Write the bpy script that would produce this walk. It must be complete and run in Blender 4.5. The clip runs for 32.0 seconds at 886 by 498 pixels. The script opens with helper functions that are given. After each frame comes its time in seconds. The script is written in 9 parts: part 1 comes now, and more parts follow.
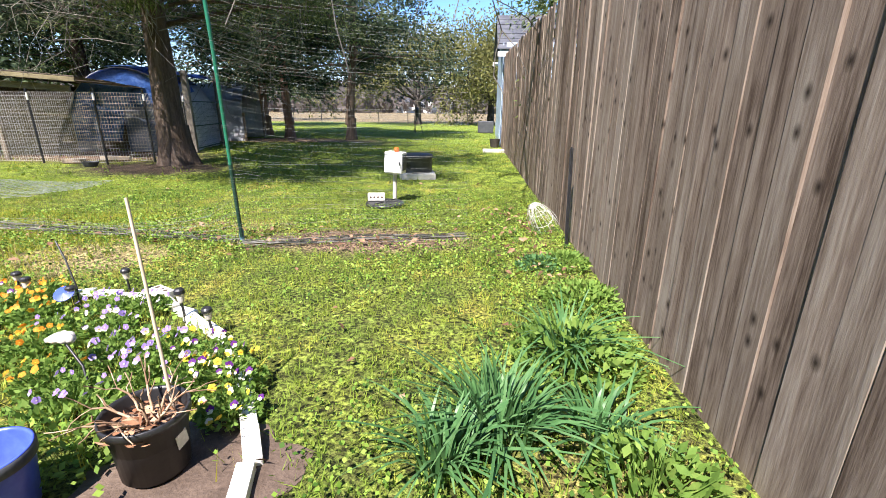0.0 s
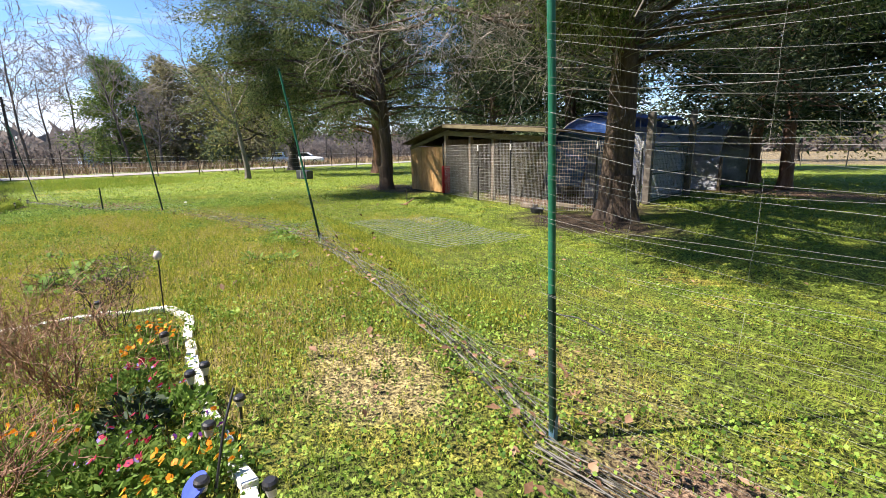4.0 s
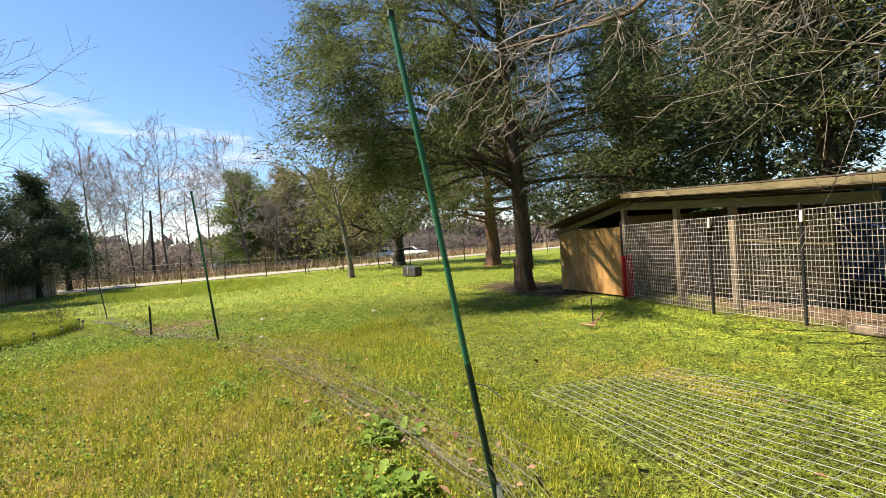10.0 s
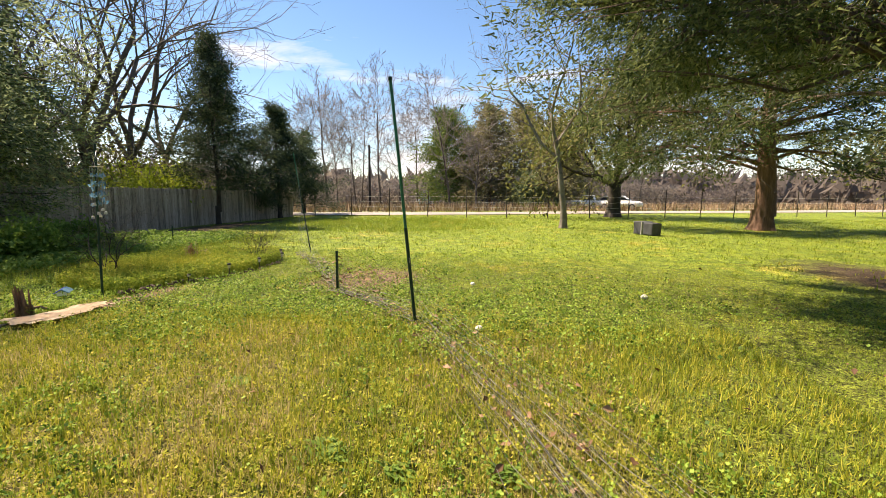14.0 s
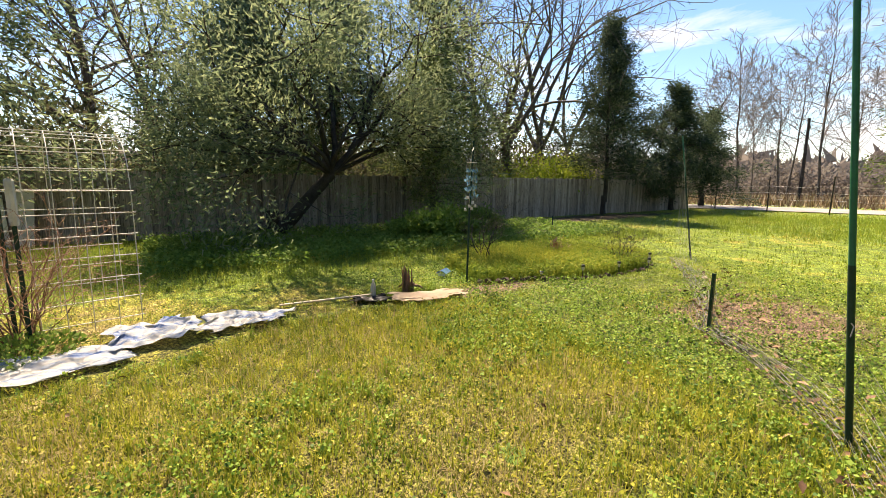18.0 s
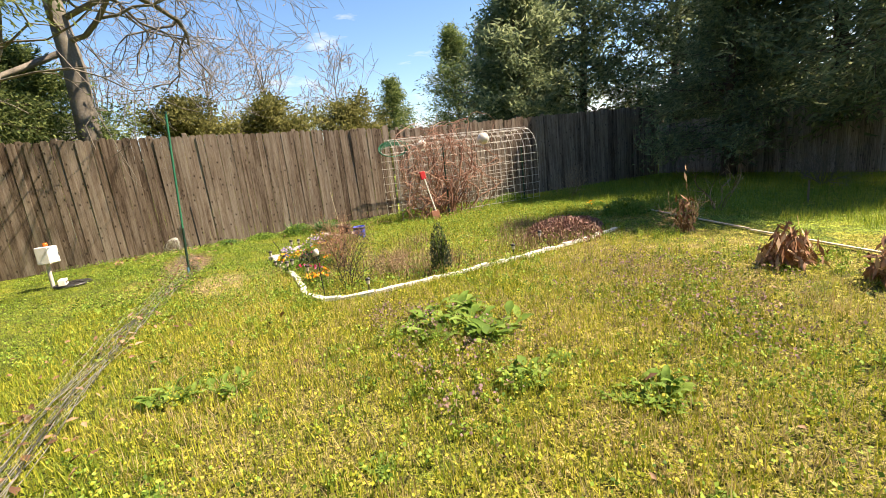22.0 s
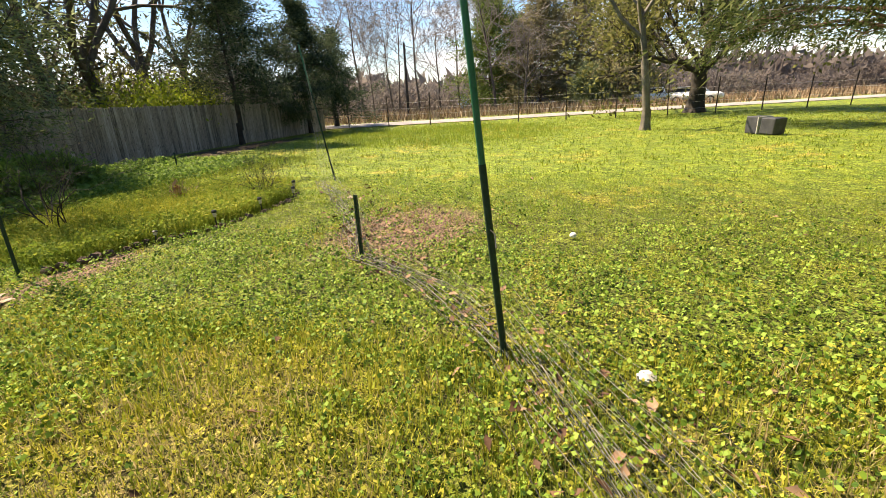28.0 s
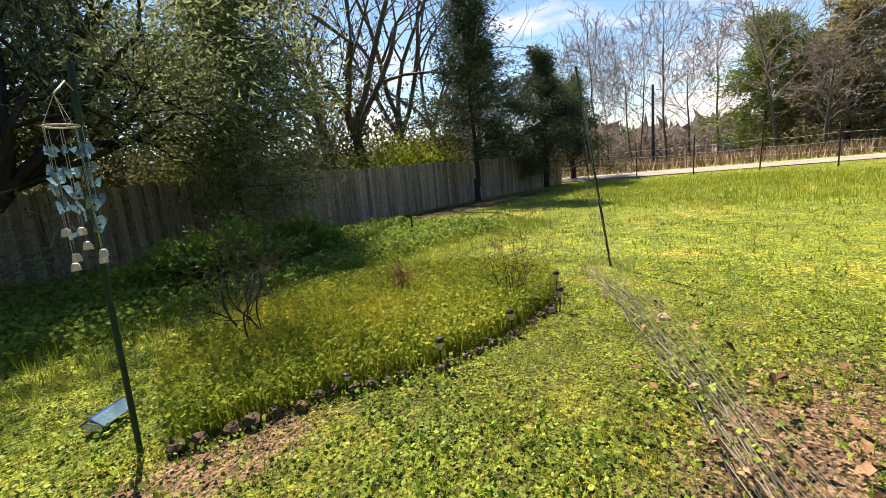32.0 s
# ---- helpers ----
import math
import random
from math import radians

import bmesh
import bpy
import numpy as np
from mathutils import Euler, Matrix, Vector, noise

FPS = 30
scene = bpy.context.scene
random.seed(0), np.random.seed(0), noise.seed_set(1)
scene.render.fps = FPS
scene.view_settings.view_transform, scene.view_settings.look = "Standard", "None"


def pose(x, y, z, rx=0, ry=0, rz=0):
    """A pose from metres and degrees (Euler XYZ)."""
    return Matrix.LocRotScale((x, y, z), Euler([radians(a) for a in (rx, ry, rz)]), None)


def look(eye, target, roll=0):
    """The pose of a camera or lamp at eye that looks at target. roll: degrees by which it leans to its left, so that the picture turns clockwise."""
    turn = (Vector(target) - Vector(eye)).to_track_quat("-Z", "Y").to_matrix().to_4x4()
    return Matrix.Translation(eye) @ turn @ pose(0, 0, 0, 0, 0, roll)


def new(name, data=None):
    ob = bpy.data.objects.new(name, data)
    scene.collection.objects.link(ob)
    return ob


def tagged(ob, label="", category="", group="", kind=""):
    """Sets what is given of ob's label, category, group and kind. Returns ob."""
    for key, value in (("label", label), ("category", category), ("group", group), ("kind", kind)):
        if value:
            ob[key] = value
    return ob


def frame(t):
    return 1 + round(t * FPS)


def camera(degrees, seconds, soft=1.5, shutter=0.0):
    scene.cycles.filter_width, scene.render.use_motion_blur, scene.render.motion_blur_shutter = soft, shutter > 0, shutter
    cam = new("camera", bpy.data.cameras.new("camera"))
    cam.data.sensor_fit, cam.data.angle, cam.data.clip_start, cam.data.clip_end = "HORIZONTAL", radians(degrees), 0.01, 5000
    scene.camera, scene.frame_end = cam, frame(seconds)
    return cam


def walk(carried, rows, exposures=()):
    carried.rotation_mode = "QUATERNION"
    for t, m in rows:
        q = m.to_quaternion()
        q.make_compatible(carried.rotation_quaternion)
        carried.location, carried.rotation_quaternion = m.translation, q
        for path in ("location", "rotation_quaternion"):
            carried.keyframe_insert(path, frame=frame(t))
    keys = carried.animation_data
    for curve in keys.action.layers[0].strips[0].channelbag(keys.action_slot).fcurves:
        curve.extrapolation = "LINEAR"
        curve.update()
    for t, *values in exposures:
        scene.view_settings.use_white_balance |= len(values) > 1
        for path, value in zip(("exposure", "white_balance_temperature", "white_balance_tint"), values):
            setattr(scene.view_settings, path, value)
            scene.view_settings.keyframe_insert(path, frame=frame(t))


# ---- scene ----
# the camera's walk: seconds, eye, target, roll
PATH = [
    (0, (0.123, 0.625, 1.333), (0.01, 2.526, 0.724), 0.5),
    (0.5, (0.178, 1.033, 1.365), (-0.17, 2.919, 0.797), 2.0),
    (1, (0.169, 1.528, 1.425), (-0.291, 3.408, 0.919), 3.2),
    (1.5, (0.199, 1.936, 1.445), (-0.705, 3.659, 0.982), 3.4),
    (2, (0.087, 2.334, 1.397), (-0.694, 4.07, 0.783), 3.6),
    (2.5, (-0.001, 2.711, 1.37), (-0.716, 4.413, 0.6), 3.5),
    (3, (-0.123, 2.957, 1.4), (-0.93, 4.632, 0.663), 2.5),
    (3.5, (-0.455, 3.16, 1.439), (-1.619, 4.664, 0.82), -1.0),
    (4, (-0.724, 3.368, 1.455), (-2.425, 4.325, 1.019), -1.0),
    (4.5, (-0.852, 3.549, 1.509), (-2.743, 4.069, 1.117), 0.8),
    (6.5, (-2.625, 3.989, 1.498), (-4.564, 4.329, 1.146), 0.4),
    (7, (-3.096, 4.082, 1.52), (-5.028, 4.498, 1.214), -3.3),
    (7.5, (-3.551, 4.066, 1.532), (-5.441, 4.691, 1.335), -4.2),
    (8, (-4.03, 4.139, 1.528), (-5.923, 4.775, 1.431), -2.9),
    (8.5, (-4.487, 4.147, 1.509), (-6.379, 4.792, 1.433), -2.8),
    (9, (-4.881, 4.123, 1.512), (-6.768, 4.78, 1.438), -3.0),
    (9.5, (-5.335, 4.219, 1.514), (-7.241, 4.826, 1.477), -3.6),
    (10, (-5.774, 4.22, 1.449), (-7.686, 4.808, 1.431), -3.8),
    (10.5, (-6.243, 4.245, 1.432), (-8.156, 4.828, 1.405), -3.3),
    (11, (-6.68, 4.276, 1.426), (-8.628, 4.727, 1.392), -1.6),
    (11.5, (-7.13, 4.169, 1.399), (-9.081, 4.581, 1.237), -1.2),
    (12, (-7.635, 4.127, 1.381), (-9.613, 4.305, 1.146), -2.3),
    (12.5, (-8.235, 3.989, 1.385), (-10.218, 4.109, 1.155), -0.7),
    (13, (-8.701, 3.846, 1.39), (-10.689, 3.877, 1.173), -1.2),
    (13.5, (-9.132, 3.735, 1.436), (-11.105, 3.498, 1.21), -0.4),
    (15.5, (-11.059, 2.993, 1.412), (-13.023, 2.739, 1.135), 1.8),
    (16, (-11.347, 2.988, 1.419), (-13.259, 2.474, 1.134), 2.3),
    (16.5, (-11.389, 3.068, 1.417), (-13.259, 2.427, 1.116), 3.0),
    (17, (-11.232, 3.155, 1.459), (-13.034, 2.343, 1.153), 3.2),
    (17.5, (-11.073, 3.2, 1.483), (-12.572, 1.914, 1.166), 2.6),
    (18, (-11.013, 3.241, 1.534), (-12.129, 1.61, 1.227), 0.5),
    (18.5, (-10.952, 3.28, 1.572), (-11.631, 1.424, 1.264), -1.1),
    (19, (-10.814, 3.289, 1.528), (-10.973, 1.323, 1.2), -3.7),
    (19.5, (-10.634, 3.324, 1.53), (-10.406, 1.383, 1.107), -4.6),
    (20, (-10.615, 3.346, 1.523), (-10.06, 1.475, 1.089), -4.8),
    (20.5, (-10.586, 3.374, 1.518), (-9.702, 1.638, 1.065), -5.5),
    (21, (-10.576, 3.421, 1.5), (-9.302, 1.944, 1.057), -7.0),
    (21.5, (-10.588, 3.469, 1.511), (-8.99, 2.343, 1.087), -6.7),
    (22, (-10.614, 3.536, 1.535), (-8.801, 2.806, 1.114), -6.5),
    (22.5, (-10.633, 3.593, 1.526), (-8.708, 3.238, 1.113), -4.3),
    (23, (-10.634, 3.625, 1.528), (-8.685, 3.455, 1.114), -3.9),
    (23.5, (-10.619, 3.582, 1.525), (-8.709, 3.177, 1.091), -2.9),
    (24, (-10.593, 3.448, 1.55), (-9.037, 2.279, 1.09), -4.5),
    (24.5, (-10.508, 3.38, 1.526), (-9.541, 1.686, 1.083), -2.2),
    (25, (-10.499, 3.325, 1.492), (-10.169, 1.399, 1.065), -0.1),
    (25.5, (-10.628, 3.276, 1.46), (-10.524, 1.325, 1.036), -0.6),
    (26, (-10.858, 3.262, 1.447), (-11.457, 1.417, 0.963), -2.4),
    (26.5, (-11.112, 3.208, 1.452), (-12.535, 1.929, 0.871), -2.2),
    (28.5, (-12.49, 2.593, 1.372), (-14.355, 2.205, 0.765), -2.4),
    (29, (-12.774, 2.323, 1.372), (-14.664, 1.807, 0.972), -1.2),
    (29.5, (-13.089, 2.109, 1.39), (-14.981, 1.584, 1.012), -2.0),
    (30, (-13.501, 1.938, 1.37), (-15.381, 1.375, 0.986), -2.6),
    (30.5, (-13.774, 1.67, 1.377), (-15.619, 1.004, 0.986), -3.3),
    (31, (-14.064, 1.393, 1.409), (-15.853, 0.593, 1.011), -4.3),
    (31.5, (-14.38, 1.178, 1.42), (-16.018, 0.093, 1.048), -5.7),
    (32, (-14.545, 0.881, 1.428), (-16.022, -0.419, 1.071), -5.4),
]
cam = camera(90.4, 32.0, soft=0.9)
walk(cam, [(t, look(eye, target, roll)) for t, eye, target, roll in PATH],
     exposures=[(0.0, 1.5, 6050, 19), (3.0, 1.32, 6150, 18), (4.5, 1.2, 6550, 17), (7.0, 1.15, 7100, 15), (10.0, 1.2, 7500, 15), (13.0, 1.25, 8000, 17), (16.0, 1.3, 8300, 18), (17.5, 1.38, 8200, 17), (19.5, 1.45, 8000, 17), (21.5, 1.48, 7900, 17), (23.5, 1.3, 7700, 17), (26.0, 1.5, 8000, 17), (29.0, 1.22, 8200, 17), (32.0, 1.2, 8300, 17)])

# ---- world, sun ----
SUN_EL, SUN_AZ = radians(54), radians(200)
world = bpy.data.worlds.new("world")
scene.world = world
world.use_nodes = True


def nd(tree, kind, **values):
    n = tree.nodes.new(kind)
    for key, value in values.items():
        n.inputs[key.replace("_", " ")].default_value = value
    return n


def build_world():
    t = world.node_tree
    t.nodes.clear()
    out = t.nodes.new("ShaderNodeOutputWorld")
    bg = nd(t, "ShaderNodeBackground", Strength=0.095)
    sky = t.nodes.new("ShaderNodeTexSky")
    sky.sky_type, sky.sun_disc = "NISHITA", False
    sky.sun_elevation, sky.sun_rotation = SUN_EL, SUN_AZ
    sky.air_density, sky.dust_density, sky.ozone_density = 1.0, 0.15, 4.5
    geo = t.nodes.new("ShaderNodeTexCoord")
    # thin streaked clouds, thicker towards the horizon
    mp = t.nodes.new("ShaderNodeMapping")
    mp.inputs["Scale"].default_value = (1.2, 1.6, 7.0)
    mp.inputs["Rotation"].default_value = (0.12, 0.1, 0.6)
    t.links.new(geo.outputs["Generated"], mp.inputs["Vector"])
    no = nd(t, "ShaderNodeTexNoise", Scale=2.1, Detail=9.0, Roughness=0.6, Distortion=0.35)
    t.links.new(mp.outputs[0], no.inputs["Vector"])
    sep = t.nodes.new("ShaderNodeSeparateXYZ")
    t.links.new(geo.outputs["Generated"], sep.inputs[0])
    low = nd(t, "ShaderNodeMapRange", From_Min=0.02, From_Max=0.42, To_Min=0.05, To_Max=-0.15)
    t.links.new(sep.outputs["Z"], low.inputs["Value"])
    add = t.nodes.new("ShaderNodeMath")
    t.links.new(no.outputs["Fac"], add.inputs[0])
    t.links.new(low.outputs[0], add.inputs[1])
    fac = nd(t, "ShaderNodeMapRange", From_Min=0.5, From_Max=0.68, To_Min=0.0, To_Max=0.85)
    t.links.new(add.outputs[0], fac.inputs["Value"])
    mix = t.nodes.new("ShaderNodeMix")
    mix.data_type = "RGBA"
    mix.inputs[7].default_value = (5.4, 5.7, 6.3, 1)
    t.links.new(fac.outputs[0], mix.inputs[0])
    deep = nd(t, "ShaderNodeHueSaturation", Saturation=1.15)
    t.links.new(sky.outputs[0], deep.inputs["Color"])
    t.links.new(deep.outputs[0], mix.inputs[6])
    t.links.new(mix.outputs[2], bg.inputs["Color"])
    t.links.new(bg.outputs[0], out.inputs["Surface"])


build_world()
sun = new("sun", bpy.data.lights.new("sun", "SUN"))
sun.data.energy, sun.data.angle, sun.data.color = 5.0, radians(0.6), (1.0, 0.93, 0.80)
TO_SUN = Vector((math.sin(SUN_AZ) * math.cos(SUN_EL), math.cos(SUN_AZ) * math.cos(SUN_EL), math.sin(SUN_EL)))
sun.matrix_world = look(TO_SUN * 60, (0, 0, 0))

# ---- materials ----
RNG = np.random.default_rng(7)


def material(name, stops, scale=6.0, fine=60.0, rough=0.8, bump=0.3, metal=0.0, stretch=(1, 1, 1), per="", translucent=0.0, spread=0.5, fine_amount=0.35, bump_dist=0.01, spec=0.3, knots=0.0, lo=0.3, hi=0.7):
    """Noise-mixed colour between the stops at two scales; per: 'island' or 'object' shifts it piece by piece."""
    m = bpy.data.materials.new(name)
    m.use_nodes = True
    t = m.node_tree
    t.nodes.clear()
    out = t.nodes.new("ShaderNodeOutputMaterial")
    pb = nd(t, "ShaderNodeBsdfPrincipled", Roughness=rough, Metallic=metal)
    pb.inputs["Specular IOR Level"].default_value = spec
    tc = t.nodes.new("ShaderNodeTexCoord")
    mp = t.nodes.new("ShaderNodeMapping")
    mp.inputs["Scale"].default_value = stretch
    t.links.new(tc.outputs["Object"], mp.inputs["Vector"])
    vec = mp.outputs[0]
    if per == "object":
        oi = t.nodes.new("ShaderNodeObjectInfo")
        shift = t.nodes.new("ShaderNodeVectorMath")
        shift.operation = "MULTIPLY_ADD"
        comb = t.nodes.new("ShaderNodeCombineXYZ")
        for k in range(3):
            t.links.new(oi.outputs["Random"], comb.inputs[k])
        t.links.new(comb.outputs[0], shift.inputs[0])
        shift.inputs[1].default_value = (37.0, 53.0, 91.0)
        t.links.new(vec, shift.inputs[2])
        vec = shift.outputs[0]
    n1 = nd(t, "ShaderNodeTexNoise", Scale=scale, Detail=4.0, Roughness=0.6)
    n2 = nd(t, "ShaderNodeTexNoise", Scale=fine, Detail=5.0, Roughness=0.65)
    t.links.new(vec, n1.inputs["Vector"])
    t.links.new(vec, n2.inputs["Vector"])
    mix = t.nodes.new("ShaderNodeMix")
    mix.inputs[0].default_value = fine_amount
    t.links.new(n1.outputs["Fac"], mix.inputs[2])
    t.links.new(n2.outputs["Fac"], mix.inputs[3])
    fac = mix.outputs[0]
    if per:
        src = oi.outputs["Random"] if per == "object" else t.nodes.new("ShaderNodeNewGeometry").outputs["Random Per Island"]
        mr = nd(t, "ShaderNodeMapRange", To_Min=-spread / 2, To_Max=spread / 2)
        t.links.new(src, mr.inputs["Value"])
        ad = t.nodes.new("ShaderNodeMath")
        t.links.new(fac, ad.inputs[0])
        t.links.new(mr.outputs[0], ad.inputs[1])
        fac = ad.outputs[0]
    ramp = t.nodes.new("ShaderNodeValToRGB")
    el = ramp.color_ramp.elements
    for k, c in enumerate(stops):
        at = lo + (hi - lo) * k / max(1, len(stops) - 1)
        e = el[k] if k < 2 else el.new(at)
        e.position, e.color = at, (*c, 1)
    t.links.new(fac, ramp.inputs[0])
    col = ramp.outputs[0]
    if knots:
        # round dark knots with a drawn-out halo, few to a plank
        sx = t.nodes.new("ShaderNodeSeparateXYZ")
        t.links.new(tc.outputs["Object"], sx.inputs[0])
        cx = t.nodes.new("ShaderNodeCombineXYZ")
        for k, (axis, size, jump) in enumerate((("X", 7.0, 37.0), ("Z", 5.0, 91.0))):
            ma = t.nodes.new("ShaderNodeMath")
            ma.operation = "MULTIPLY_ADD"
            t.links.new(sx.outputs[axis], ma.inputs[0])
            ma.inputs[1].default_value = size
            mj = t.nodes.new("ShaderNodeMath")
            mj.operation = "MULTIPLY"
            t.links.new(oi.outputs["Random"], mj.inputs[0])
            mj.inputs[1].default_value = jump
            t.links.new(mj.outputs[0], ma.inputs[2])
            t.links.new(ma.outputs[0], cx.inputs[k])
        vo = nd(t, "ShaderNodeTexVoronoi", Scale=1.0, Randomness=1.0)
        vo.voronoi_dimensions = "2D"
        t.links.new(cx.outputs[0], vo.inputs["Vector"])
        pick = t.nodes.new("ShaderNodeSeparateXYZ")
        t.links.new(vo.outputs["Color"], pick.inputs[0])
        on = nd(t, "ShaderNodeMapRange", From_Min=0.52, From_Max=0.75, To_Min=0.0, To_Max=1.0)
        t.links.new(pick.outputs["X"], on.inputs["Value"])
        kr = nd(t, "ShaderNodeMapRange", From_Min=0.02, From_Max=0.19, To_Min=knots, To_Max=0.0)
        t.links.new(vo.outputs["Distance"], kr.inputs["Value"])
        both = t.nodes.new("ShaderNodeMath")
        both.operation = "MULTIPLY"
        t.links.new(kr.outputs[0], both.inputs[0])
        t.links.new(on.outputs[0], both.inputs[1])
        km = t.nodes.new("ShaderNodeMix")
        km.data_type = "RGBA"
        t.links.new(both.outputs[0], km.inputs[0])
        t.links.new(col, km.inputs[6])
        km.inputs[7].default_value = (0.02, 0.014, 0.01, 1)
        col = km.outputs[2]
    t.links.new(col, pb.inputs["Base Color"])
    if bump:
        bp = nd(t, "ShaderNodeBump", Strength=bump, Distance=bump_dist)
        t.links.new(mix.outputs[0], bp.inputs["Height"])
        t.links.new(bp.outputs[0], pb.inputs["Normal"])
    sh = pb.outputs[0]
    if translucent:
        tr = t.nodes.new("ShaderNodeBsdfTranslucent")
        t.links.new(ramp.outputs[0], tr.inputs["Color"])
        ms = t.nodes.new("ShaderNodeMixShader")
        ms.inputs[0].default_value = translucent
        t.links.new(sh, ms.inputs[1])
        t.links.new(tr.outputs[0], ms.inputs[2])
        sh = ms.outputs[0]
    t.links.new(sh, out.inputs["Surface"])
    return m


def ground_material(name, blades=False):
    """Lawn: green, yellowed and bare zones; the blades take the same zones, piece by piece."""
    m = bpy.data.materials.new(name)
    m.use_nodes = True
    t = m.node_tree
    t.nodes.clear()
    out = t.nodes.new("ShaderNodeOutputMaterial")
    pb = nd(t, "ShaderNodeBsdfPrincipled", Roughness=0.85)
    pb.inputs["Specular IOR Level"].default_value = 0.2
    tc = t.nodes.new("ShaderNodeTexCoord")
    v = tc.outputs["Object"]

    def noisy(scale, detail=4.0, rough=0.6):
        n = nd(t, "ShaderNodeTexNoise", Scale=scale, Detail=detail, Roughness=rough)
        t.links.new(v, n.inputs["Vector"])
        return n.outputs["Fac"]

    def math_(op, a, b):
        n = t.nodes.new("ShaderNodeMath")
        n.operation = op
        for k, s in enumerate((a, b)):
            if isinstance(s, (int, float)):
                n.inputs[k].default_value = s
            else:
                t.links.new(s, n.inputs[k])
        return n.outputs[0]

    def ranged(src, a, b, c=0.0, d=1.0):
        n = nd(t, "ShaderNodeMapRange", From_Min=a, From_Max=b, To_Min=c, To_Max=d)
        n.interpolation_type = "SMOOTHSTEP"
        t.links.new(src, n.inputs["Value"])
        return n.outputs[0]

    def mixed(f, a, b):
        n = t.nodes.new("ShaderNodeMix")
        n.data_type = "RGBA"
        t.links.new(f, n.inputs[0])
        for k, s in ((6, a), (7, b)):
            if isinstance(s, tuple):
                n.inputs[k].default_value = (*s, 1)
            else:
                t.links.new(s, n.inputs[k])
        return n.outputs[2]

    sep = t.nodes.new("ShaderNodeSeparateXYZ")
    t.links.new(v, sep.inputs[0])
    x, y = sep.outputs["X"], sep.outputs["Y"]
    # the garden strip is drier than the mown lawn
    strip = math_("MULTIPLY", ranged(y, 6.0, 3.0), math_("MULTIPLY", ranged(y, -5.0, -1.5), math_("MULTIPLY", ranged(x, -15.5, -11.0), ranged(x, 0.0, -3.5))))
    big, mid, fine = noisy(0.45, 3.0), noisy(2.3, 4.0), noisy(46.0, 5.0)
    dry = math_("ADD", math_("ADD", math_("MULTIPLY", big, 0.95), math_("MULTIPLY", mid, 0.85)), math_("SUBTRACT", math_("MULTIPLY", strip, 0.27), 0.54))
    if blades:
        isl = t.nodes.new("ShaderNodeNewGeometry").outputs["Random Per Island"]
        dry = math_("ADD", dry, ranged(isl, 0, 1, -0.17, 0.17))
    else:
        dry = math_("ADD", dry, math_("MULTIPLY", math_("SUBTRACT", fine, 0.5), 0.5))
    green = mixed(ranged(mid, 0.35, 0.65), GREEN_A, GREEN_B)
    col = mixed(ranged(dry, 0.47, 0.64), green, YELLOW_A)
    col = mixed(ranged(dry, 0.66, 0.8), col, STRAW_A)
    # far to the north lies a tan field, far to the west rough grass
    col = mixed(ranged(math_("ADD", y, math_("MULTIPLY", mid, 6.0)), 44.0, 50.0), col, (0.30, 0.235, 0.13))
    west = math_("ADD", math_("ADD", x, math_("MULTIPLY", y, 0.42)), math_("MULTIPLY", mid, 5.0))
    col = mixed(ranged(west, -47.0, -52.0), col, (0.20, 0.175, 0.085))
    if not blades:
        # between the thickly grown strip's leaves: dark thatch and soil, deepened by painted shade
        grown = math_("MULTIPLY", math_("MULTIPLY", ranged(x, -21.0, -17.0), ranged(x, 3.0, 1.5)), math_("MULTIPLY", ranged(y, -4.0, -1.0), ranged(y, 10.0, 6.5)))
        col = mixed(math_("MULTIPLY", grown, ranged(noisy(17.0, 3.0), 0.3, 0.65, 0.8, 0.3)), col, THATCH_SHADE)
        # worn and bare spots with ragged edges
        for cx, cy, rx, ry, tint in WORN:
            px = math_("DIVIDE", math_("SUBTRACT", x, cx), rx)
            py = math_("DIVIDE", math_("SUBTRACT", y, cy), ry)
            far = math_("SQRT", math_("ADD", math_("MULTIPLY", px, px), math_("MULTIPLY", py, py)), 0.0)
            far = math_("ADD", far, math_("ADD", math_("MULTIPLY", mid, 1.1), math_("MULTIPLY", fine, 0.7)))
            col = mixed(ranged(far, 2.1, 1.4), col, tint)
        # single leaves and tufts differ in tone; shade in the gaps is painted dark
        vor = nd(t, "ShaderNodeTexVoronoi", Scale=42.0)
        t.links.new(v, vor.inputs["Vector"])
        tone = t.nodes.new("ShaderNodeSeparateXYZ")
        t.links.new(vor.outputs["Color"], tone.inputs[0])
        tuft = ranged(noisy(7.0, 3.0), 0.36, 0.62, 0.72, 1.12)
        dark = math_("MULTIPLY", math_("MULTIPLY", ranged(fine, 0.37, 0.60, 0.12, 1.1), ranged(tone.outputs["X"], 0.0, 1.0, 0.7, 1.45)), tuft)
        n = t.nodes.new("ShaderNodeMix")
        n.data_type, n.blend_type = "RGBA", "MULTIPLY"
        n.inputs[0].default_value = 1.0
        t.links.new(col, n.inputs[6])
        t.links.new(dark, n.inputs[7])
        col = n.outputs[2]
        bp = nd(t, "ShaderNodeBump", Strength=0.9, Distance=0.03)
        t.links.new(math_("ADD", fine, noisy(11.0, 4.0)), bp.inputs["Height"])
        t.links.new(bp.outputs[0], pb.inputs["Normal"])
    t.links.new(col, pb.inputs["Base Color"])
    sh = pb.outputs[0]
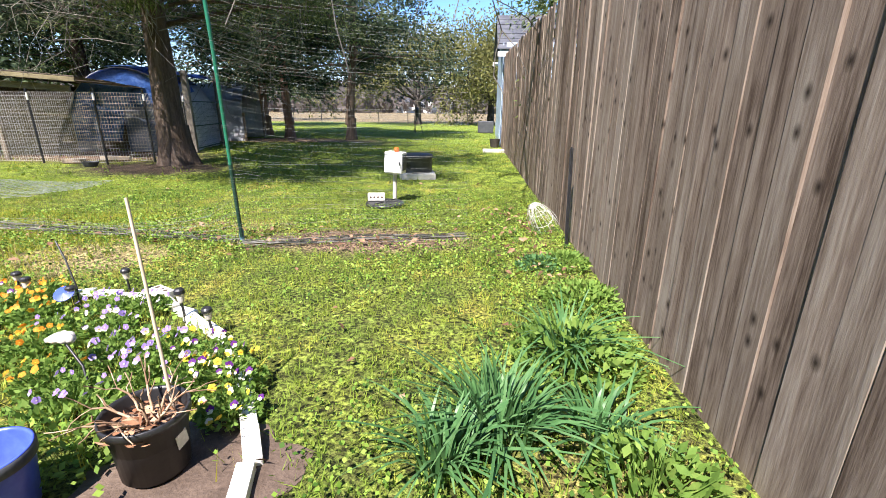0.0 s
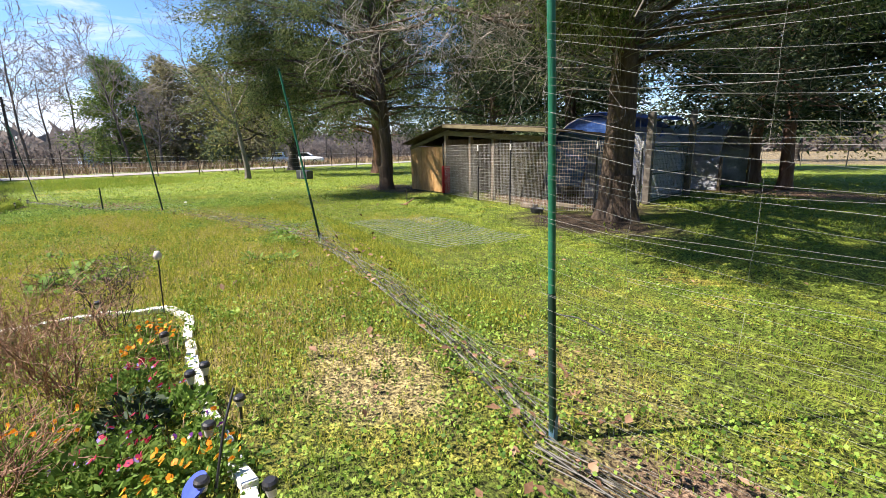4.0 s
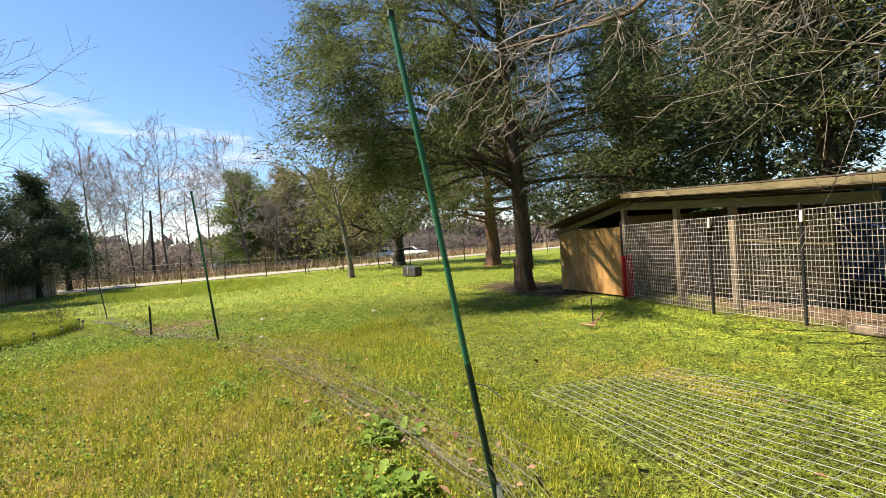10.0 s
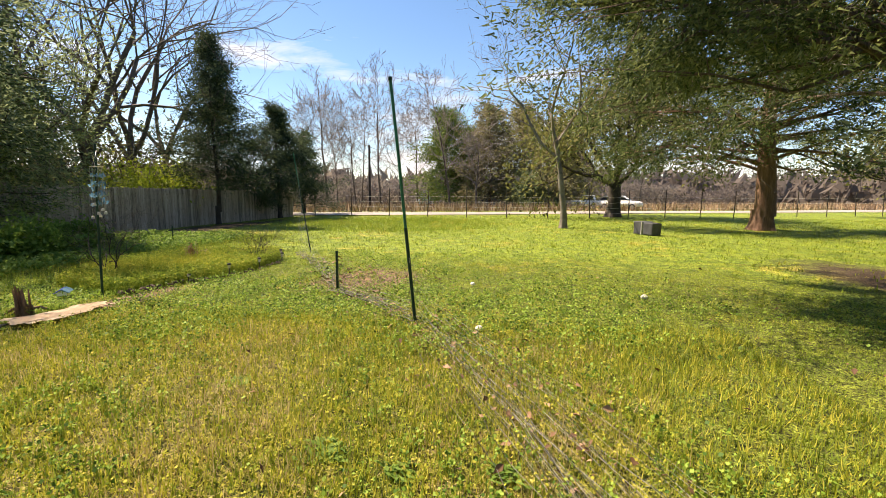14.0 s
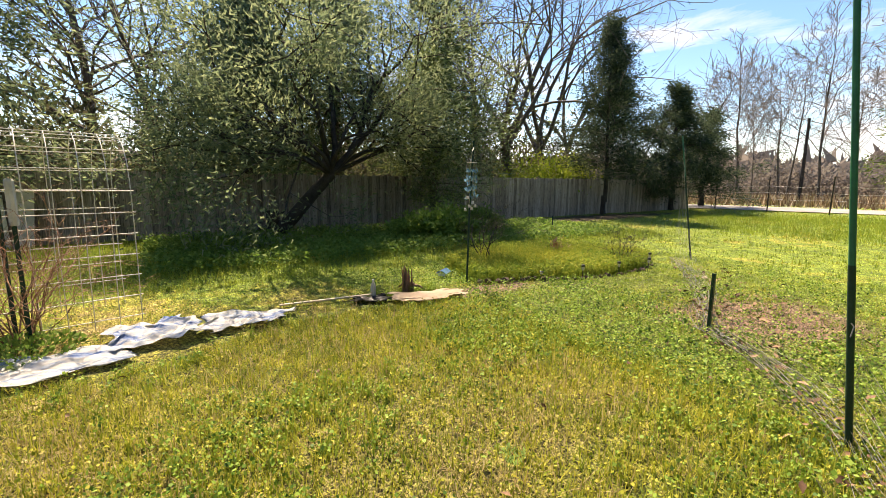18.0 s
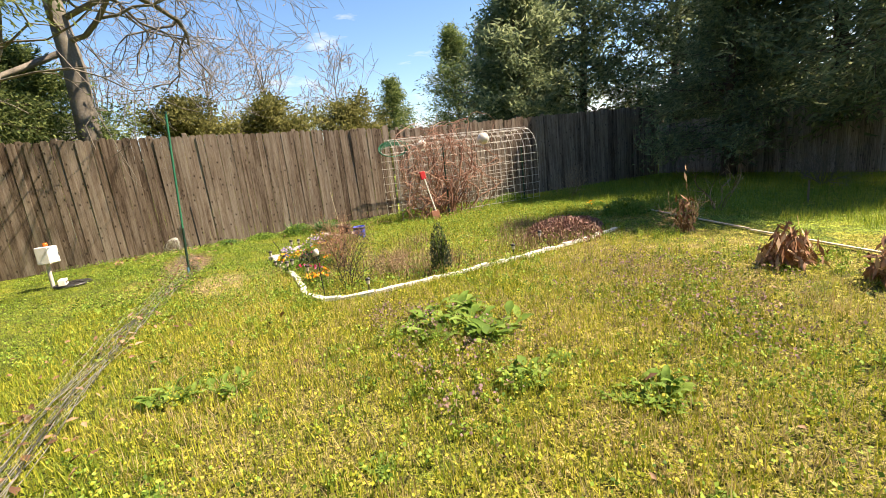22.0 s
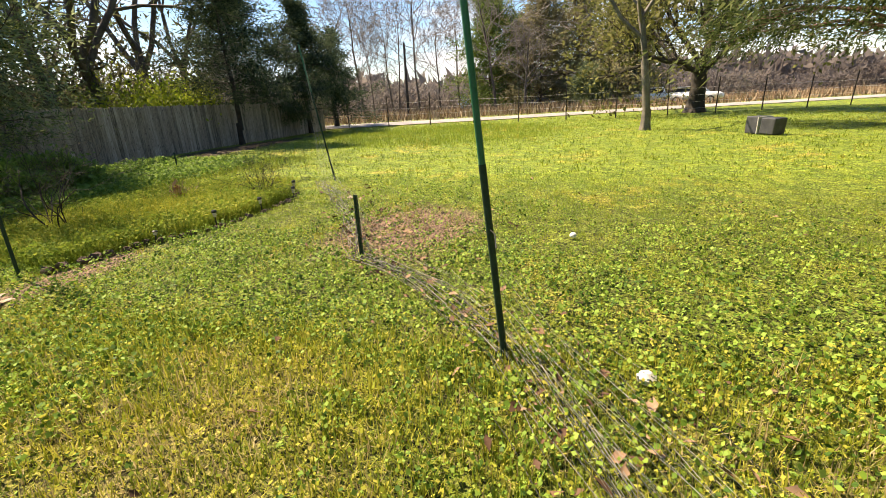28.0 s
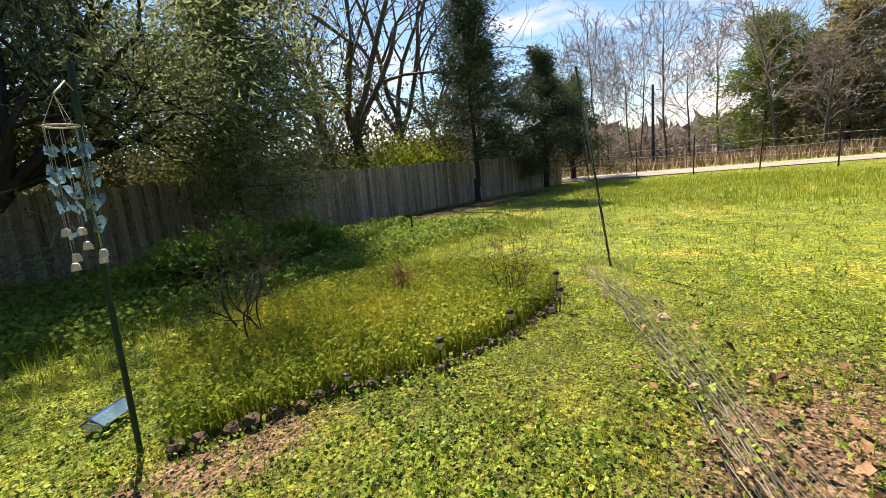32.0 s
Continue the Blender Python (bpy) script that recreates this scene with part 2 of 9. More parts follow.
    if blades:
        tr = t.nodes.new("ShaderNodeBsdfTranslucent")
        t.links.new(col, tr.inputs["Color"])
        ms = t.nodes.new("ShaderNodeMixShader")
        ms.inputs[0].default_value = 0.35
        t.links.new(sh, ms.inputs[1])
        t.links.new(tr.outputs[0], ms.inputs[2])
        sh = ms.outputs[0]
    t.links.new(sh, out.inputs["Surface"])
    return m


GREEN_A, GREEN_B, YELLOW_A, STRAW_A = (0.18, 0.265, 0.036), (0.29, 0.365, 0.045), (0.43, 0.395, 0.07), (0.54, 0.43, 0.19)
# thatch and soil colour, darkened for the shade under the leaves
THATCH_SHADE = (0.085, 0.078, 0.026)
EARTH, HUMUS, CHIPS, STRAW_B, STRAW_C = (0.25, 0.165, 0.11), (0.10, 0.072, 0.048), (0.36, 0.24, 0.15), (0.24, 0.215, 0.065), (0.36, 0.29, 0.13)
WORN = [(-0.95, 5.0, 1.35, 0.5, EARTH), (-16.9, 1.3, 1.35, 0.95, EARTH), (-15.2, -1.55, 1.0, 0.33, EARTH), (-17.6, 10.6, 3.4, 1.5, HUMUS), (-7.0, 10.3, 2.2, 1.4, HUMUS), (-7.6, 19.4, 4.4, 1.3, CHIPS), (-10.5, 12.6, 3.8, 1.9, EARTH), (-27.0, -8.9, 7.5, 1.1, HUMUS), (-3.4, 4.3, 0.85, 0.5, STRAW_C), (-7.9, 3.6, 1.0, 0.7, STRAW_B), (-12.4, 1.3, 1.3, 0.8, STRAW_B), (-9.6, 1.0, 1.2, 0.8, STRAW_B), (-12.3, 0.2, 1.0, 0.5, STRAW_B), (0.75, 1.95, 0.45, 0.5, STRAW_B), (0.85, 4.6, 0.3, 0.9, STRAW_B), (-2.6, 5.5, 0.8, 0.4, STRAW_B)]
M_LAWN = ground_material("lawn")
M_BLADE = ground_material("grass_blades", True)
M_CLOVER = material("clover_leaf", [(0.06, 0.13, 0.018), (0.185, 0.31, 0.036), (0.30, 0.43, 0.075)], 1.2, 8, 0.6, 0, per="island", translucent=0.3, spread=0.7, spec=0.2)
M_TALL = material("tall_weeds", [(0.13, 0.21, 0.03), (0.24, 0.32, 0.045), (0.42, 0.42, 0.075)], 0.8, 6, 0.75, 0, per="island", translucent=0.4, spread=0.35, spec=0.12)
M_YWEED = material("yellow_weeds", [(0.15, 0.205, 0.022), (0.33, 0.36, 0.038), (0.52, 0.475, 0.085)], 1.6, 12, 0.75, 0, per="island", translucent=0.35, spread=0.6, spec=0.12)
M_BROADLEAF = material("broad_leaf", [(0.09, 0.17, 0.03), (0.165, 0.275, 0.05), (0.27, 0.38, 0.085)], 4, 30, 0.65, 0.1, per="island", translucent=0.4, spread=0.3, spec=0.15)
M_DAFF = material("strap_leaf", [(0.04, 0.11, 0.035), (0.08, 0.185, 0.06), (0.14, 0.26, 0.095)], 3, 30, 0.4, 0, per="island", translucent=0.25, spread=0.3)
M_CEDAR = material("cedar_foliage", [(0.065, 0.10, 0.035), (0.15, 0.205, 0.07), (0.295, 0.345, 0.125)], 0.6, 5, 0.8, 0, per="island", translucent=0.42, spread=0.5, spec=0.1)
# darker copy of the cedar foliage, with crown shade put into its colour
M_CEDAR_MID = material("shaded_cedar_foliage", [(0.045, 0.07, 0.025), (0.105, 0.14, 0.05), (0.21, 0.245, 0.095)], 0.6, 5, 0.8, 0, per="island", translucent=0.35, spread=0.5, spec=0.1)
M_CEDAR_DARK = material("dark_cedar_foliage", [(0.095, 0.14, 0.08), (0.20, 0.255, 0.135), (0.34, 0.39, 0.21)], 0.6, 5, 0.8, 0, per="island", translucent=0.55, spread=0.4, spec=0.1)
# deep green of the western cedars; also paints shade into the northern ones
M_CEDAR_DEEP = material("deep_and_shaded_foliage", [(0.03, 0.05, 0.03), (0.07, 0.10, 0.055), (0.13, 0.165, 0.09)], 0.6, 5, 0.8, 0, per="island", translucent=0.35, spread=0.4, spec=0.1)
M_OLIVE = material("olive_foliage", [(0.10, 0.105, 0.035), (0.18, 0.18, 0.06), (0.27, 0.26, 0.095)], 0.6, 5, 0.75, 0, per="island", translucent=0.35, spread=0.4, spec=0.1)
M_PINE = material("pine_foliage", [(0.07, 0.125, 0.03), (0.15, 0.22, 0.045), (0.25, 0.31, 0.07)], 0.6, 5, 0.6, 0, per="island", translucent=0.25, spread=0.4)
M_LIME = material("spring_foliage", [(0.13, 0.2, 0.02), (0.25, 0.33, 0.03), (0.4, 0.45, 0.06)], 0.6, 5, 0.6, 0, per="island", translucent=0.35, spread=0.4)
M_OLIVEBROWN = material("olive_brown_foliage", [(0.17, 0.15, 0.08), (0.25, 0.225, 0.12), (0.32, 0.295, 0.155)], 0.5, 5, 0.8, 0, per="island", translucent=0.3, spread=0.4)
M_BROWNLEAF = material("brown_foliage", [(0.10, 0.075, 0.05), (0.17, 0.125, 0.08), (0.24, 0.18, 0.12)], 0.8, 6, 0.8, 0, per="island", translucent=0.2, spread=0.4)
M_BARK = material("cedar_bark", [(0.05, 0.036, 0.026), (0.115, 0.083, 0.06), (0.2, 0.155, 0.115)], 5, 40, 0.9, 0.9, stretch=(3, 3, 0.35), bump_dist=0.05)
M_BARK_RED = material("red_cedar_bark", [(0.11, 0.06, 0.04), (0.22, 0.125, 0.085), (0.34, 0.22, 0.16)], 5, 40, 0.9, 0.9, stretch=(3, 3, 0.35), bump_dist=0.05)
M_BARK_GREY = material("grey_bark", [(0.085, 0.075, 0.062), (0.175, 0.155, 0.128), (0.30, 0.275, 0.23)], 3, 26, 0.9, 0.7, bump_dist=0.03)
M_BARK_MID = material("brown_grey_bark", [(0.055, 0.045, 0.037), (0.11, 0.092, 0.076), (0.19, 0.165, 0.14)], 4, 30, 0.9, 0.7, bump_dist=0.03)
M_BARK_DARK = material("dark_bark", [(0.022, 0.019, 0.016), (0.05, 0.042, 0.035), (0.09, 0.078, 0.065)], 4, 30, 0.9, 0.7, bump_dist=0.03)
M_TWIG = material("grey_twig", [(0.15, 0.135, 0.115), (0.27, 0.245, 0.21), (0.40, 0.365, 0.32)], 2, 20, 0.9, 0, per="island", spread=0.3)
M_FARTWIG = material("far_twig", [(0.17, 0.145, 0.13), (0.24, 0.205, 0.185), (0.31, 0.275, 0.25)], 2, 20, 0.9, 0, per="island", spread=0.3)
M_CANE = material("reddish_cane", [(0.20, 0.09, 0.06), (0.33, 0.165, 0.115), (0.48, 0.29, 0.22)], 5, 40, 0.8, 0, per="object", spread=0.5)
M_CANE_DRY = material("withered_stem", [(0.15, 0.09, 0.055), (0.29, 0.185, 0.12), (0.46, 0.34, 0.22)], 5, 40, 0.85, 0, per="island", spread=0.6)
M_VINE = material("brown_vine", [(0.16, 0.08, 0.05), (0.30, 0.165, 0.105), (0.44, 0.27, 0.18)], 5, 40, 0.85, 0, per="island", spread=0.5)
M_STRAW = material("straw_blade", [(0.28, 0.21, 0.085), (0.42, 0.33, 0.15), (0.56, 0.46, 0.25)], 3, 20, 0.7, 0, per="island", translucent=0.4, spread=0.4)
M_STRAWSTEM = material("dead_stem", [(0.2, 0.12, 0.07), (0.34, 0.23, 0.14), (0.5, 0.38, 0.25)], 5, 40, 0.85, 0, per="island", spread=0.5)
M_PICKET = material("weathered_picket", [(0.075, 0.052, 0.038), (0.165, 0.124, 0.095), (0.235, 0.187, 0.147), (0.31, 0.262, 0.213)], 1.5, 10.0, 0.9, 0.8, stretch=(9, 9, 0.6), per="object", spread=0.16, bump_dist=0.005, spec=0.12, fine_amount=0.42, knots=0.95, lo=0.36, hi=0.64)
M_PICKET_GREY = material("grey_picket", [(0.10, 0.08, 0.063), (0.25, 0.21, 0.172), (0.36, 0.31, 0.26), (0.50, 0.45, 0.39)], 1.9, 9.0, 0.9, 0.8, stretch=(10, 10, 0.5), per="object", spread=0.15, bump_dist=0.006, spec=0.12, fine_amount=0.6, knots=0.8, lo=0.36, hi=0.64)
M_WOOD_OLD = material("old_wood", [(0.12, 0.09, 0.065), (0.23, 0.18, 0.135), (0.36, 0.30, 0.235)], 3, 30, 0.85, 0.4, stretch=(6, 6, 1), bump_dist=0.005)
M_WOOD_PALE = material("pale_wood", [(0.42, 0.33, 0.22), (0.56, 0.46, 0.33), (0.68, 0.59, 0.45)], 4, 40, 0.8, 0.3)
M_PLY = material("plywood", [(0.25, 0.13, 0.045), (0.42, 0.245, 0.095), (0.58, 0.38, 0.18)], 2.2, 22, 0.75, 0.35, stretch=(3, 3, 0.8))
M_CARD = material("cardboard", [(0.50, 0.38, 0.26), (0.62, 0.49, 0.36), (0.70, 0.58, 0.45)], 3, 30, 0.85, 0.3)
M_TARP = material("white_tarp", [(0.10, 0.20, 0.46), (0.45, 0.52, 0.64), (0.68, 0.68, 0.67), (0.78, 0.75, 0.70)], 1.6, 7, 0.6, 0.7, stretch=(1.2, 4, 1), bump_dist=0.02, lo=0.4, hi=0.56)
M_BLUETARP = material("blue_tarp", [(0.03, 0.08, 0.30), (0.07, 0.17, 0.50), (0.22, 0.36, 0.66)], 2.5, 14, 0.4, 0.7, bump_dist=0.05, spec=0.4)
M_GREYTARP = material("grey_tarp", [(0.30, 0.32, 0.36), (0.52, 0.54, 0.58), (0.74, 0.75, 0.78)], 2.2, 12, 0.5, 0.8, bump_dist=0.06)
M_WHITEBRICK = material("painted_brick", [(0.50, 0.47, 0.40), (0.72, 0.70, 0.64), (0.84, 0.82, 0.78)], 12, 60, 0.85, 0.5, per="object", spread=0.25)
M_CONCRETE = material("concrete", [(0.40, 0.38, 0.34), (0.54, 0.52, 0.47), (0.64, 0.62, 0.57)], 6, 60, 0.9, 0.3)
M_BLACK = material("black_plastic", [(0.012, 0.012, 0.013), (0.022, 0.022, 0.024), (0.045, 0.045, 0.048)], 5, 60, 0.4, 0.1, spec=0.5)
M_GREYPLASTIC = material("grey_plastic", [(0.04, 0.042, 0.046), (0.065, 0.068, 0.075), (0.10, 0.105, 0.115)], 5, 60, 0.55, 0.1)
M_WHITE = material("white_paint", [(0.66, 0.65, 0.60), (0.78, 0.77, 0.73), (0.85, 0.84, 0.81)], 5, 50, 0.5, 0.1)
M_ORANGE = material("orange_lens", [(0.55, 0.11, 0.015), (0.75, 0.18, 0.02)], 5, 40, 0.3, 0, spec=0.5)
M_RED = material("red_paint", [(0.42, 0.02, 0.02), (0.62, 0.03, 0.035)], 5, 40, 0.45, 0, spec=0.5)
M_BLUE = material("blue_glaze", [(0.035, 0.06, 0.40), (0.06, 0.10, 0.55), (0.10, 0.16, 0.66)], 4, 40, 0.3, 0.05, spec=0.5)
M_GREENPOLE = material("green_coating", [(0.01, 0.10, 0.055), (0.017, 0.155, 0.085), (0.03, 0.21, 0.12)], 6, 60, 0.4, 0.1, spec=0.5)
M_DARKPOLE = material("dark_green_steel", [(0.008, 0.03, 0.02), (0.014, 0.045, 0.03), (0.03, 0.07, 0.05)], 6, 60, 0.5, 0.1)
M_WIRE = material("galvanised_wire", [(0.42, 0.41, 0.38), (0.58, 0.56, 0.52), (0.70, 0.68, 0.64)], 6, 60, 0.45, 0, metal=0.15)
M_NET = material("net_cord", [(0.12, 0.135, 0.12), (0.24, 0.25, 0.22), (0.42, 0.42, 0.38)], 3, 30, 0.6, 0, per="island", spread=0.5)
M_SOIL = material("soil", [(0.055, 0.038, 0.028), (0.11, 0.078, 0.058), (0.19, 0.14, 0.105)], 5, 50, 0.95, 0.8, bump_dist=0.03)
M_LEAF = material("dry_leaf", [(0.20, 0.09, 0.045), (0.36, 0.19, 0.10), (0.52, 0.34, 0.21)], 5, 40, 0.7, 0.2, per="island", spread=0.6)
M_ROAD = material("gravel_road", [(0.24, 0.21, 0.19), (0.31, 0.28, 0.26), (0.38, 0.35, 0.33)], 0.8, 20, 0.95, 0.3)
M_SHINGLE = material("grey_shingle", [(0.055, 0.058, 0.07), (0.09, 0.094, 0.11), (0.14, 0.145, 0.165)], 3, 30, 0.9, 0.4)
M_SIDING = material("blue_siding", [(0.32, 0.42, 0.56), (0.42, 0.53, 0.68), (0.52, 0.62, 0.75)], 1.5, 20, 0.7, 0.1)
M_GLASS = material("dark_glass", [(0.02, 0.025, 0.03), (0.03, 0.035, 0.045)], 2, 10, 0.08, 0, spec=0.6)
M_SHELL = material("shell", [(0.52, 0.46, 0.40), (0.68, 0.62, 0.56), (0.78, 0.74, 0.70)], 9, 60, 0.45, 0.1)
M_SEAGLASS = material("blue_glass_piece", [(0.08, 0.19, 0.30), (0.16, 0.32, 0.44), (0.32, 0.48, 0.56)], 9, 40, 0.2, 0, spec=0.6, translucent=0.3)
M_HEM = material("dark_net_hem", [(0.03, 0.032, 0.028), (0.085, 0.085, 0.072), (0.21, 0.20, 0.175)], 3, 30, 0.7, 0, per="island", spread=0.6)
M_HENBIT = material("purple_weed", [(0.15, 0.18, 0.04), (0.22, 0.17, 0.09), (0.32, 0.21, 0.22)], 6, 40, 0.75, 0, per="island", translucent=0.3, spread=0.6, spec=0.1)
M_FALLEN = material("fallen_leaf", [(0.09, 0.046, 0.024), (0.18, 0.098, 0.053), (0.34, 0.215, 0.13)], 5, 40, 0.75, 0.2, per="island", spread=0.6)
M_WOOD_DARK = material("dark_weathered_wood", [(0.045, 0.036, 0.028), (0.095, 0.077, 0.06), (0.17, 0.142, 0.112)], 3, 30, 0.9, 0.5, stretch=(1, 6, 6), bump_dist=0.006)
M_PALETARP = material("pale_tarp", [(0.48, 0.49, 0.52), (0.66, 0.67, 0.70), (0.80, 0.80, 0.81)], 2.2, 12, 0.5, 0.8, bump_dist=0.06)
M_WOOD_BEAM = material("mossy_timber", [(0.10, 0.085, 0.05), (0.19, 0.16, 0.09), (0.29, 0.25, 0.15)], 3, 30, 0.9, 0.5, stretch=(1, 6, 6), bump_dist=0.006)
M_SLATETARP = material("slate_blue_tarp", [(0.13, 0.16, 0.26), (0.24, 0.28, 0.40), (0.42, 0.46, 0.58)], 2.2, 14, 0.45, 0.8, bump_dist=0.06)
M_DULLWIRE = material("dull_wire", [(0.16, 0.19, 0.18), (0.26, 0.29, 0.275), (0.40, 0.42, 0.40)], 6, 60, 0.5, 0, metal=0.2)

# ---- mesh helpers ----
def mesh_np(name, verts, faces):
    """A mesh from arrays; every face has the same number of corners."""
    me = bpy.data.meshes.new(name)
    verts, faces = np.asarray(verts, np.float32), np.asarray(faces, np.int32)
    n, k = faces.shape
    me.vertices.add(len(verts))
    me.vertices.foreach_set("co", verts.ravel())
    me.loops.add(n * k)
    me.loops.foreach_set("vertex_index", faces.ravel())
    me.polygons.add(n)
    me.polygons.foreach_set("loop_start", np.arange(0, n * k, k, dtype=np.int32))
    me.update(calc_edges=True)
    return me


def np_object(name, verts, faces, mat, parent=None, smooth=False):
    me = mesh_np(name, verts, faces)
    me.materials.append(mat)
    if smooth:
        me.polygons.foreach_set("use_smooth", np.ones(len(me.polygons), bool))
    ob = new(name, me)
    ob.parent = parent
    return ob


def part(name, bm, mat, parent=None, label="", smooth=False):
    me = bpy.data.meshes.new(name)
    bm.to_mesh(me)
    bm.free()
    me.materials.append(mat)
    if smooth:
        me.polygons.foreach_set("use_smooth", np.ones(len(me.polygons), bool))
    ob = new(name, me)
    ob.parent = parent
    return tagged(ob, label)


def empty(name, x, y, z=0.0, turn=0.0, label="", category="", group="", kind=""):
    ob = new(name)
    ob.matrix_world = pose(x, y, z, 0, 0, turn)
    return tagged(ob, label, category, group, kind)


def box(sx, sy, sz, at=(0, 0, 0), bevel=0.0, turn=(0, 0, 0), bm=None, jitter=0.0):
    """A box that stands on at, with bevelled edges."""
    own = bmesh.new()
    bmesh.ops.create_cube(own, size=1.0)
    for v in own.verts:
        v.co = Vector((v.co.x * sx, v.co.y * sy, (v.co.z + 0.5) * sz))
        if jitter:
            v.co += Vector(RNG.normal(0, jitter, 3))
    if bevel:
        bmesh.ops.bevel(own, geom=own.edges[:], offset=bevel, segments=2, affect="EDGES", profile=0.5)
    own.transform(pose(*at, *turn))
    return joined(bm, own)


def joined(bm, own):
    if bm is None:
        return own
    tmp = bpy.data.meshes.new("tmp")
    own.to_mesh(tmp)
    own.free()
    bm.from_mesh(tmp)
    bpy.data.meshes.remove(tmp)
    return bm


def lathe(profile, n=24, at=(0, 0, 0), turn=(0, 0, 0), bm=None):
    """A turned shape from (radius, height) pairs; open at the ends unless a radius is 0."""
    own = bmesh.new()
    rings = []
    for r, z in profile:
        if r <= 1e-6:
            rings.append([own.verts.new((0, 0, z))])
        else:
            rings.append([own.verts.new((r * math.cos(a), r * math.sin(a), z)) for a in (2 * math.pi * k / n for k in range(n))])
    for a, b in zip(rings, rings[1:]):
        for k in range(n):
            j = (k + 1) % n
            if len(a) == 1 and len(b) > 1:
                own.faces.new((a[0], b[j], b[k]))
            elif len(b) == 1 and len(a) > 1:
                own.faces.new((a[k], a[j], b[0]))
            elif len(a) > 1:
                own.faces.new((a[k], a[j], b[j], b[k]))
    bmesh.ops.recalc_face_normals(own, faces=own.faces[:])
    own.transform(pose(*at, *turn))
    return joined(bm, own)


def tubes(segs, sides=5):
    """Tapered prisms along segments, given as rows of x0 y0 z0 x1 y1 z1 r0 r1."""
    s = np.asarray(segs, float).reshape(-1, 8)
    a, b, r0, r1 = s[:, :3], s[:, 3:6], s[:, 6], s[:, 7]
    d = b - a
    d /= np.maximum(np.linalg.norm(d, axis=1, keepdims=True), 1e-9)
    ref = np.where(np.abs(d[:, 2:3]) > 0.9, np.array([[1.0, 0, 0]]), np.array([[0, 0, 1.0]]))
    u = np.cross(d, ref)
    u /= np.linalg.norm(u, axis=1, keepdims=True)
    w = np.cross(d, u)
    ang = 2 * np.pi * np.arange(sides) / sides
    ring = np.cos(ang)[None, :, None] * u[:, None] + np.sin(ang)[None, :, None] * w[:, None]
    va = a[:, None] + ring * r0[:, None, None]
    vb = b[:, None] + ring * r1[:, None, None]
    verts = np.concatenate([va, vb], 1).reshape(-1, 3)
    k = np.arange(sides)
    j = (k + 1) % sides
    quad = np.stack([k, k + sides, j + sides, j], 1)
    faces = (quad[None] + (np.arange(len(s)) * 2 * sides)[:, None, None]).reshape(-1, 4)
    return verts, faces


def polyline_segs(pts, r0, r1=None):
    r1 = r0 if r1 is None else r1
    n = len(pts) - 1
    return [[*pts[i], *pts[i + 1], r0 + (r1 - r0) * i / n, r0 + (r1 - r0) * (i + 1) / n] for i in range(n)]


def sweep(pts, r0, r1=None, sides=6):
    """One unbroken round rod along the points."""
    q = np.asarray(pts, float)
    r = np.linspace(r0, r0 if r1 is None else r1, len(q))
    d = unit(np.gradient(q, axis=0))
    ref = np.array([1.0, 0, 0]) if abs(d[:, 2]).mean() > 0.7 else np.array([0, 0, 1.0])
    if abs(d @ ref).max() > 0.97:
        ref = unit(np.array([0.37, 0.61, 0.2]))
    u = unit(np.cross(d, ref))
    w = np.cross(d, u)
    ang = 2 * np.pi * np.arange(sides) / sides
    v = (q[:, None] + (np.cos(ang)[None, :, None] * u[:, None] + np.sin(ang)[None, :, None] * w[:, None]) * r[:, None, None]).reshape(-1, 3)
    k = np.arange(sides)
    j = (k + 1) % sides
    quad = np.stack([k, k + sides, j + sides, j], 1)
    return v, (quad[None] + (np.arange(len(q) - 1) * sides)[:, None, None]).reshape(-1, 4)


def wire(name, pts, r, mat, parent, sides=6, r1=None):
    return np_object(name, *sweep(pts, r, r1, sides), mat, parent, True)


def quads(centres, along, across):
    """Diamond leaves about centres; along and across are half-axes."""
    v = np.stack([centres - along, centres + across, centres + along, centres - across], 1).reshape(-1, 3)
    return v, np.arange(len(v)).reshape(-1, 4)


def unit(v):
    return v / np.maximum(np.linalg.norm(v, axis=-1, keepdims=True), 1e-9)


def needles(centres, dirs, length, width, rng, droop=0.0):
    """Narrow pointed sprays, one triangle each."""
    n = len(centres)
    d = unit(dirs + rng.normal(0, 0.5, (n, 3)) + np.array([0, 0, -droop]))
    side = unit(np.cross(d, rng.normal(0, 1, (n, 3))))
    ln = length * rng.uniform(0.5, 1.5, (n, 1))
    v = np.stack([centres - side * width / 2, centres + side * width / 2, centres + d * ln], 1).reshape(-1, 3)
    return v, np.arange(len(v)).reshape(-1, 3)


def leaves(centres, dirs, length, width, rng, droop=0.0):
    n = len(centres)
    d = unit(dirs + rng.normal(0, 0.55, (n, 3)) + np.array([0, 0, -droop]))
    side = unit(np.cross(d, rng.normal(0, 1, (n, 3))))
    ln = length * rng.uniform(0.6, 1.4, (n, 1))
    return quads(centres, d * ln / 2, side * (ln * width / length) / 2)


# ---- ground ----
def rolling(x, y):
    """The lawn's gentle unevenness."""
    return 0.012 * np.sin(0.9 * x + 0.4 * y) + 0.012 * np.sin(0.37 * x - 1.1 * y + 1.0) + 0.008 * np.sin(2.3 * x + 1.7 * y)


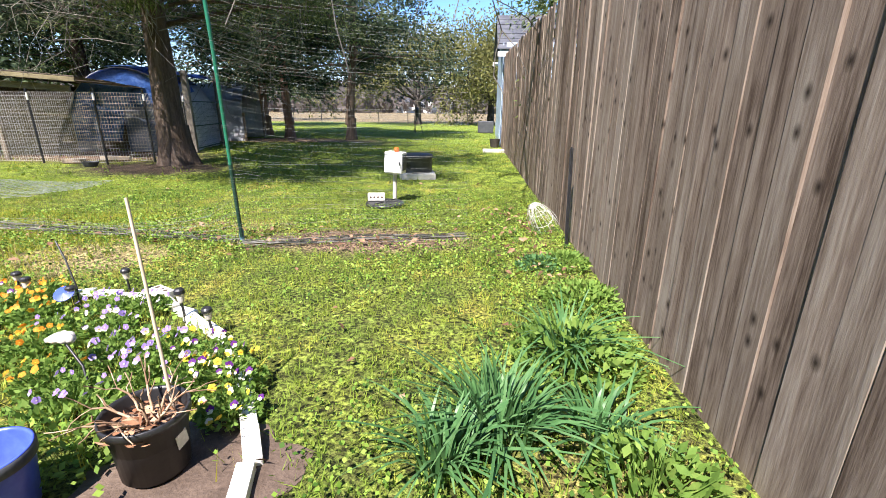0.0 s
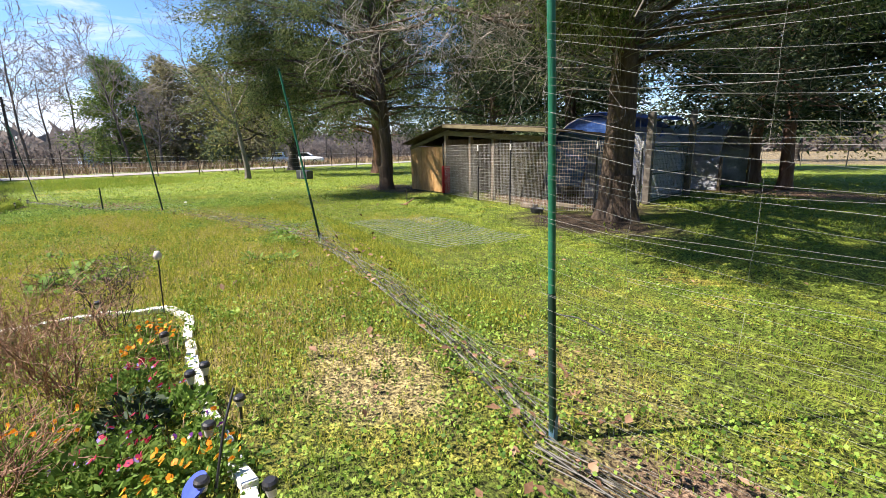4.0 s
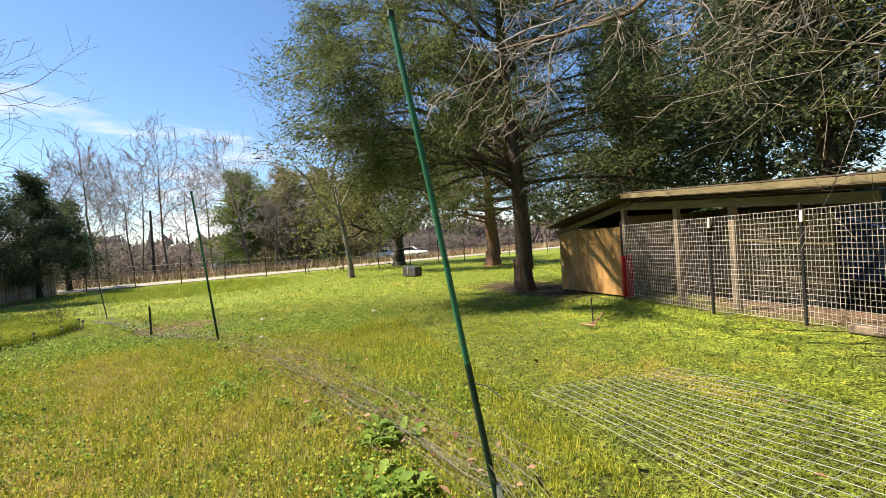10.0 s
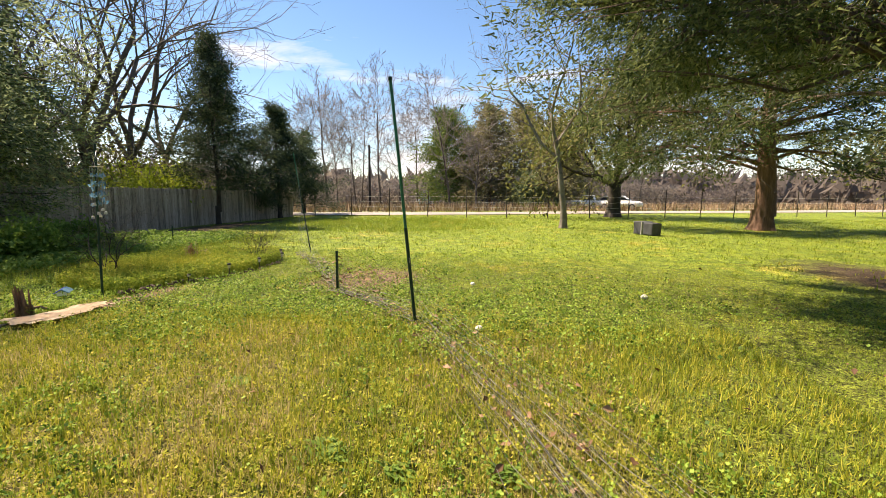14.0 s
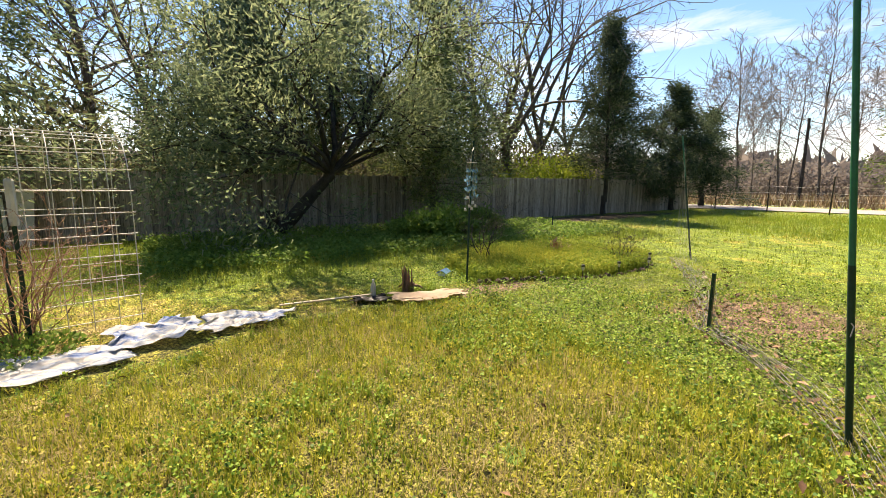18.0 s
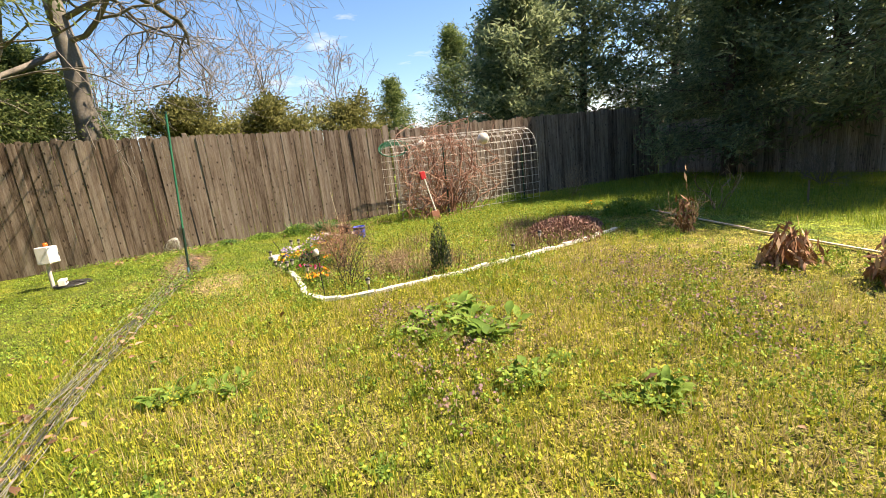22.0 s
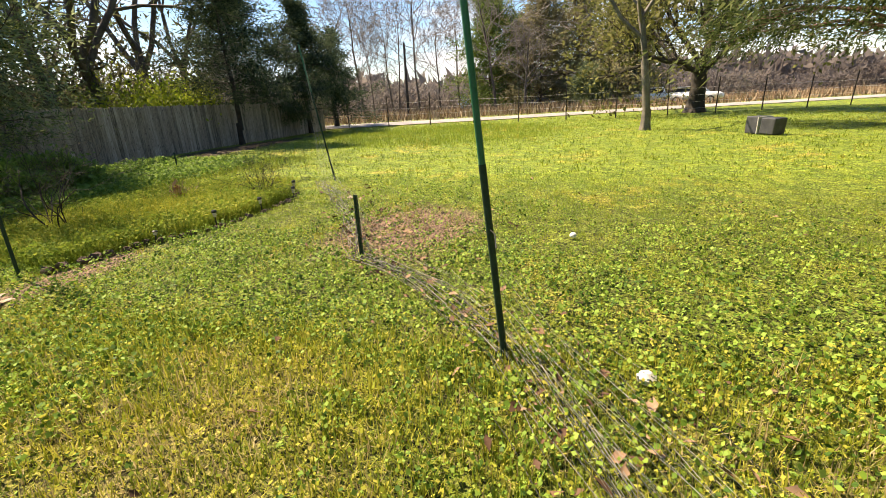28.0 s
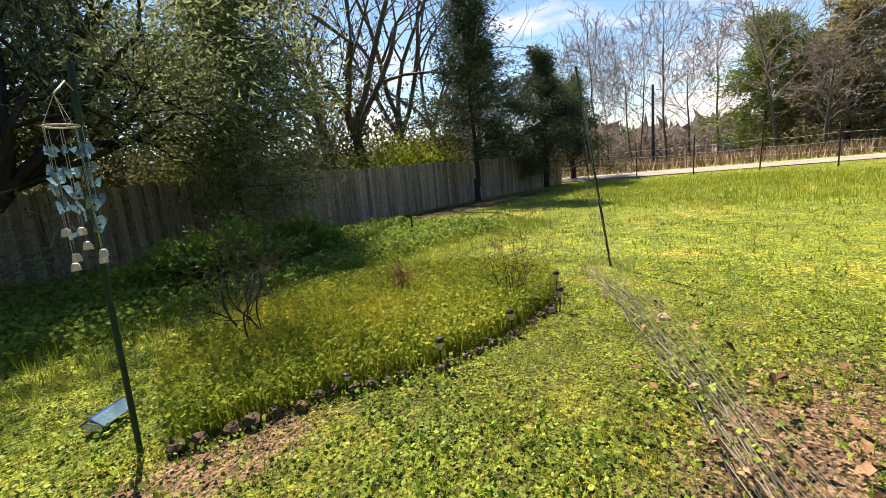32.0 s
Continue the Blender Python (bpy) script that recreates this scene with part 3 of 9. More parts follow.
def build_ground():
    ax = np.concatenate([-np.geomspace(2500, 62, 14), np.arange(-60, 12, 0.8), np.geomspace(14, 2500, 14)])
    ay = np.concatenate([-np.geomspace(2500, 32, 14), np.arange(-30, 50, 0.8), np.geomspace(52, 2500, 14)])
    gx, gy = np.meshgrid(ax, ay)
    fade = np.clip(1 - np.hypot(gx + 12, gy - 2) / 60, 0, 1)
    gz = rolling(gx, gy) * fade - 0.01
    nx, ny = len(ax), len(ay)
    k = (np.arange(ny - 1)[:, None] * nx + np.arange(nx - 1)).ravel()
    ob = np_object("ground", np.stack([gx.ravel(), gy.ravel(), gz.ravel()], 1), np.stack([k, k + 1, k + 1 + nx, k + nx], 1), M_LAWN, None, True)
    tagged(ob, "uneven lawn of grass, clover and yellowed weeds", "ground", kind="structure")


build_ground()


def patch(name, cx, cy, rx, ry, mat, label, category, lift=0.006, turn=0.0, n=40, seed=0, kind="structure"):
    """A thin ragged-edged patch of bare earth or litter on the lawn."""
    rng = np.random.default_rng(seed)
    ph = rng.uniform(0, 6.28, 5)
    ring, inner = [], []
    for k in range(n):
        a = 2 * math.pi * k / n
        w = 1 + 0.16 * math.sin(2 * a + ph[0]) + 0.12 * math.sin(3 * a + ph[1]) + 0.08 * math.sin(7 * a + ph[2]) + 0.06 * math.sin(13 * a + ph[3])
        for f, store in ((1.0, ring), (0.6, inner)):
            x, y = rx * w * f * math.cos(a), ry * w * f * math.sin(a)
            c, s = math.cos(radians(turn)), math.sin(radians(turn))
            px, py = cx + c * x - s * y, cy + s * x + c * y
            store.append((px, py, float(rolling(px, py)) + (lift if f < 1 else -0.008)))
    v = ring + inner + [(cx, cy, float(rolling(cx, cy)) + lift * 1.3)]
    f = [(k, (k + 1) % n, n + (k + 1) % n, n + k) for k in range(n)] + [(n + k, n + (k + 1) % n, 2 * n, 2 * n) for k in range(n)]
    bm = bmesh.new()
    vs = [bm.verts.new(p) for p in v]
    for q in f:
        bm.faces.new([vs[i] for i in dict.fromkeys(q)])
    return tagged(part(name, bm, mat, None, label, True), category=category, kind=kind)


patch("bare_earth", -16.0, -8.3, 1.6, 0.8, M_LEAF, "brown leaf litter on the shaded ground", "leaf litter", seed=8)
patch("bare_earth", -0.95, 1.85, 0.42, 0.36, M_SOIL, "damp dark soil under the flower pots", "bare earth", seed=10)


def build_road():
    """A pale gravel road that runs past the west side."""
    bm = bmesh.new()
    rows = []
    for k in range(60):
        y = -90 + 4 * k
        x = -43.0 - 0.42 * y
        wob = 0.5 * math.sin(k * 0.9)
        rows.append([bm.verts.new((x + wob * 0.4, y, 0.03)), bm.verts.new((x - 2.7, y, 0.09)), bm.verts.new((x - 5.4 + wob, y, 0.03))])
    for a, b in zip(rows, rows[1:]):
        bm.faces.new((a[0], b[0], b[1], a[1]))
        bm.faces.new((a[1], b[1], b[2], a[2]))
    bmesh.ops.recalc_face_normals(bm, faces=bm.faces[:])
    tagged(part("road", bm, M_ROAD, None, "pale gravel country road", True), category="road", kind="structure")


build_road()


# ---- plank fences ----
def picket_mesh(width, height, seed, dog=0.035, tilt=0.0):
    """One dog-eared plank with a worn outline."""
    rng = np.random.default_rng(seed)
    bm = bmesh.new()
    h, w, t = height, width / 2, 0.009
    outline = [(-w, 0), (w, 0), (w + rng.normal(0, 0.002), h * 0.5), (w, h - dog), (w - dog, h), (-w + dog, h), (-w, h - dog), (-w + rng.normal(0, 0.002), h * 0.5)]
    lean = tilt
    front = [bm.verts.new((x + lean * z, -t, z + (0 if z else rng.uniform(-0.02, 0.02)))) for x, z in outline]
    back = [bm.verts.new((v.co.x, t, v.co.z)) for v in front]
    bm.faces.new(front)
    bm.faces.new(back[::-1])
    for k in range(len(front)):
        j = (k + 1) % len(front)
        bm.faces.new((front[j], front[k], back[k], back[j]))
    me = bpy.data.meshes.new("picket")
    bm.to_mesh(me)
    bm.free()
    return me


def plank_fence(name, start, end, h0, h1, mat, label, seed, face, step=0.1425, gap=(1e9, 1e9)):
    """Pickets on rails and posts; face: +1 or -1 puts the pickets on that side of the line."""
    a, b = Vector(start), Vector(end)
    ln = (b - a).length
    turn = math.degrees(math.atan2(b.y - a.y, b.x - a.x))
    root = empty(name, a.x, a.y, 0, turn, label, "fence", kind="structure")
    rng = np.random.default_rng(seed)
    n = int(ln / step)
    # pickets are made in a few heights so that the ears keep their shape
    shapes = {}
    for k in range(n):
        x = (k + 0.5) * step
        if gap[0] < x < gap[1]:
            continue
        h = h0 + (h1 - h0) * x / ln + rng.normal(0, 0.012)
        key = (round(h / 0.03), int(rng.integers(0, 3)))
        if key not in shapes:
            me = picket_mesh(0.1365 + 0.002 * key[1], key[0] * 0.03, hash(key) % 1000 + seed, 0.032, 0.0)
            me.materials.append(mat)
            shapes[key] = me
        ob = new("picket", shapes[key])
        ob.parent = root
        ob.matrix_basis = pose(x, face * 0.032 + rng.normal(0, 0.0025), -0.03, rng.normal(0, 0.2), rng.normal(0, 0.14), rng.normal(0, 1.3))
    for f in (0.16, 0.5, 0.86):
        bm = bmesh.new()
        bmesh.ops.create_cube(bm, size=1.0)
        for v in bm.verts:
            x = (v.co.x + 0.5) * ln
            v.co = Vector((x, v.co.y * 0.038, (h0 + (h1 - h0) * x / ln) * f + v.co.z * 0.089))
        part("rail", bm, M_WOOD_OLD, root)
    k = 0.0
    while k < ln:
        h = h0 + (h1 - h0) * k / ln
        part("post", box(0.09, 0.09, h + 0.03, (k, -face * 0.066, 0), 0.006), M_WOOD_OLD, root)
        k += 2.4
    return root


plank_fence("fence_east", (1.25, 0.0), (1.25, 17.2), 2.42, 3.12, M_PICKET, "tall weathered brown plank fence with dog-eared pickets", 3, 1)
plank_fence("fence_east_corner", (1.25, -9.9), (1.25, -0.02), 2.40, 2.34, M_PICKET, "tall weathered plank fence, darker in the shade", 4, 1)
plank_fence("fence_south", (1.2, -10.0), (-38.0, -10.4), 1.75, 1.68, M_PICKET_GREY, "grey weathered plank fence along the back of the yard", 5, -1)


# ---- trees ----
def grow(rng, start, direct, length, radius, depth, segs, tips, spread=0.55, split=3, shrink=0.68, lift=0.08, wander=0.16, steps=4, rmin=0.004):
    """A limb of a few crooked pieces that forks on; the pieces go to segs and the ends to tips."""
    p, d = np.array(start, float), unit(np.array(direct, float))
    r = radius
    for k in range(steps):
        d = unit(d + rng.normal(0, wander, 3) + np.array([0, 0, lift]))
        q = p + d * length / steps
        r2 = max(rmin, r * (0.90 if k < steps - 1 else 0.78))
        segs.append([*p, *q, r, r2])
        if depth and k >= 1:
            for _ in range(1 if k < steps - 1 else split):
                off = unit(np.cross(d, rng.normal(0, 1, 3)))
                nd_ = unit(d * rng.uniform(0.5, 1.0) + off * spread * rng.uniform(0.7, 1.5))
                grow(rng, q, nd_, length * shrink * rng.uniform(0.7, 1.15), max(rmin, r2 * rng.uniform(0.5, 0.72)), depth - 1, segs, tips, spread, split - (1 if split > 2 else 0), shrink, lift, wander, max(2, steps - 1), rmin)
        p, r = q, r2
    tips.append([*p, *d])


def tree_root(name, x, y, label, turn=0.0, category="tree", group=""):
    return empty(name, x, y, 0, turn, label, category, group)


def flare(base, d0, radius, height, seed):
    """The foot of a trunk, widened with buttress ridges."""
    rng = np.random.default_rng(seed)
    ph = rng.uniform(0, 6.28, 3)
    n, levels = 18, 7
    v, f = [], []
    for i in range(levels):
        u = i / (levels - 1)
        z = height * u - 0.06 * (1 - u)
        wide = 1 + 0.38 * (1 - u) ** 3
        for k in range(n):
            a = 2 * math.pi * k / n
            ridge = 1 + (0.05 + 0.16 * (1 - u) ** 2) * math.sin(5 * a + ph[0]) + 0.05 * math.sin(9 * a + ph[1] + 2 * u)
            r = radius * wide * ridge
            v.append((base[0] + d0[0] * z + r * math.cos(a), base[1] + d0[1] * z + r * math.sin(a), z))
    for i in range(levels - 1):
        for k in range(n):
            j = (k + 1) % n
            f.append((i * n + k, i * n + j, (i + 1) * n + j, (i + 1) * n + k))
    return np.array(v), np.array(f)


def merged(*pieces):
    vs, fs, at = [], [], 0
    for v, f in pieces:
        vs.append(v)
        fs.append(np.asarray(f) + at)
        at += len(v)
    return np.concatenate(vs), np.concatenate(fs)


def cedar(name, x, y, height, radius, trunk, seed, label, clear=2.0, count=30000, mat=None, bark=None, leaf=0.16, lean=(0, 0), full=1.0, dead=40, category="cedar tree", droop=0.25, shape=0.75, low=0.35, rise=0.0, reach=(), boughs=(), wide=0.31):
    """An evergreen: a tapered trunk, whorls of limbs that sag outwards, and tufts of small sprays along their twigs."""
    rng = np.random.default_rng(seed)
    mat, bark = mat or M_CEDAR, bark or M_BARK
    root = tree_root(name, x, y, label, 0, category)
    pts = [np.array([lean[0] * z + 0.08 * math.sin(z * 0.7 + seed), lean[1] * z + 0.08 * math.cos(z * 0.6 + seed), z]) for z in np.linspace(0.6, height * 0.97, 12)]
    segs = polyline_segs(pts, trunk / 2, 0.03)
    np_object("trunk", *merged(flare((0, 0), lean, trunk / 2 * 1.0, 0.9, seed), tubes(segs, 10)), bark, root, True)
    limb, bare_twigs, tuft_c, tuft_d = [], [], [], []
    n_limbs = int(20 + height * 6 * full)
    for k in range(n_limbs + len(reach)):
        u = (k + rng.uniform(0, 1)) / n_limbs
        z = clear + (height - clear) * u ** 1.05
        a = k * 2.4 + rng.normal(0, 0.5)
        prof = radius * (max(0.05, 1 - u) ** shape) * (0.55 + 0.45 * min(1, u * 5 + low)) * rng.uniform(0.5, 1.22)
        if k >= n_limbs:
            # long limbs that overhang the lawn
            a, prof, z = reach[k - n_limbs]
            a, u = radians(a), 0.15
        p = np.array([lean[0] * z, lean[1] * z, z])
        d = unit(np.array([math.cos(a), math.sin(a), rng.uniform(-0.05, 0.4) + 0.35 * u + rise * (1 - u)]))
        steps = 5
        r0 = max(0.012, 0.05 * prof / max(radius, 1) * (trunk / 0.45))
        for s in range(steps):
            d = unit(d + np.array([0, 0, -0.09 * (1 - u)]) + rng.normal(0, 0.13, 3))
            if (p + d * prof / steps)[2] < clear * 0.82 + 0.15:
                d = unit(d * np.array([1, 1, 0.0]) + np.array([0, 0, 0.12]))
            q = p + d * prof / steps
            limb.append([*p, *q, r0 * (1 - s / steps) + 0.006, r0 * (1 - (s + 1) / steps) + 0.005])
            for _ in range(2 if s else 1):
                off = unit(np.cross(d, np.array([0, 0, 1.0])) * rng.choice([-1, 1]) * rng.uniform(0.4, 1.2) + d * 0.7 + rng.normal(0, 0.35, 3))
                tl = prof * 0.30 * rng.uniform(0.4, 1.3)
                if leaf <= 0.16:
                    limb.append([*q, *(q + off * tl), 0.008, 0.003])
                if s >= 1 or u > 0.3:
                    for f in rng.uniform(0.3, 1.15, 6):
                        tuft_c.append(q + off * tl * f)
                        tuft_d.append(off + np.array([0, 0, 0.15]))
            if s >= 1 or u > 0.35:
                for f in rng.uniform(0, 1, 4):
                    tuft_c.append(p + (q - p) * f)
                    tuft_d.append(d + np.array([0, 0, 0.25]))
            p = q
    # bare dead twigs under the crown
    for k in range(dead):
        z = rng.uniform(clear * 0.85, clear + (height - clear) * 0.3)
        a = rng.uniform(0, 6.28)
        tips = []
        grow(rng, (lean[0] * z, lean[1] * z, z), (math.cos(a), math.sin(a), rng.uniform(0.0, 0.4) + rise), radius * rng.uniform(0.2, 0.5), 0.011, 2, bare_twigs, tips, 0.8, 2, 0.55, 0.0, 0.36, 3, 0.003)
    # heavy boughs: where each one hangs, how wide its spray is, how many twigs it has
    for bx, by, bz, rad, twigs in boughs:
        end = np.array([bx - x, by - y, bz])
        far = math.hypot(end[0], end[1])
        z0 = max(clear * 0.9, bz - 0.12 * far)
        base = np.array([lean[0] * z0, lean[1] * z0, z0])
        way = [base + (end - base) * f + np.array([0, 0, 0.5 * math.sin(math.pi * f)]) + rng.normal(0, 0.1, 3) * (0 < f < 1) for f in np.linspace(0, 1, 8)]
        limb += polyline_segs(way, 0.085, 0.02)
        if twigs < 0:
            for k in range(-twigs):
                p = way[int(rng.integers(3, 8))]
                grow(rng, p, rng.normal(0, 1, 3) * np.array([1, 0.8, 0.3]) + np.array([0, -0.5, -0.1]), rad * rng.uniform(0.7, 1.2), 0.015, 2, bare_twigs, [], 0.7, 2, 0.6, -0.04, 0.3, 5, 0.0045)
        for k in range(twigs):
            p = way[int(rng.integers(4, 8))]
            v = rng.normal(0, 1, 3)
            q = end + unit(v) * rad * rng.uniform(0.3, 1.0) ** 0.5 * np.array([1, 1, 0.75])
            m = (p + q) / 2 + rng.normal(0, 0.12, 3) + np.array([0, 0, 0.1])
            limb += polyline_segs([p, m, q], 0.014, 0.004)
            for f in rng.uniform(0.25, 1.12, 20):
                tuft_c.append(p + (q - p) * f + rng.normal(0, 0.06, 3))
                tuft_d.append(unit(q - p) + np.array([0, 0, -0.1]))
            if k % 3 == 0:
                grow(rng, m, unit(q - p) + np.array([0, 0, -0.5]), rad * 0.8, 0.008, 2, bare_twigs, [], 0.8, 2, 0.55, -0.05, 0.36, 4, 0.003)
    # nothing hangs low over the path
    limb, tuft_c, tuft_d = np.array(limb), np.array(tuft_c), np.array(tuft_d)
    if y > 8:
        limb = limb[(limb[:, 4] + y > 6.4) | (limb[:, 5] > 4.3) | ((limb[:, 3] + x < -13.4) & (limb[:, 4] + y > 3.1)) | ((limb[:, 5] > 3.3) & (limb[:, 4] + y > 4.9))]
        keep = (tuft_c[:, 1] + y > 6.6) | ((tuft_c[:, 2] > 3.3) & (tuft_c[:, 1] + y > 4.9)) | ((tuft_c[:, 2] > 4.4) & (tuft_c[:, 0] + x > -12.0)) | ((tuft_c[:, 0] + x < -13.4) & (tuft_c[:, 1] + y > 3.1))
        # tufts sunward of the pen are left out so that sunlight reaches it
        keep &= ~((tuft_c[:, 0] + x > -13.2) & (tuft_c[:, 0] + x < -8.3) & (tuft_c[:, 1] + y > 7.6) & (tuft_c[:, 1] + y < 11.2) & (tuft_c[:, 2] < 8))
        tuft_c, tuft_d = tuft_c[keep], tuft_d[keep]
        bare_twigs = [t for t in bare_twigs if t[4] + y > 6.4 or t[5] > 4.3 or (t[5] > 2.9 and t[4] + y > 4.9)]
        bare_twigs = [t for t in bare_twigs if t[3] + x < -4.2 or t[5] > 4.6 or t[4] + y > 9.5]
    tagged(np_object("branchwork", *tubes(limb, 3), bark, root), kind="stuff")
    if dead:
        tagged(np_object("dead_twig_mass", *tubes(bare_twigs, 3), M_TWIG, root), kind="stuff")
    tuft_d = unit(tuft_d)
    per = max(2, round(count / len(tuft_c)))
    c = np.repeat(tuft_c, per, 0)
    grain = 0.10 + 0.62 * leaf
    c = c + rng.normal(0, 1, c.shape) * np.array([1.0, 1.0, 0.95]) * grain
    np_object("crown", *needles(c, np.repeat(tuft_d, per, 0), leaf * 1.1, leaf * wide, rng, droop), mat, root)
    return root


def broad_tree(name, x, y, segs_fn, seed, label, mat_bark, mat_leaf=None, leaf=0.12, per=14, cloud=0.35, trunk_r=0.3, category="tree", twig=None, sides=6, thick=0.05, leaf_shape=0.5, needle=False):
    """A branching tree; segs_fn(rng, segs, tips) grows the limbs."""
    rng = np.random.default_rng(seed)
    root = tree_root(name, x, y, label, 0, category)
    segs, tips = [], []
    segs_fn(rng, segs, tips)
    s = np.array(segs)
    big = s[:, 6] > thick
    np_object("trunk", *merged(flare((0, 0), (0, 0), trunk_r, 0.7, seed), tubes(s[big], 9)), mat_bark, root, True)
    tagged(np_object("branchwork", *tubes(s[~big], 3), twig or mat_bark, root), kind="stuff")
    if mat_leaf:
        tp = np.array(tips)
        c = np.repeat(tp[:, :3], per, 0) + rng.normal(0, cloud, (len(tp) * per, 3))
        np_object("crown", *(needles if needle else leaves)(c, np.repeat(tp[:, 3:], per, 0), leaf, leaf * leaf_shape, rng), mat_leaf, root)
    return root


def bare(height, r, depth=4, spread=0.5, fork=0.35, lean=(0, 0), split=3, shrink=0.66, rmin=0.006):
    def fn(rng, segs, tips):
        p = np.array([0, 0, 0.6])
        d = np.array([lean[0], lean[1], 1.0])
        top = p + d * height * fork
        mid = (p + top) / 2 + rng.normal(0, 0.06, 3)
        segs.append([*p, *mid, r, r * 0.92])
        segs.append([*mid, *top, r * 0.92, r * 0.85])
        for k in range(split + 1):
            a = k * 6.28 / (split + 1) + rng.uniform(-0.4, 0.4)
            grow(rng, top - d * rng.uniform(0, height * fork * 0.35), unit(np.array([math.cos(a) * spread, math.sin(a) * spread, 1.0])), height * (1 - fork) * 0.62, r * 0.6, depth, segs, tips, spread, split, shrink, 0.06, 0.17, 4, rmin)
    return fn


def leader(height, r, lean=(0, 0), limbs=16, depth=2, first=0.22, rmin=0.008, bow=0.05, split=2):
    """A bare tree with one crooked main stem and rising side limbs of uneven length."""
    def fn(rng, segs, tips):
        n = 9
        p, d, rr = np.array([0, 0, 0.6]), unit(np.array([lean[0], lean[1], 1.0])), r
        stem = [p]
        for k in range(n):
            d = unit(d + rng.normal(0, bow, 3) + np.array([lean[0] * 0.1, lean[1] * 0.1, 0.12]))
            q = p + d * (height - 0.6) / n
            r2 = max(rmin, r * (1 - (k + 1) / n) ** 0.8)
            segs.append([*p, *q, rr, r2])
            p, rr = q, r2
            stem.append(q)
        stem = np.array(stem)
        for k in range(limbs):
            u = first + (0.95 - first) * (k + rng.uniform(0, 1)) / limbs
            i = min(n - 1, int(u * n))
            b = stem[i] + (stem[i + 1] - stem[i]) * (u * n - i)
            a = rng.uniform(0, 6.28)
            ln = height * 0.42 * (1.05 - u) ** 0.7 * rng.uniform(0.5, 1.25)
            grow(rng, b, (math.cos(a), math.sin(a), rng.uniform(0.35, 1.2)), ln, max(rmin, r * (1 - u) ** 0.8 * rng.uniform(0.3, 0.6)), depth, segs, tips, 0.6, split, 0.6, 0.07, 0.2, 4, rmin)
    return fn


# the yard's own cedars
cedar("cedar_tree", -6.95, 11.1, 11.0, 6.2, 0.66, 11, "large shaggy cedar with a thick furrowed trunk and dead twigs", 3.0, 205000, lean=(-0.05, 0.0), full=1.3, dead=120, bark=M_BARK, wide=0.3, leaf=0.09, low=0.95, rise=0.34, shape=0.55, reach=((-78, 6.6, 3.5), (-70, 7.0, 3.4), (-62, 7.0, 3.7), (-54, 6.8, 3.5), (-66, 6.4, 4.4), (-74, 6.8, 4.1), (-58, 6.6, 4.6)), boughs=((-7.2, 9.5, 3.7, 1.1, 8), (-6.0, 9.3, 4.0, 1.1, 9), (-5.3, 5.8, 4.8, 1.1, 24), (-4.2, 6.8, 5.1, 1.3, 26), (-3.2, 7.9, 5.4, 1.3, 24), (-3.8, 9.4, 5.6, 1.4, 22), (-1.6, 8.4, 6.0, 1.3, 16), (-2.0, 6.4, 5.0, 1.0, 16), (-4.0, 6.4, 4.3, 1.3, 11), (-2.4, 7.8, 4.6, 1.5, 12), (-1.8, 10.2, 5.0, 1.6, 12), (-5.6, 6.6, 4.6, 1.2, 7), (-3.4, 11.8, 4.4, 1.6, 12), (-9.9, 6.9, 3.9, 1.3, -14), (-11.6, 7.0, 4.2, 1.3, -12), (-8.2, 6.6, 4.6, 1.3, -14), (-6.4, 6.3, 4.2, 1.3, -12), (-10.8, 6.4, 4.8, 1.2, -10), (-4.6, 6.0, 4.0, 1.2, -9)))
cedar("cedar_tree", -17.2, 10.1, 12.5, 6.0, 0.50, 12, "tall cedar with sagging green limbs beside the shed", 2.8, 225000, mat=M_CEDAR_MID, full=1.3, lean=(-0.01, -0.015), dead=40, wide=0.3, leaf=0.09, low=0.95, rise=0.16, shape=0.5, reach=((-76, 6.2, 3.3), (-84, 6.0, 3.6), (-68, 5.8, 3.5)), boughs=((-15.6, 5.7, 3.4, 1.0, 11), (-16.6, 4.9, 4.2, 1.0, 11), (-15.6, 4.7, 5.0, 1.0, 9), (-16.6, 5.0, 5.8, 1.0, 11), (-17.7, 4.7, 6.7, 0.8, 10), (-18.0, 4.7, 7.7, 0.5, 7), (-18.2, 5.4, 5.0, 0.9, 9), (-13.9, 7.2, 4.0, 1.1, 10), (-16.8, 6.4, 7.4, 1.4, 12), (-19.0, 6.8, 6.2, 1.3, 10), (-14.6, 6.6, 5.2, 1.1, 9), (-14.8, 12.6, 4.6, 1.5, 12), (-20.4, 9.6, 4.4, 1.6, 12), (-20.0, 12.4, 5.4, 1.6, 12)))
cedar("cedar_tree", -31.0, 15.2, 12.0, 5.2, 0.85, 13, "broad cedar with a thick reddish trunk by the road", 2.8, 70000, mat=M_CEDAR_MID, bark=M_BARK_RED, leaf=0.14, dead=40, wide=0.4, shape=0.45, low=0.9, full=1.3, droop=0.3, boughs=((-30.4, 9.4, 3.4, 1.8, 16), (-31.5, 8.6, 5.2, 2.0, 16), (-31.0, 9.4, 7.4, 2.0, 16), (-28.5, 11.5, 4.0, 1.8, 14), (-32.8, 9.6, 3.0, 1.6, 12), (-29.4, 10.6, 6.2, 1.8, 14)))
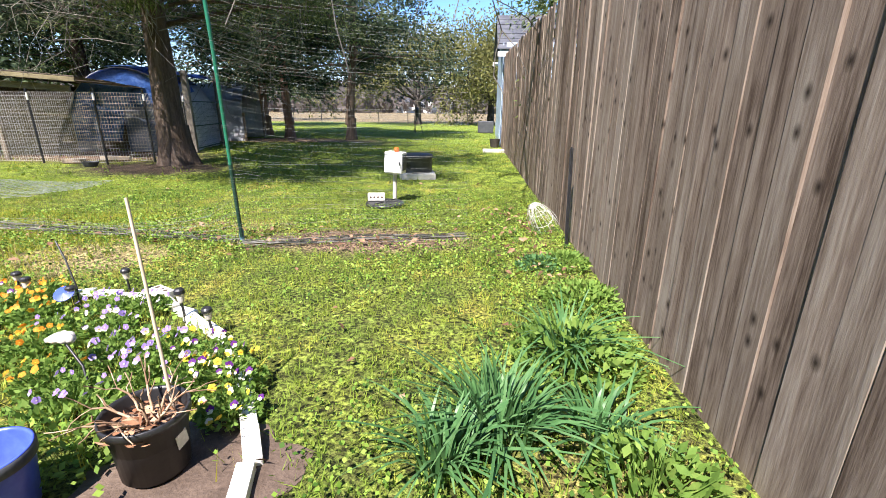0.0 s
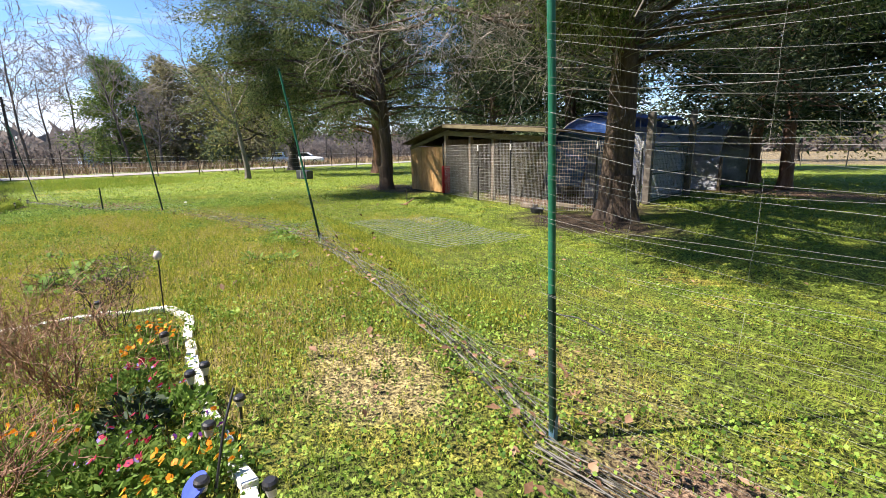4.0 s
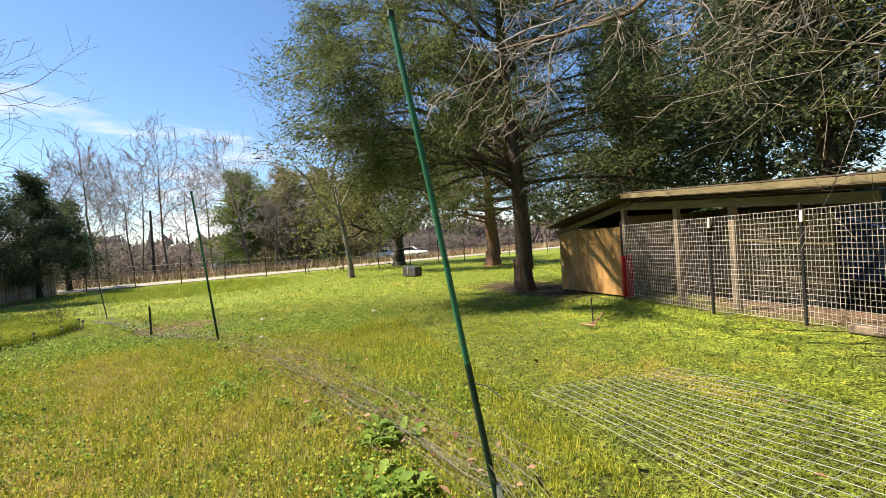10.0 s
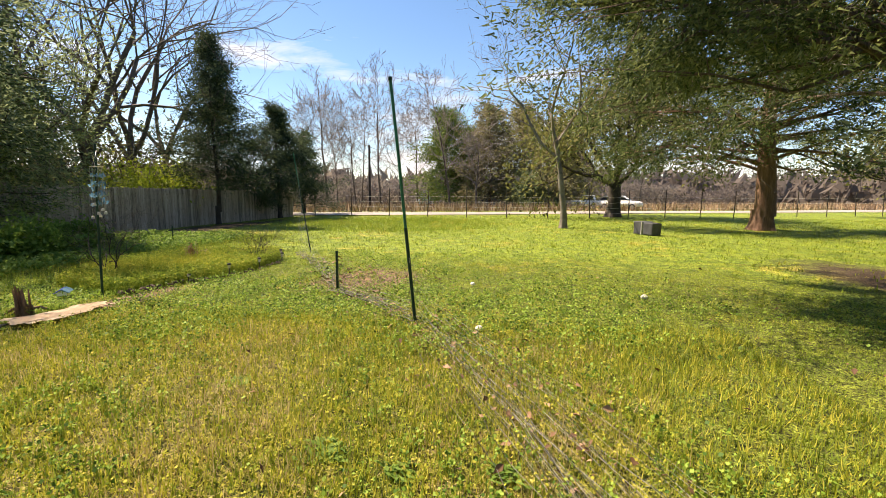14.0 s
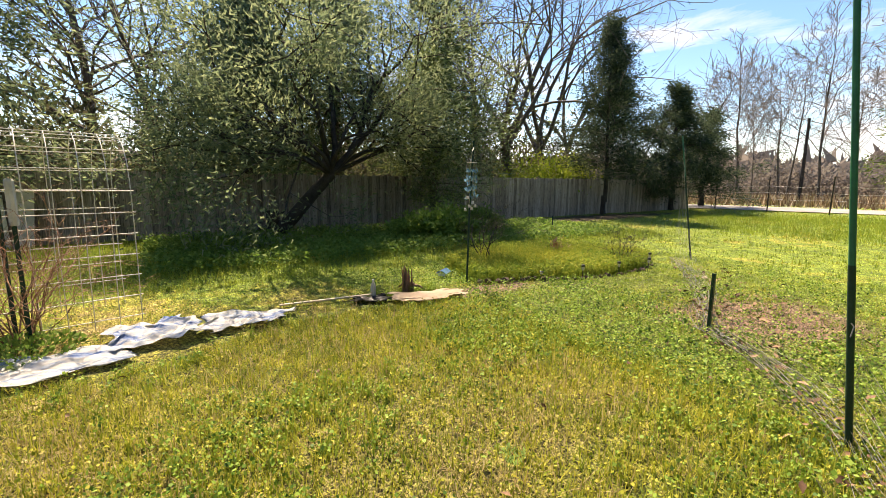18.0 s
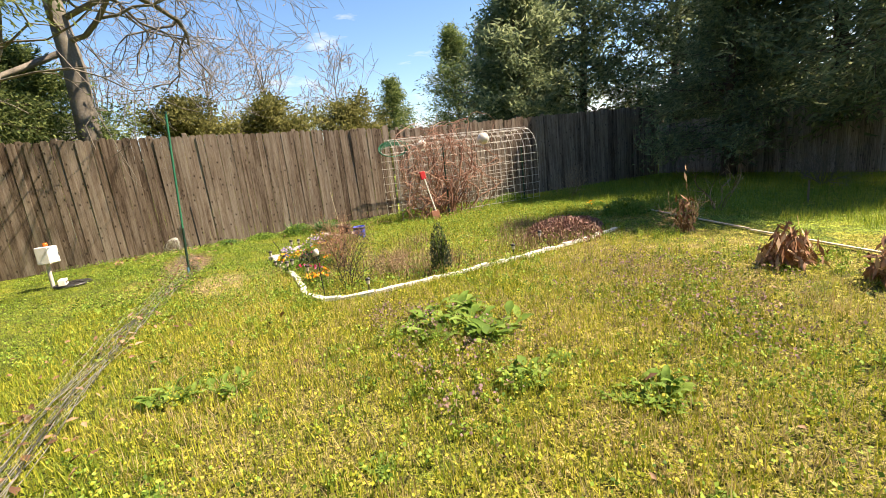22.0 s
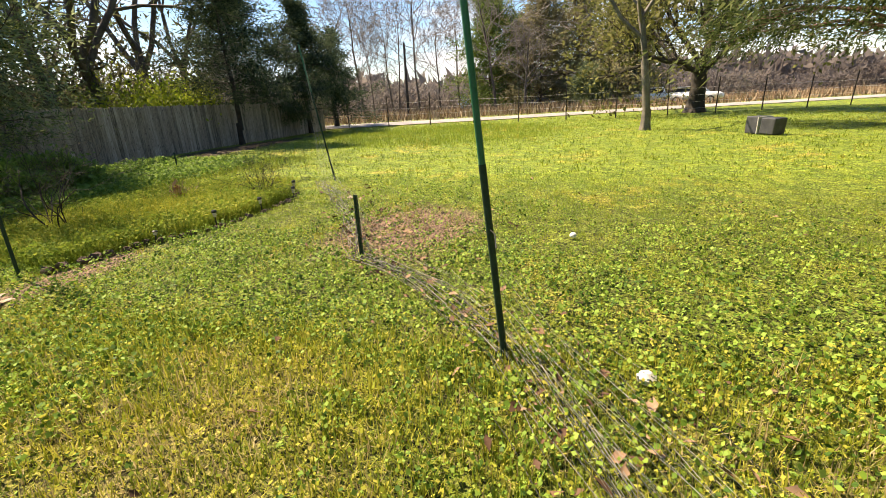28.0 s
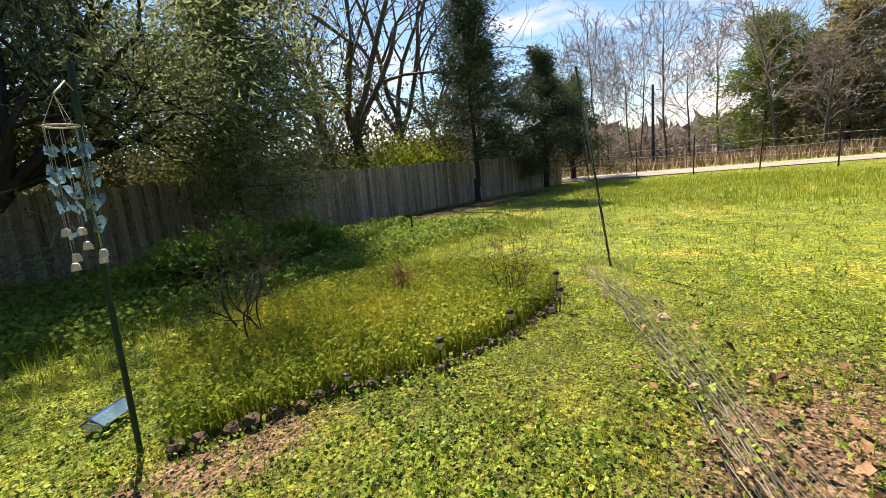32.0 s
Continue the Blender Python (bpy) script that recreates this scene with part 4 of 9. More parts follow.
# these northern crowns take deep foliage in place of the near cedar's shade
cedar("cedar_tree", -12.4, 15.2, 12.0, 4.0, 0.45, 14, "dark cedar behind the animal shed", 3.2, 50000, mat=M_CEDAR_DEEP, dead=40, leaf=0.16, low=0.5, wide=0.42, shape=0.5)
cedar("cedar_tree", -7.95, 20.5, 12.5, 4.2, 0.38, 15, "slim cedar with a reddish shaggy trunk", 2.6, 44000, mat=M_CEDAR_DEEP, bark=M_BARK_RED, dead=24, leaf=0.16, wide=0.45, shape=0.5, low=0.8)
cedar("cedar_tree", -10.1, 23.0, 12.5, 4.4, 0.42, 16, "slim cedar with a reddish shaggy trunk", 2.6, 36000, mat=M_CEDAR_DEEP, bark=M_BARK_RED, dead=10, leaf=0.19, wide=0.45, shape=0.5, low=0.8)
cedar("cedar_tree", -5.1, 20.2, 12.0, 4.2, 0.40, 17, "leaning cedar with a dark trunk on the lawn", 2.7, 44000, mat=M_CEDAR_DEEP, lean=(0.05, 0.0), dead=24, leaf=0.16, wide=0.45, shape=0.5, low=0.8)
cedar("cedar_tree", -15.4, 33.5, 12.0, 5.0, 0.6, 18, "dark cedar at the far edge of the lawn", 2.4, 16000, mat=M_CEDAR_DEEP, leaf=0.32, dead=4, wide=0.5, low=0.9)
cedar("cedar_tree", -20.5, 24.0, 13.0, 5.0, 0.6, 19, "dark cedar behind the animal shed", 2.6, 20000, mat=M_CEDAR_DEEP, leaf=0.28, dead=6, wide=0.5, low=0.9, shape=0.5)
cedar("cedar_tree", -25.0, 21.0, 12.0, 4.6, 0.5, 20, "dark cedar beyond the shed", 2.6, 20000, mat=M_CEDAR_DEEP, leaf=0.28, dead=6, wide=0.5, low=0.9, shape=0.5)
# along the back fence
cedar("cedar_tree", -6.8, -9.45, 11.5, 3.2, 0.42, 21, "tall dark cedar against the back fence", 1.8, 48000, mat=M_CEDAR_DARK, dead=12, leaf=0.16, shape=0.5)
cedar("cedar_tree", -3.2, -11.6, 11.5, 3.3, 0.40, 22, "tall dark cedar in the shaded corner", 1.2, 44000, mat=M_CEDAR_DARK, dead=8, leaf=0.17, shape=0.5, wide=0.42, low=0.8)
cedar("cedar_tree", -0.6, -11.8, 12.0, 3.2, 0.40, 23, "tall dark cedar in the shaded corner", 1.0, 42000, mat=M_CEDAR_DARK, dead=10, leaf=0.17, shape=0.5, wide=0.42, low=0.8)
cedar("cedar_tree", 2.6, -12.6, 11.0, 3.2, 0.40, 24, "tall dark cedar beyond the corner of the fence", 1.0, 26000, mat=M_CEDAR_DARK, dead=6, leaf=0.19, shape=0.5, wide=0.42, low=0.8)
cedar("cedar_tree", 5.6, -10.5, 10.5, 3.2, 0.40, 25, "dark cedar beyond the tall fence", 1.0, 20000, mat=M_CEDAR_DARK, dead=4, leaf=0.22, shape=0.5, wide=0.42, low=0.8)
cedar("cedar_tree", -2.0, -9.0, 6.5, 2.4, 0.3, 26, "low dark cedar filling the shaded corner", 0.5, 26000, mat=M_CEDAR_DARK, dead=10, leaf=0.15, shape=0.5)
cedar("cedar_tree", -19.3, -9.4, 5.6, 2.3, 0.22, 27, "small drooping cedar in front of the back fence", 0.9, 24000, mat=M_CEDAR, dead=30, leaf=0.095, shape=0.55)
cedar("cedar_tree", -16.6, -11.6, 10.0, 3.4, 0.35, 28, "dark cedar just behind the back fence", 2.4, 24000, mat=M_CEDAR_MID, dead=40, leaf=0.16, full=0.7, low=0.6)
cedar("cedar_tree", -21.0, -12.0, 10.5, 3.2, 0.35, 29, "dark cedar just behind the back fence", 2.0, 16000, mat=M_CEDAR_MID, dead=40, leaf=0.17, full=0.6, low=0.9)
cedar("cedar_tree", -29.2, -9.85, 8.6, 2.7, 0.2, 30, "pointed cedar standing before the back fence", 2.0, 24000, mat=M_CEDAR_DEEP, dead=60, leaf=0.14, full=0.9, shape=0.85, bark=M_BARK_DARK)
cedar("cedar_tree", -36.0, -10.3, 6.8, 2.6, 0.3, 31, "spreading dark cedar at the end of the fence", 0.9, 30000, mat=M_CEDAR_DEEP, dead=60, leaf=0.16, shape=0.6, full=0.3, low=0.9, bark=M_BARK_DARK, boughs=((-34.0, -9.2, 2.2, 1.3, 9), (-33.4, -9.8, 3.6, 1.2, 9), (-37.8, -9.0, 2.4, 1.3, 9), (-38.6, -10.2, 3.6, 1.3, 9), (-36.0, -8.8, 3.2, 1.2, 9), (-34.8, -10.4, 5.0, 1.2, 9), (-37.2, -10.6, 5.4, 1.2, 9), (-39.6, -9.6, 2.2, 1.3, 9), (-32.4, -9.7, 2.2, 1.2, 8)))
cedar("cedar_tree", -33.0, -12.2, 7.4, 2.6, 0.3, 32, "spreading dark cedar at the end of the fence", 0.9, 22000, mat=M_CEDAR_DEEP, dead=50, leaf=0.16, shape=0.6, full=0.35, low=0.9, bark=M_BARK_DARK, boughs=((-31.2, -11.8, 3.4, 1.3, 9), (-34.6, -11.6, 4.2, 1.3, 9), (-32.2, -11.4, 5.2, 1.2, 9), (-33.6, -12.0, 6.4, 1.0, 7)))
cedar("cedar_tree", -41.0, -11.0, 5.6, 3.4, 0.3, 33, "rounded dark cedar by the road", 0.5, 12000, mat=M_CEDAR_DEEP, dead=30, leaf=0.18, shape=0.45, full=0.35, low=0.9, bark=M_BARK_DARK)
cedar("cedar_tree", -13.9, -11.5, 8.4, 2.0, 0.3, 44, "grey-green cedar leaning over the back fence", 1.2, 36000, mat=M_CEDAR_DARK, dead=20, leaf=0.15, shape=0.45, low=0.9, wide=0.36)
# beyond the tall east fence
cedar("cedar_tree", 16.5, -9.6, 9.0, 3.2, 0.4, 34, "green cedar beyond the tall fence", 0.8, 22000, mat=M_CEDAR, dead=2, leaf=0.2, shape=0.7)
cedar("cedar_tree", 21.0, -6.6, 6.8, 2.6, 0.3, 35, "small green cedar beyond the tall fence", 0.8, 14000, mat=M_CEDAR, dead=0, leaf=0.22)
cedar("cedar_tree", 13.5, -10.2, 8.4, 2.7, 0.3, 36, "brown half-bare tree beyond the tall fence", 1.0, 12000, mat=M_BROWNLEAF, dead=40, leaf=0.16)
cedar("cedar_tree", 10.0, -10.6, 10.0, 3.2, 0.35, 37, "dark cedar beyond the tall fence", 0.8, 18000, mat=M_CEDAR_DARK, dead=4, leaf=0.24, wide=0.45, shape=0.5)
cedar("cedar_tree", 3.7, 9.9, 6.0, 2.4, 0.25, 38, "shaggy green cedar overhanging the tall fence", 1.5, 44000, mat=M_CEDAR, dead=50, leaf=0.105, shape=0.45, wide=0.42)
cedar("cedar_tree", 4.6, 8.6, 5.2, 2.4, 0.25, 39, "shaggy green cedar overhanging the tall fence", 1.3, 36000, mat=M_CEDAR, dead=40, leaf=0.105, shape=0.45, wide=0.42)
cedar("cedar_tree", 4.2, 14.6, 9.5, 3.2, 0.3, 40, "bluish green cedar beside the neighbouring house", 4.4, 16000, mat=M_CEDAR_DARK, dead=10, leaf=0.16, shape=0.5)
cedar("cedar_tree", 4.6, -6.4, 7.4, 2.7, 0.3, 45, "dark cedar just beyond the tall fence", 0.6, 22000, mat=M_CEDAR_DARK, dead=10, leaf=0.19, shape=0.5, wide=0.42, low=0.9)
cedar("cedar_tree", 8.0, -8.6, 8.0, 2.8, 0.3, 46, "dark cedar just beyond the tall fence", 0.6, 18000, mat=M_CEDAR_DARK, dead=6, leaf=0.22, shape=0.5, wide=0.42, low=0.9)
cedar("shrub", 8.0, 2.6, 3.9, 2.6, 0.2, 41, "tangled olive evergreen shrub behind the tall fence", 0.4, 20000, mat=M_OLIVE, dead=34, leaf=0.14, shape=0.35, category="shrub", wide=0.45)
cedar("shrub", 8.6, -0.6, 3.8, 2.4, 0.2, 42, "tangled olive evergreen shrub behind the tall fence", 0.4, 18000, mat=M_OLIVE, dead=34, leaf=0.14, shape=0.35, category="shrub", wide=0.45)
cedar("shrub", 7.6, 5.4, 4.1, 2.2, 0.2, 43, "tangled olive evergreen shrub behind the tall fence", 0.4, 16000, mat=M_OLIVE, dead=30, leaf=0.14, shape=0.35, category="shrub", wide=0.45)


def leaning(rng, segs, tips):
    a, b = np.array([0.0, 0, 0]), np.array([-1.45, 0.6, 1.7])
    m1, m2 = a + (b - a) * 0.35 + [0, 0, -0.05], a + (b - a) * 0.7
    segs += [[*a, *m1, 0.2, 0.18], [*m1, *m2, 0.18, 0.16], [*m2, *b, 0.16, 0.15]]
    for d, ln, r in (((-0.2, -0.1, 1.0), 2.9, 0.11), ((0.55, -0.1, 1.0), 3.0, 0.11), ((-0.9, 0.1, 0.75), 3.0, 0.12), ((-1.0, 0.1, 0.22), 2.8, 0.08), ((1.0, 0.1, 0.15), 2.6, 0.06), ((1.0, 0.0, 0.6), 3.2, 0.09), ((-0.3, 0.5, 0.8), 2.0, 0.07), ((0.2, -0.8, 0.9), 2.6, 0.08), ((0.7, -0.5, 1.0), 3.0, 0.08), ((-0.8, -0.4, 1.0), 3.0, 0.08), ((0.5, 0.3, 0.8), 2.2, 0.07), ((0.15, 0.0, 1.0), 3.4, 0.09), ((-0.6, 0.2, 1.0), 3.2, 0.09)):
        grow(rng, b, d, ln, r, 3, segs, tips, 0.6, 2, 0.6, 0.03, 0.2, 4, 0.005)


broad_tree("leaning_tree", -13.9, -9.1, leaning, 51, "leaning dark evergreen with a crooked forked trunk", M_BARK_DARK, M_CEDAR_DARK, 0.12, 84, 0.34, 0.17, "tree", thick=0.13, leaf_shape=0.34, needle=True)


def live_oak(h, spreadm, r, trunk_h=2.2, depth=3):
    def fn(rng, segs, tips):
        segs += [[0, 0, 0.5, 0.02, 0.03, trunk_h * 0.6, r, r * 0.92], [0.02, 0.03, trunk_h * 0.6, 0, 0, trunk_h, r * 0.92, r * 0.88]]
        for k in range(8):
            a = k * 0.785 + rng.uniform(-0.3, 0.3)
            out = 1.0 if k % 2 else 0.55
            grow(rng, (0, 0, trunk_h - rng.uniform(0, 0.4)), (math.cos(a) * out, math.sin(a) * out, 0.42 if k % 2 else 0.9), spreadm * 0.62, r * 0.45, depth, segs, tips, 0.7, 3, 0.62, 0.05, 0.2, 5, 0.008)
    return fn


broad_tree("live_oak", -42.5, 11.6, live_oak(8, 7.5, 0.46, 2.4, 3), 52, "spreading live oak with a dark trunk by the road", M_BARK_DARK, M_OLIVE, 0.26, 20, 0.75, 0.46, "oak tree", thick=0.25)
broad_tree("live_oak", -43.0, 33.0, live_oak(8, 7.5, 0.5, 2.4, 3), 53, "spreading live oak with a dark trunk behind the shed", M_BARK_DARK, M_OLIVE, 0.3, 10, 0.55, 0.5, "oak tree", thick=0.25)
broad_tree("live_oak", -4.5, 40.0, live_oak(8, 6.0, 0.3, 2.0, 3), 54, "leafy live oak at the edge of the field", M_BARK_DARK, M_OLIVE, 0.24, 20, 0.6, 0.3, "oak tree", thick=0.16)
broad_tree("live_oak", 1.8, 41.0, live_oak(8, 6.0, 0.3, 2.0, 3), 55, "leafy live oak at the edge of the field", M_BARK_DARK, M_OLIVE, 0.24, 20, 0.6, 0.3, "oak tree", thick=0.16)
broad_tree("live_oak", -20.4, 51.0, live_oak(8, 6.0, 0.4, 2.4, 2), 56, "dark oak at the edge of the field", M_BARK_DARK, M_OLIVE, 0.34, 16, 0.7, 0.4, "oak tree", thick=0.16)
broad_tree("grey_tree", -30.0, 6.4, bare(9.5, 0.135, 4, 0.6, 0.36, (-0.06, -0.14), 3, 0.68, 0.008), 57, "slim pale-barked tree with lichened bare limbs", M_BARK_GREY, M_BROWNLEAF, 0.05, 3, 0.25, 0.15, "tree", thick=0.13)
# a big bare oak just beyond the tall fence, with limbs reaching over it
def fence_oak(rng, segs, tips):
    """One straight tall trunk that forks high up."""
    segs += [[0, 0, 0.5, 0.04, 0.04, 2.6, 0.30, 0.27], [0.04, 0.04, 2.6, 0.02, -0.03, 4.6, 0.27, 0.24], [0.02, -0.03, 4.6, 0.0, 0.05, 6.2, 0.24, 0.19], [0.0, 0.05, 6.2, 0.1, 0.0, 7.4, 0.19, 0.14]]
    for z, d, ln, r in ((5.0, (-0.3, 1.0, 0.1), 5.0, 0.09), (5.7, (-0.4, -1.0, 0.05), 5.2, 0.09), (5.4, (-1.0, -0.1, 0.1), 3.6, 0.075), (6.0, (0.8, -0.6, 0.1), 4.6, 0.08), (6.2, (0.8, 0.6, 0.1), 4.4, 0.08), (6.2, (-0.5, 0.9, 0.2), 4.6, 0.085), (6.1, (0.0, -1.0, -0.05), 4.8, 0.085), (7.0, (-0.5, 0.3, 0.8), 3.4, 0.10), (5.2, (-0.4, -1.0, -0.1), 4.0, 0.08), (6.6, (0.3, -1.0, 0.3), 4.6, 0.11)):
        grow(rng, (0, 0.0, z), d, ln, r, 3, segs, tips, 0.7, 3, 0.64, 0.01, 0.3, 6, 0.007)


broad_tree("bare_oak", 3.5, 7.1, fence_oak, 58, "large bare oak with pale mottled bark reaching over the fence", M_BARK_GREY, None, 0.12, 1, 0.3, 0.31, "oak tree", thick=0.17)
# bare trees beyond the tall fence
for x, y, h, r, sd in [(20.0, 1.5, 10, 0.16, 501), (24.0, 6.0, 11, 0.17, 502), (22.0, -2.5, 9, 0.13, 503), (27.0, 12.0, 11, 0.17, 504)]:
    broad_tree("bare_tree", x, y, leader(h, r, (0, 0), 30, 2, 0.2, 0.014, 0.08, 3), sd, "pale bare winter tree beyond the tall fence", M_BARK_GREY, None, category="tree", trunk_r=r, thick=0.1, twig=M_FARTWIG)
# bare trees behind the back fence
for x, y, h, r, lean, sd in [(-27.5, -14.5, 12, 0.22, (0.16, 0.0), 61), (-26.3, -15.6, 12, 0.17, (0.05, 0.0), 62), (-31.5, -16.5, 14, 0.2, (-0.05, 0.0), 63), (-23.5, -16.5, 13, 0.19, (0.12, 0), 64), (-36.0, -18.0, 13, 0.17, (0, 0), 65), (-19.0, -17.0, 12, 0.15, (0, 0), 66), (-9.6, -18.0, 13, 0.16, (0, 0), 67), (-12.0, -16.0, 11, 0.13, (0.04, 0), 68), (-29.0, -19.0, 13, 0.16, (0.03, 0), 69)]:
    crown = bare(h, r * 1.1, 4, 0.6, 0.28, lean, 3, 0.68, 0.010) if sd in (61, 63, 64, 65) else leader(h, r * 1.15, lean, 30, 2, 0.2, 0.012, 0.08, 3)
    broad_tree("bare_tree", x, y, crown, sd, "tall bare winter tree behind the back fence", M_BARK_MID, None, category="tree", trunk_r=r, thick=0.1)


def lime_bush(name, x, y, w, h, seed, mat, label, n=5000, leaf=0.1):
    rng = np.random.default_rng(seed)
    root = tree_root(name, x, y, label, 0, "bush")
    segs, tips = [], []
    for k in range(9):
        a = k * 0.7
        grow(rng, (0.1 * math.cos(a), 0.1 * math.sin(a), 0), (math.cos(a) * w / h * 0.6, math.sin(a) * w / h * 0.6, 1), h * 0.62, 0.02, 2, segs, tips, 0.6, 3, 0.6, 0.05, 0.2, 4, 0.004)
    tagged(np_object("stem_mass", *tubes(segs, 4), M_TWIG, root), kind="stuff")
    tp = np.array(tips)
    per = max(1, n // len(tp))
    c = np.repeat(tp[:, :3], per, 0) + rng.normal(0, 0.16 * h / 1.2, (len(tp) * per, 3))
    c[:, 2] = np.abs(c[:, 2])
    np_object("leaves", *leaves(c, np.repeat(tp[:, 3:], per, 0), leaf, leaf * 0.5, rng), mat, root)
    return root


lime_bush("spring_bush", -31.0, -14.0, 3.0, 2.7, 71, M_LIME, "yellow-green bush in spring leaf behind the back fence", 4500, 0.16)
lime_bush("spring_bush", -27.8, -13.2, 2.2, 2.4, 72, M_LIME, "yellow-green bush in spring leaf behind the back fence", 3500, 0.16)
lime_bush("green_weeds", -17.5, -6.4, 1.7, 0.85, 73, M_BROADLEAF, "fresh green waist-high weeds in the shade", 6000, 0.09)
lime_bush("green_weeds", -18.9, -6.7, 1.6, 0.7, 74, M_BROADLEAF, "fresh green waist-high weeds in the shade", 5000, 0.09)


M_BRUSH = material("brush_leaf", [(0.075, 0.068, 0.045), (0.12, 0.115, 0.06), (0.16, 0.19, 0.08)], 0.5, 4, 0.85, 0, per="island", translucent=0.35, spread=0.4, spec=0.05)


def thicket():
    """Bare brush and thin trunks behind the back fence, too many to count."""
    rng = np.random.default_rng(75)
    rows = []
    for k in range(46):
        x, y = rng.uniform(-34, 4), rng.uniform(-24, -12.5)
        segs, tips = [], []
        leader(rng.uniform(4, 8), rng.uniform(0.025, 0.06), (rng.normal(0, 0.08), rng.normal(0, 0.08)), 9, 1, 0.15, 0.006, 0.1)(rng, segs, tips)
        s = np.array(segs)
        s[:, [0, 3]] += x
        s[:, [1, 4]] += y
        s[0, 2] = 0
        rows.append(s)
    tagged(np_object("thicket", *tubes(np.concatenate(rows), 3), M_TWIG), "bare grey winter brush behind the back fence", "brush", kind="stuff")
    n = 60000
    x, y = rng.uniform(-36, 7, n), rng.uniform(-26, -13.5, n)
    z = np.abs(rng.normal(0, 3.0, n)) * (0.8 + 0.3 * np.sin(x * 1.3) + 0.2 * np.sin(x * 3.7))
    tagged(np_object("thicket_leaves", *needles(np.stack([x, y, z], 1), np.tile([0, 0, 0.3], (n, 1)), 0.34, 0.13, rng), M_BRUSH), "brown leafy brush behind the back fence", "brush", kind="stuff")


thicket()


# ---- far surroundings ----
def roadside_trees():
    rng = np.random.default_rng(81)
    for k, (x, y, h) in enumerate(((-64, -11.4, 17), (-62, -17.6, 15), (-60, -2.2, 15), (-66, -14.5, 15), (-71, -8, 14), (-60, 0.8, 8), (-66, 9.5, 10), (-74, -18, 15), (-58, -20.5, 13), (-77, -22, 14), (-82, -13, 14), (-72, 4.0, 10), (-90, 18, 13), (-85, 26, 12), (-92, 9, 13))):
        broad_tree("roadside_tree", x, y, leader(h, rng.uniform(0.1, 0.17), (rng.normal(0, 0.05), rng.normal(0, 0.05)), 27, 2, 0.2, 0.02, 0.07, 3), 800 + k, "thin bare winter tree across the road", M_BARK_MID, None, category="tree", trunk_r=0.14, thick=0.06, twig=M_FARTWIG)


roadside_trees()
cedar("pine_tree", -68.0, -3.6, 12.0, 4.8, 0.4, 82, "rounded green pine across the road", 1.0, 18000, mat=M_PINE, leaf=0.36, dead=0, shape=0.4, category="pine tree")
cedar("pine_tree", -71.0, -0.4, 10.0, 4.2, 0.4, 83, "rounded green pine across the road", 1.0, 12000, mat=M_PINE, leaf=0.36, dead=0, shape=0.4, category="pine tree")
cedar("pine_tree", -67.0, 12.4, 8.5, 4.0, 0.4, 84, "olive evergreen tree across the road", 1.0, 12000, mat=M_OLIVE, leaf=0.32, dead=6, shape=0.4, category="tree")
for x, y, h, sd in [(-66.0, 2.2, 12.0, 86), (-69.0, 6.4, 12.5, 87), (-64.0, 10.2, 9.5, 88)]:
    cedar("roadside_tree", x, y, h, 4.4, 0.35, sd, "dull olive-brown tree across the road", 1.2, 11000, mat=M_OLIVEBROWN, leaf=0.36, dead=24, shape=0.4, category="tree", wide=0.4, low=0.8)
cedar("shrub", -62.0, 7.3, 3.6, 2.4, 0.2, 85, "dark round evergreen bush across the road", 0.2, 9000, mat=M_CEDAR_DARK, leaf=0.3, dead=0, shape=0.3, category="shrub")


def far_woods():
    """The hazy winter woods all round: one joined mass of thin trees over brush."""
    rng = np.random.default_rng(91)
    rows = []
    for k in range(260):
        a = rng.uniform(0, 2 * math.pi)
        d = rng.uniform(125, 175)
        x, y = -14 + d * math.cos(a), 4 + d * math.sin(a)
        segs, tips = [], []
        leader(rng.uniform(9, 15), 0.12, (0, 0), 8, 0, 0.25, 0.04)(rng, segs, tips)
        s = np.array(segs)
        s[:, [0, 3]] += x
        s[:, [1, 4]] += y
        s[0, 2] = 0
        rows.append(s)
    tagged(np_object("far_woods", *tubes(np.concatenate(rows), 3), M_FARBRUSH), "hazy grey-brown winter woods in the distance", "woods", kind="stuff")
    n = 45000
    a = rng.uniform(0, 2 * math.pi, n)
    d = rng.uniform(115, 180, n)
    top = 7.0 + 0.9 * np.sin(a * 9) + 0.7 * np.sin(a * 23 + 1) + 0.6 * np.sin(a * 61)
    h = top * rng.uniform(0, 1, n) ** 1.2
    c = np.stack([-14 + d * np.cos(a), 4 + d * np.sin(a), h], 1)
    tagged(np_object("far_undergrowth", *needles(c, np.tile([0, 0, 0.5], (n, 1)), 2.9, 1.7, rng), M_FARBRUSH), "brown undergrowth of the distant woods", "woods", kind="stuff")


M_FARBRUSH = material("far_brush", [(0.16, 0.136, 0.122), (0.205, 0.175, 0.157), (0.22, 0.207, 0.17)], 0.05, 0.4, 0.9, 0, per="island", spread=0.12, spec=0.03, translucent=0.5)
far_woods()


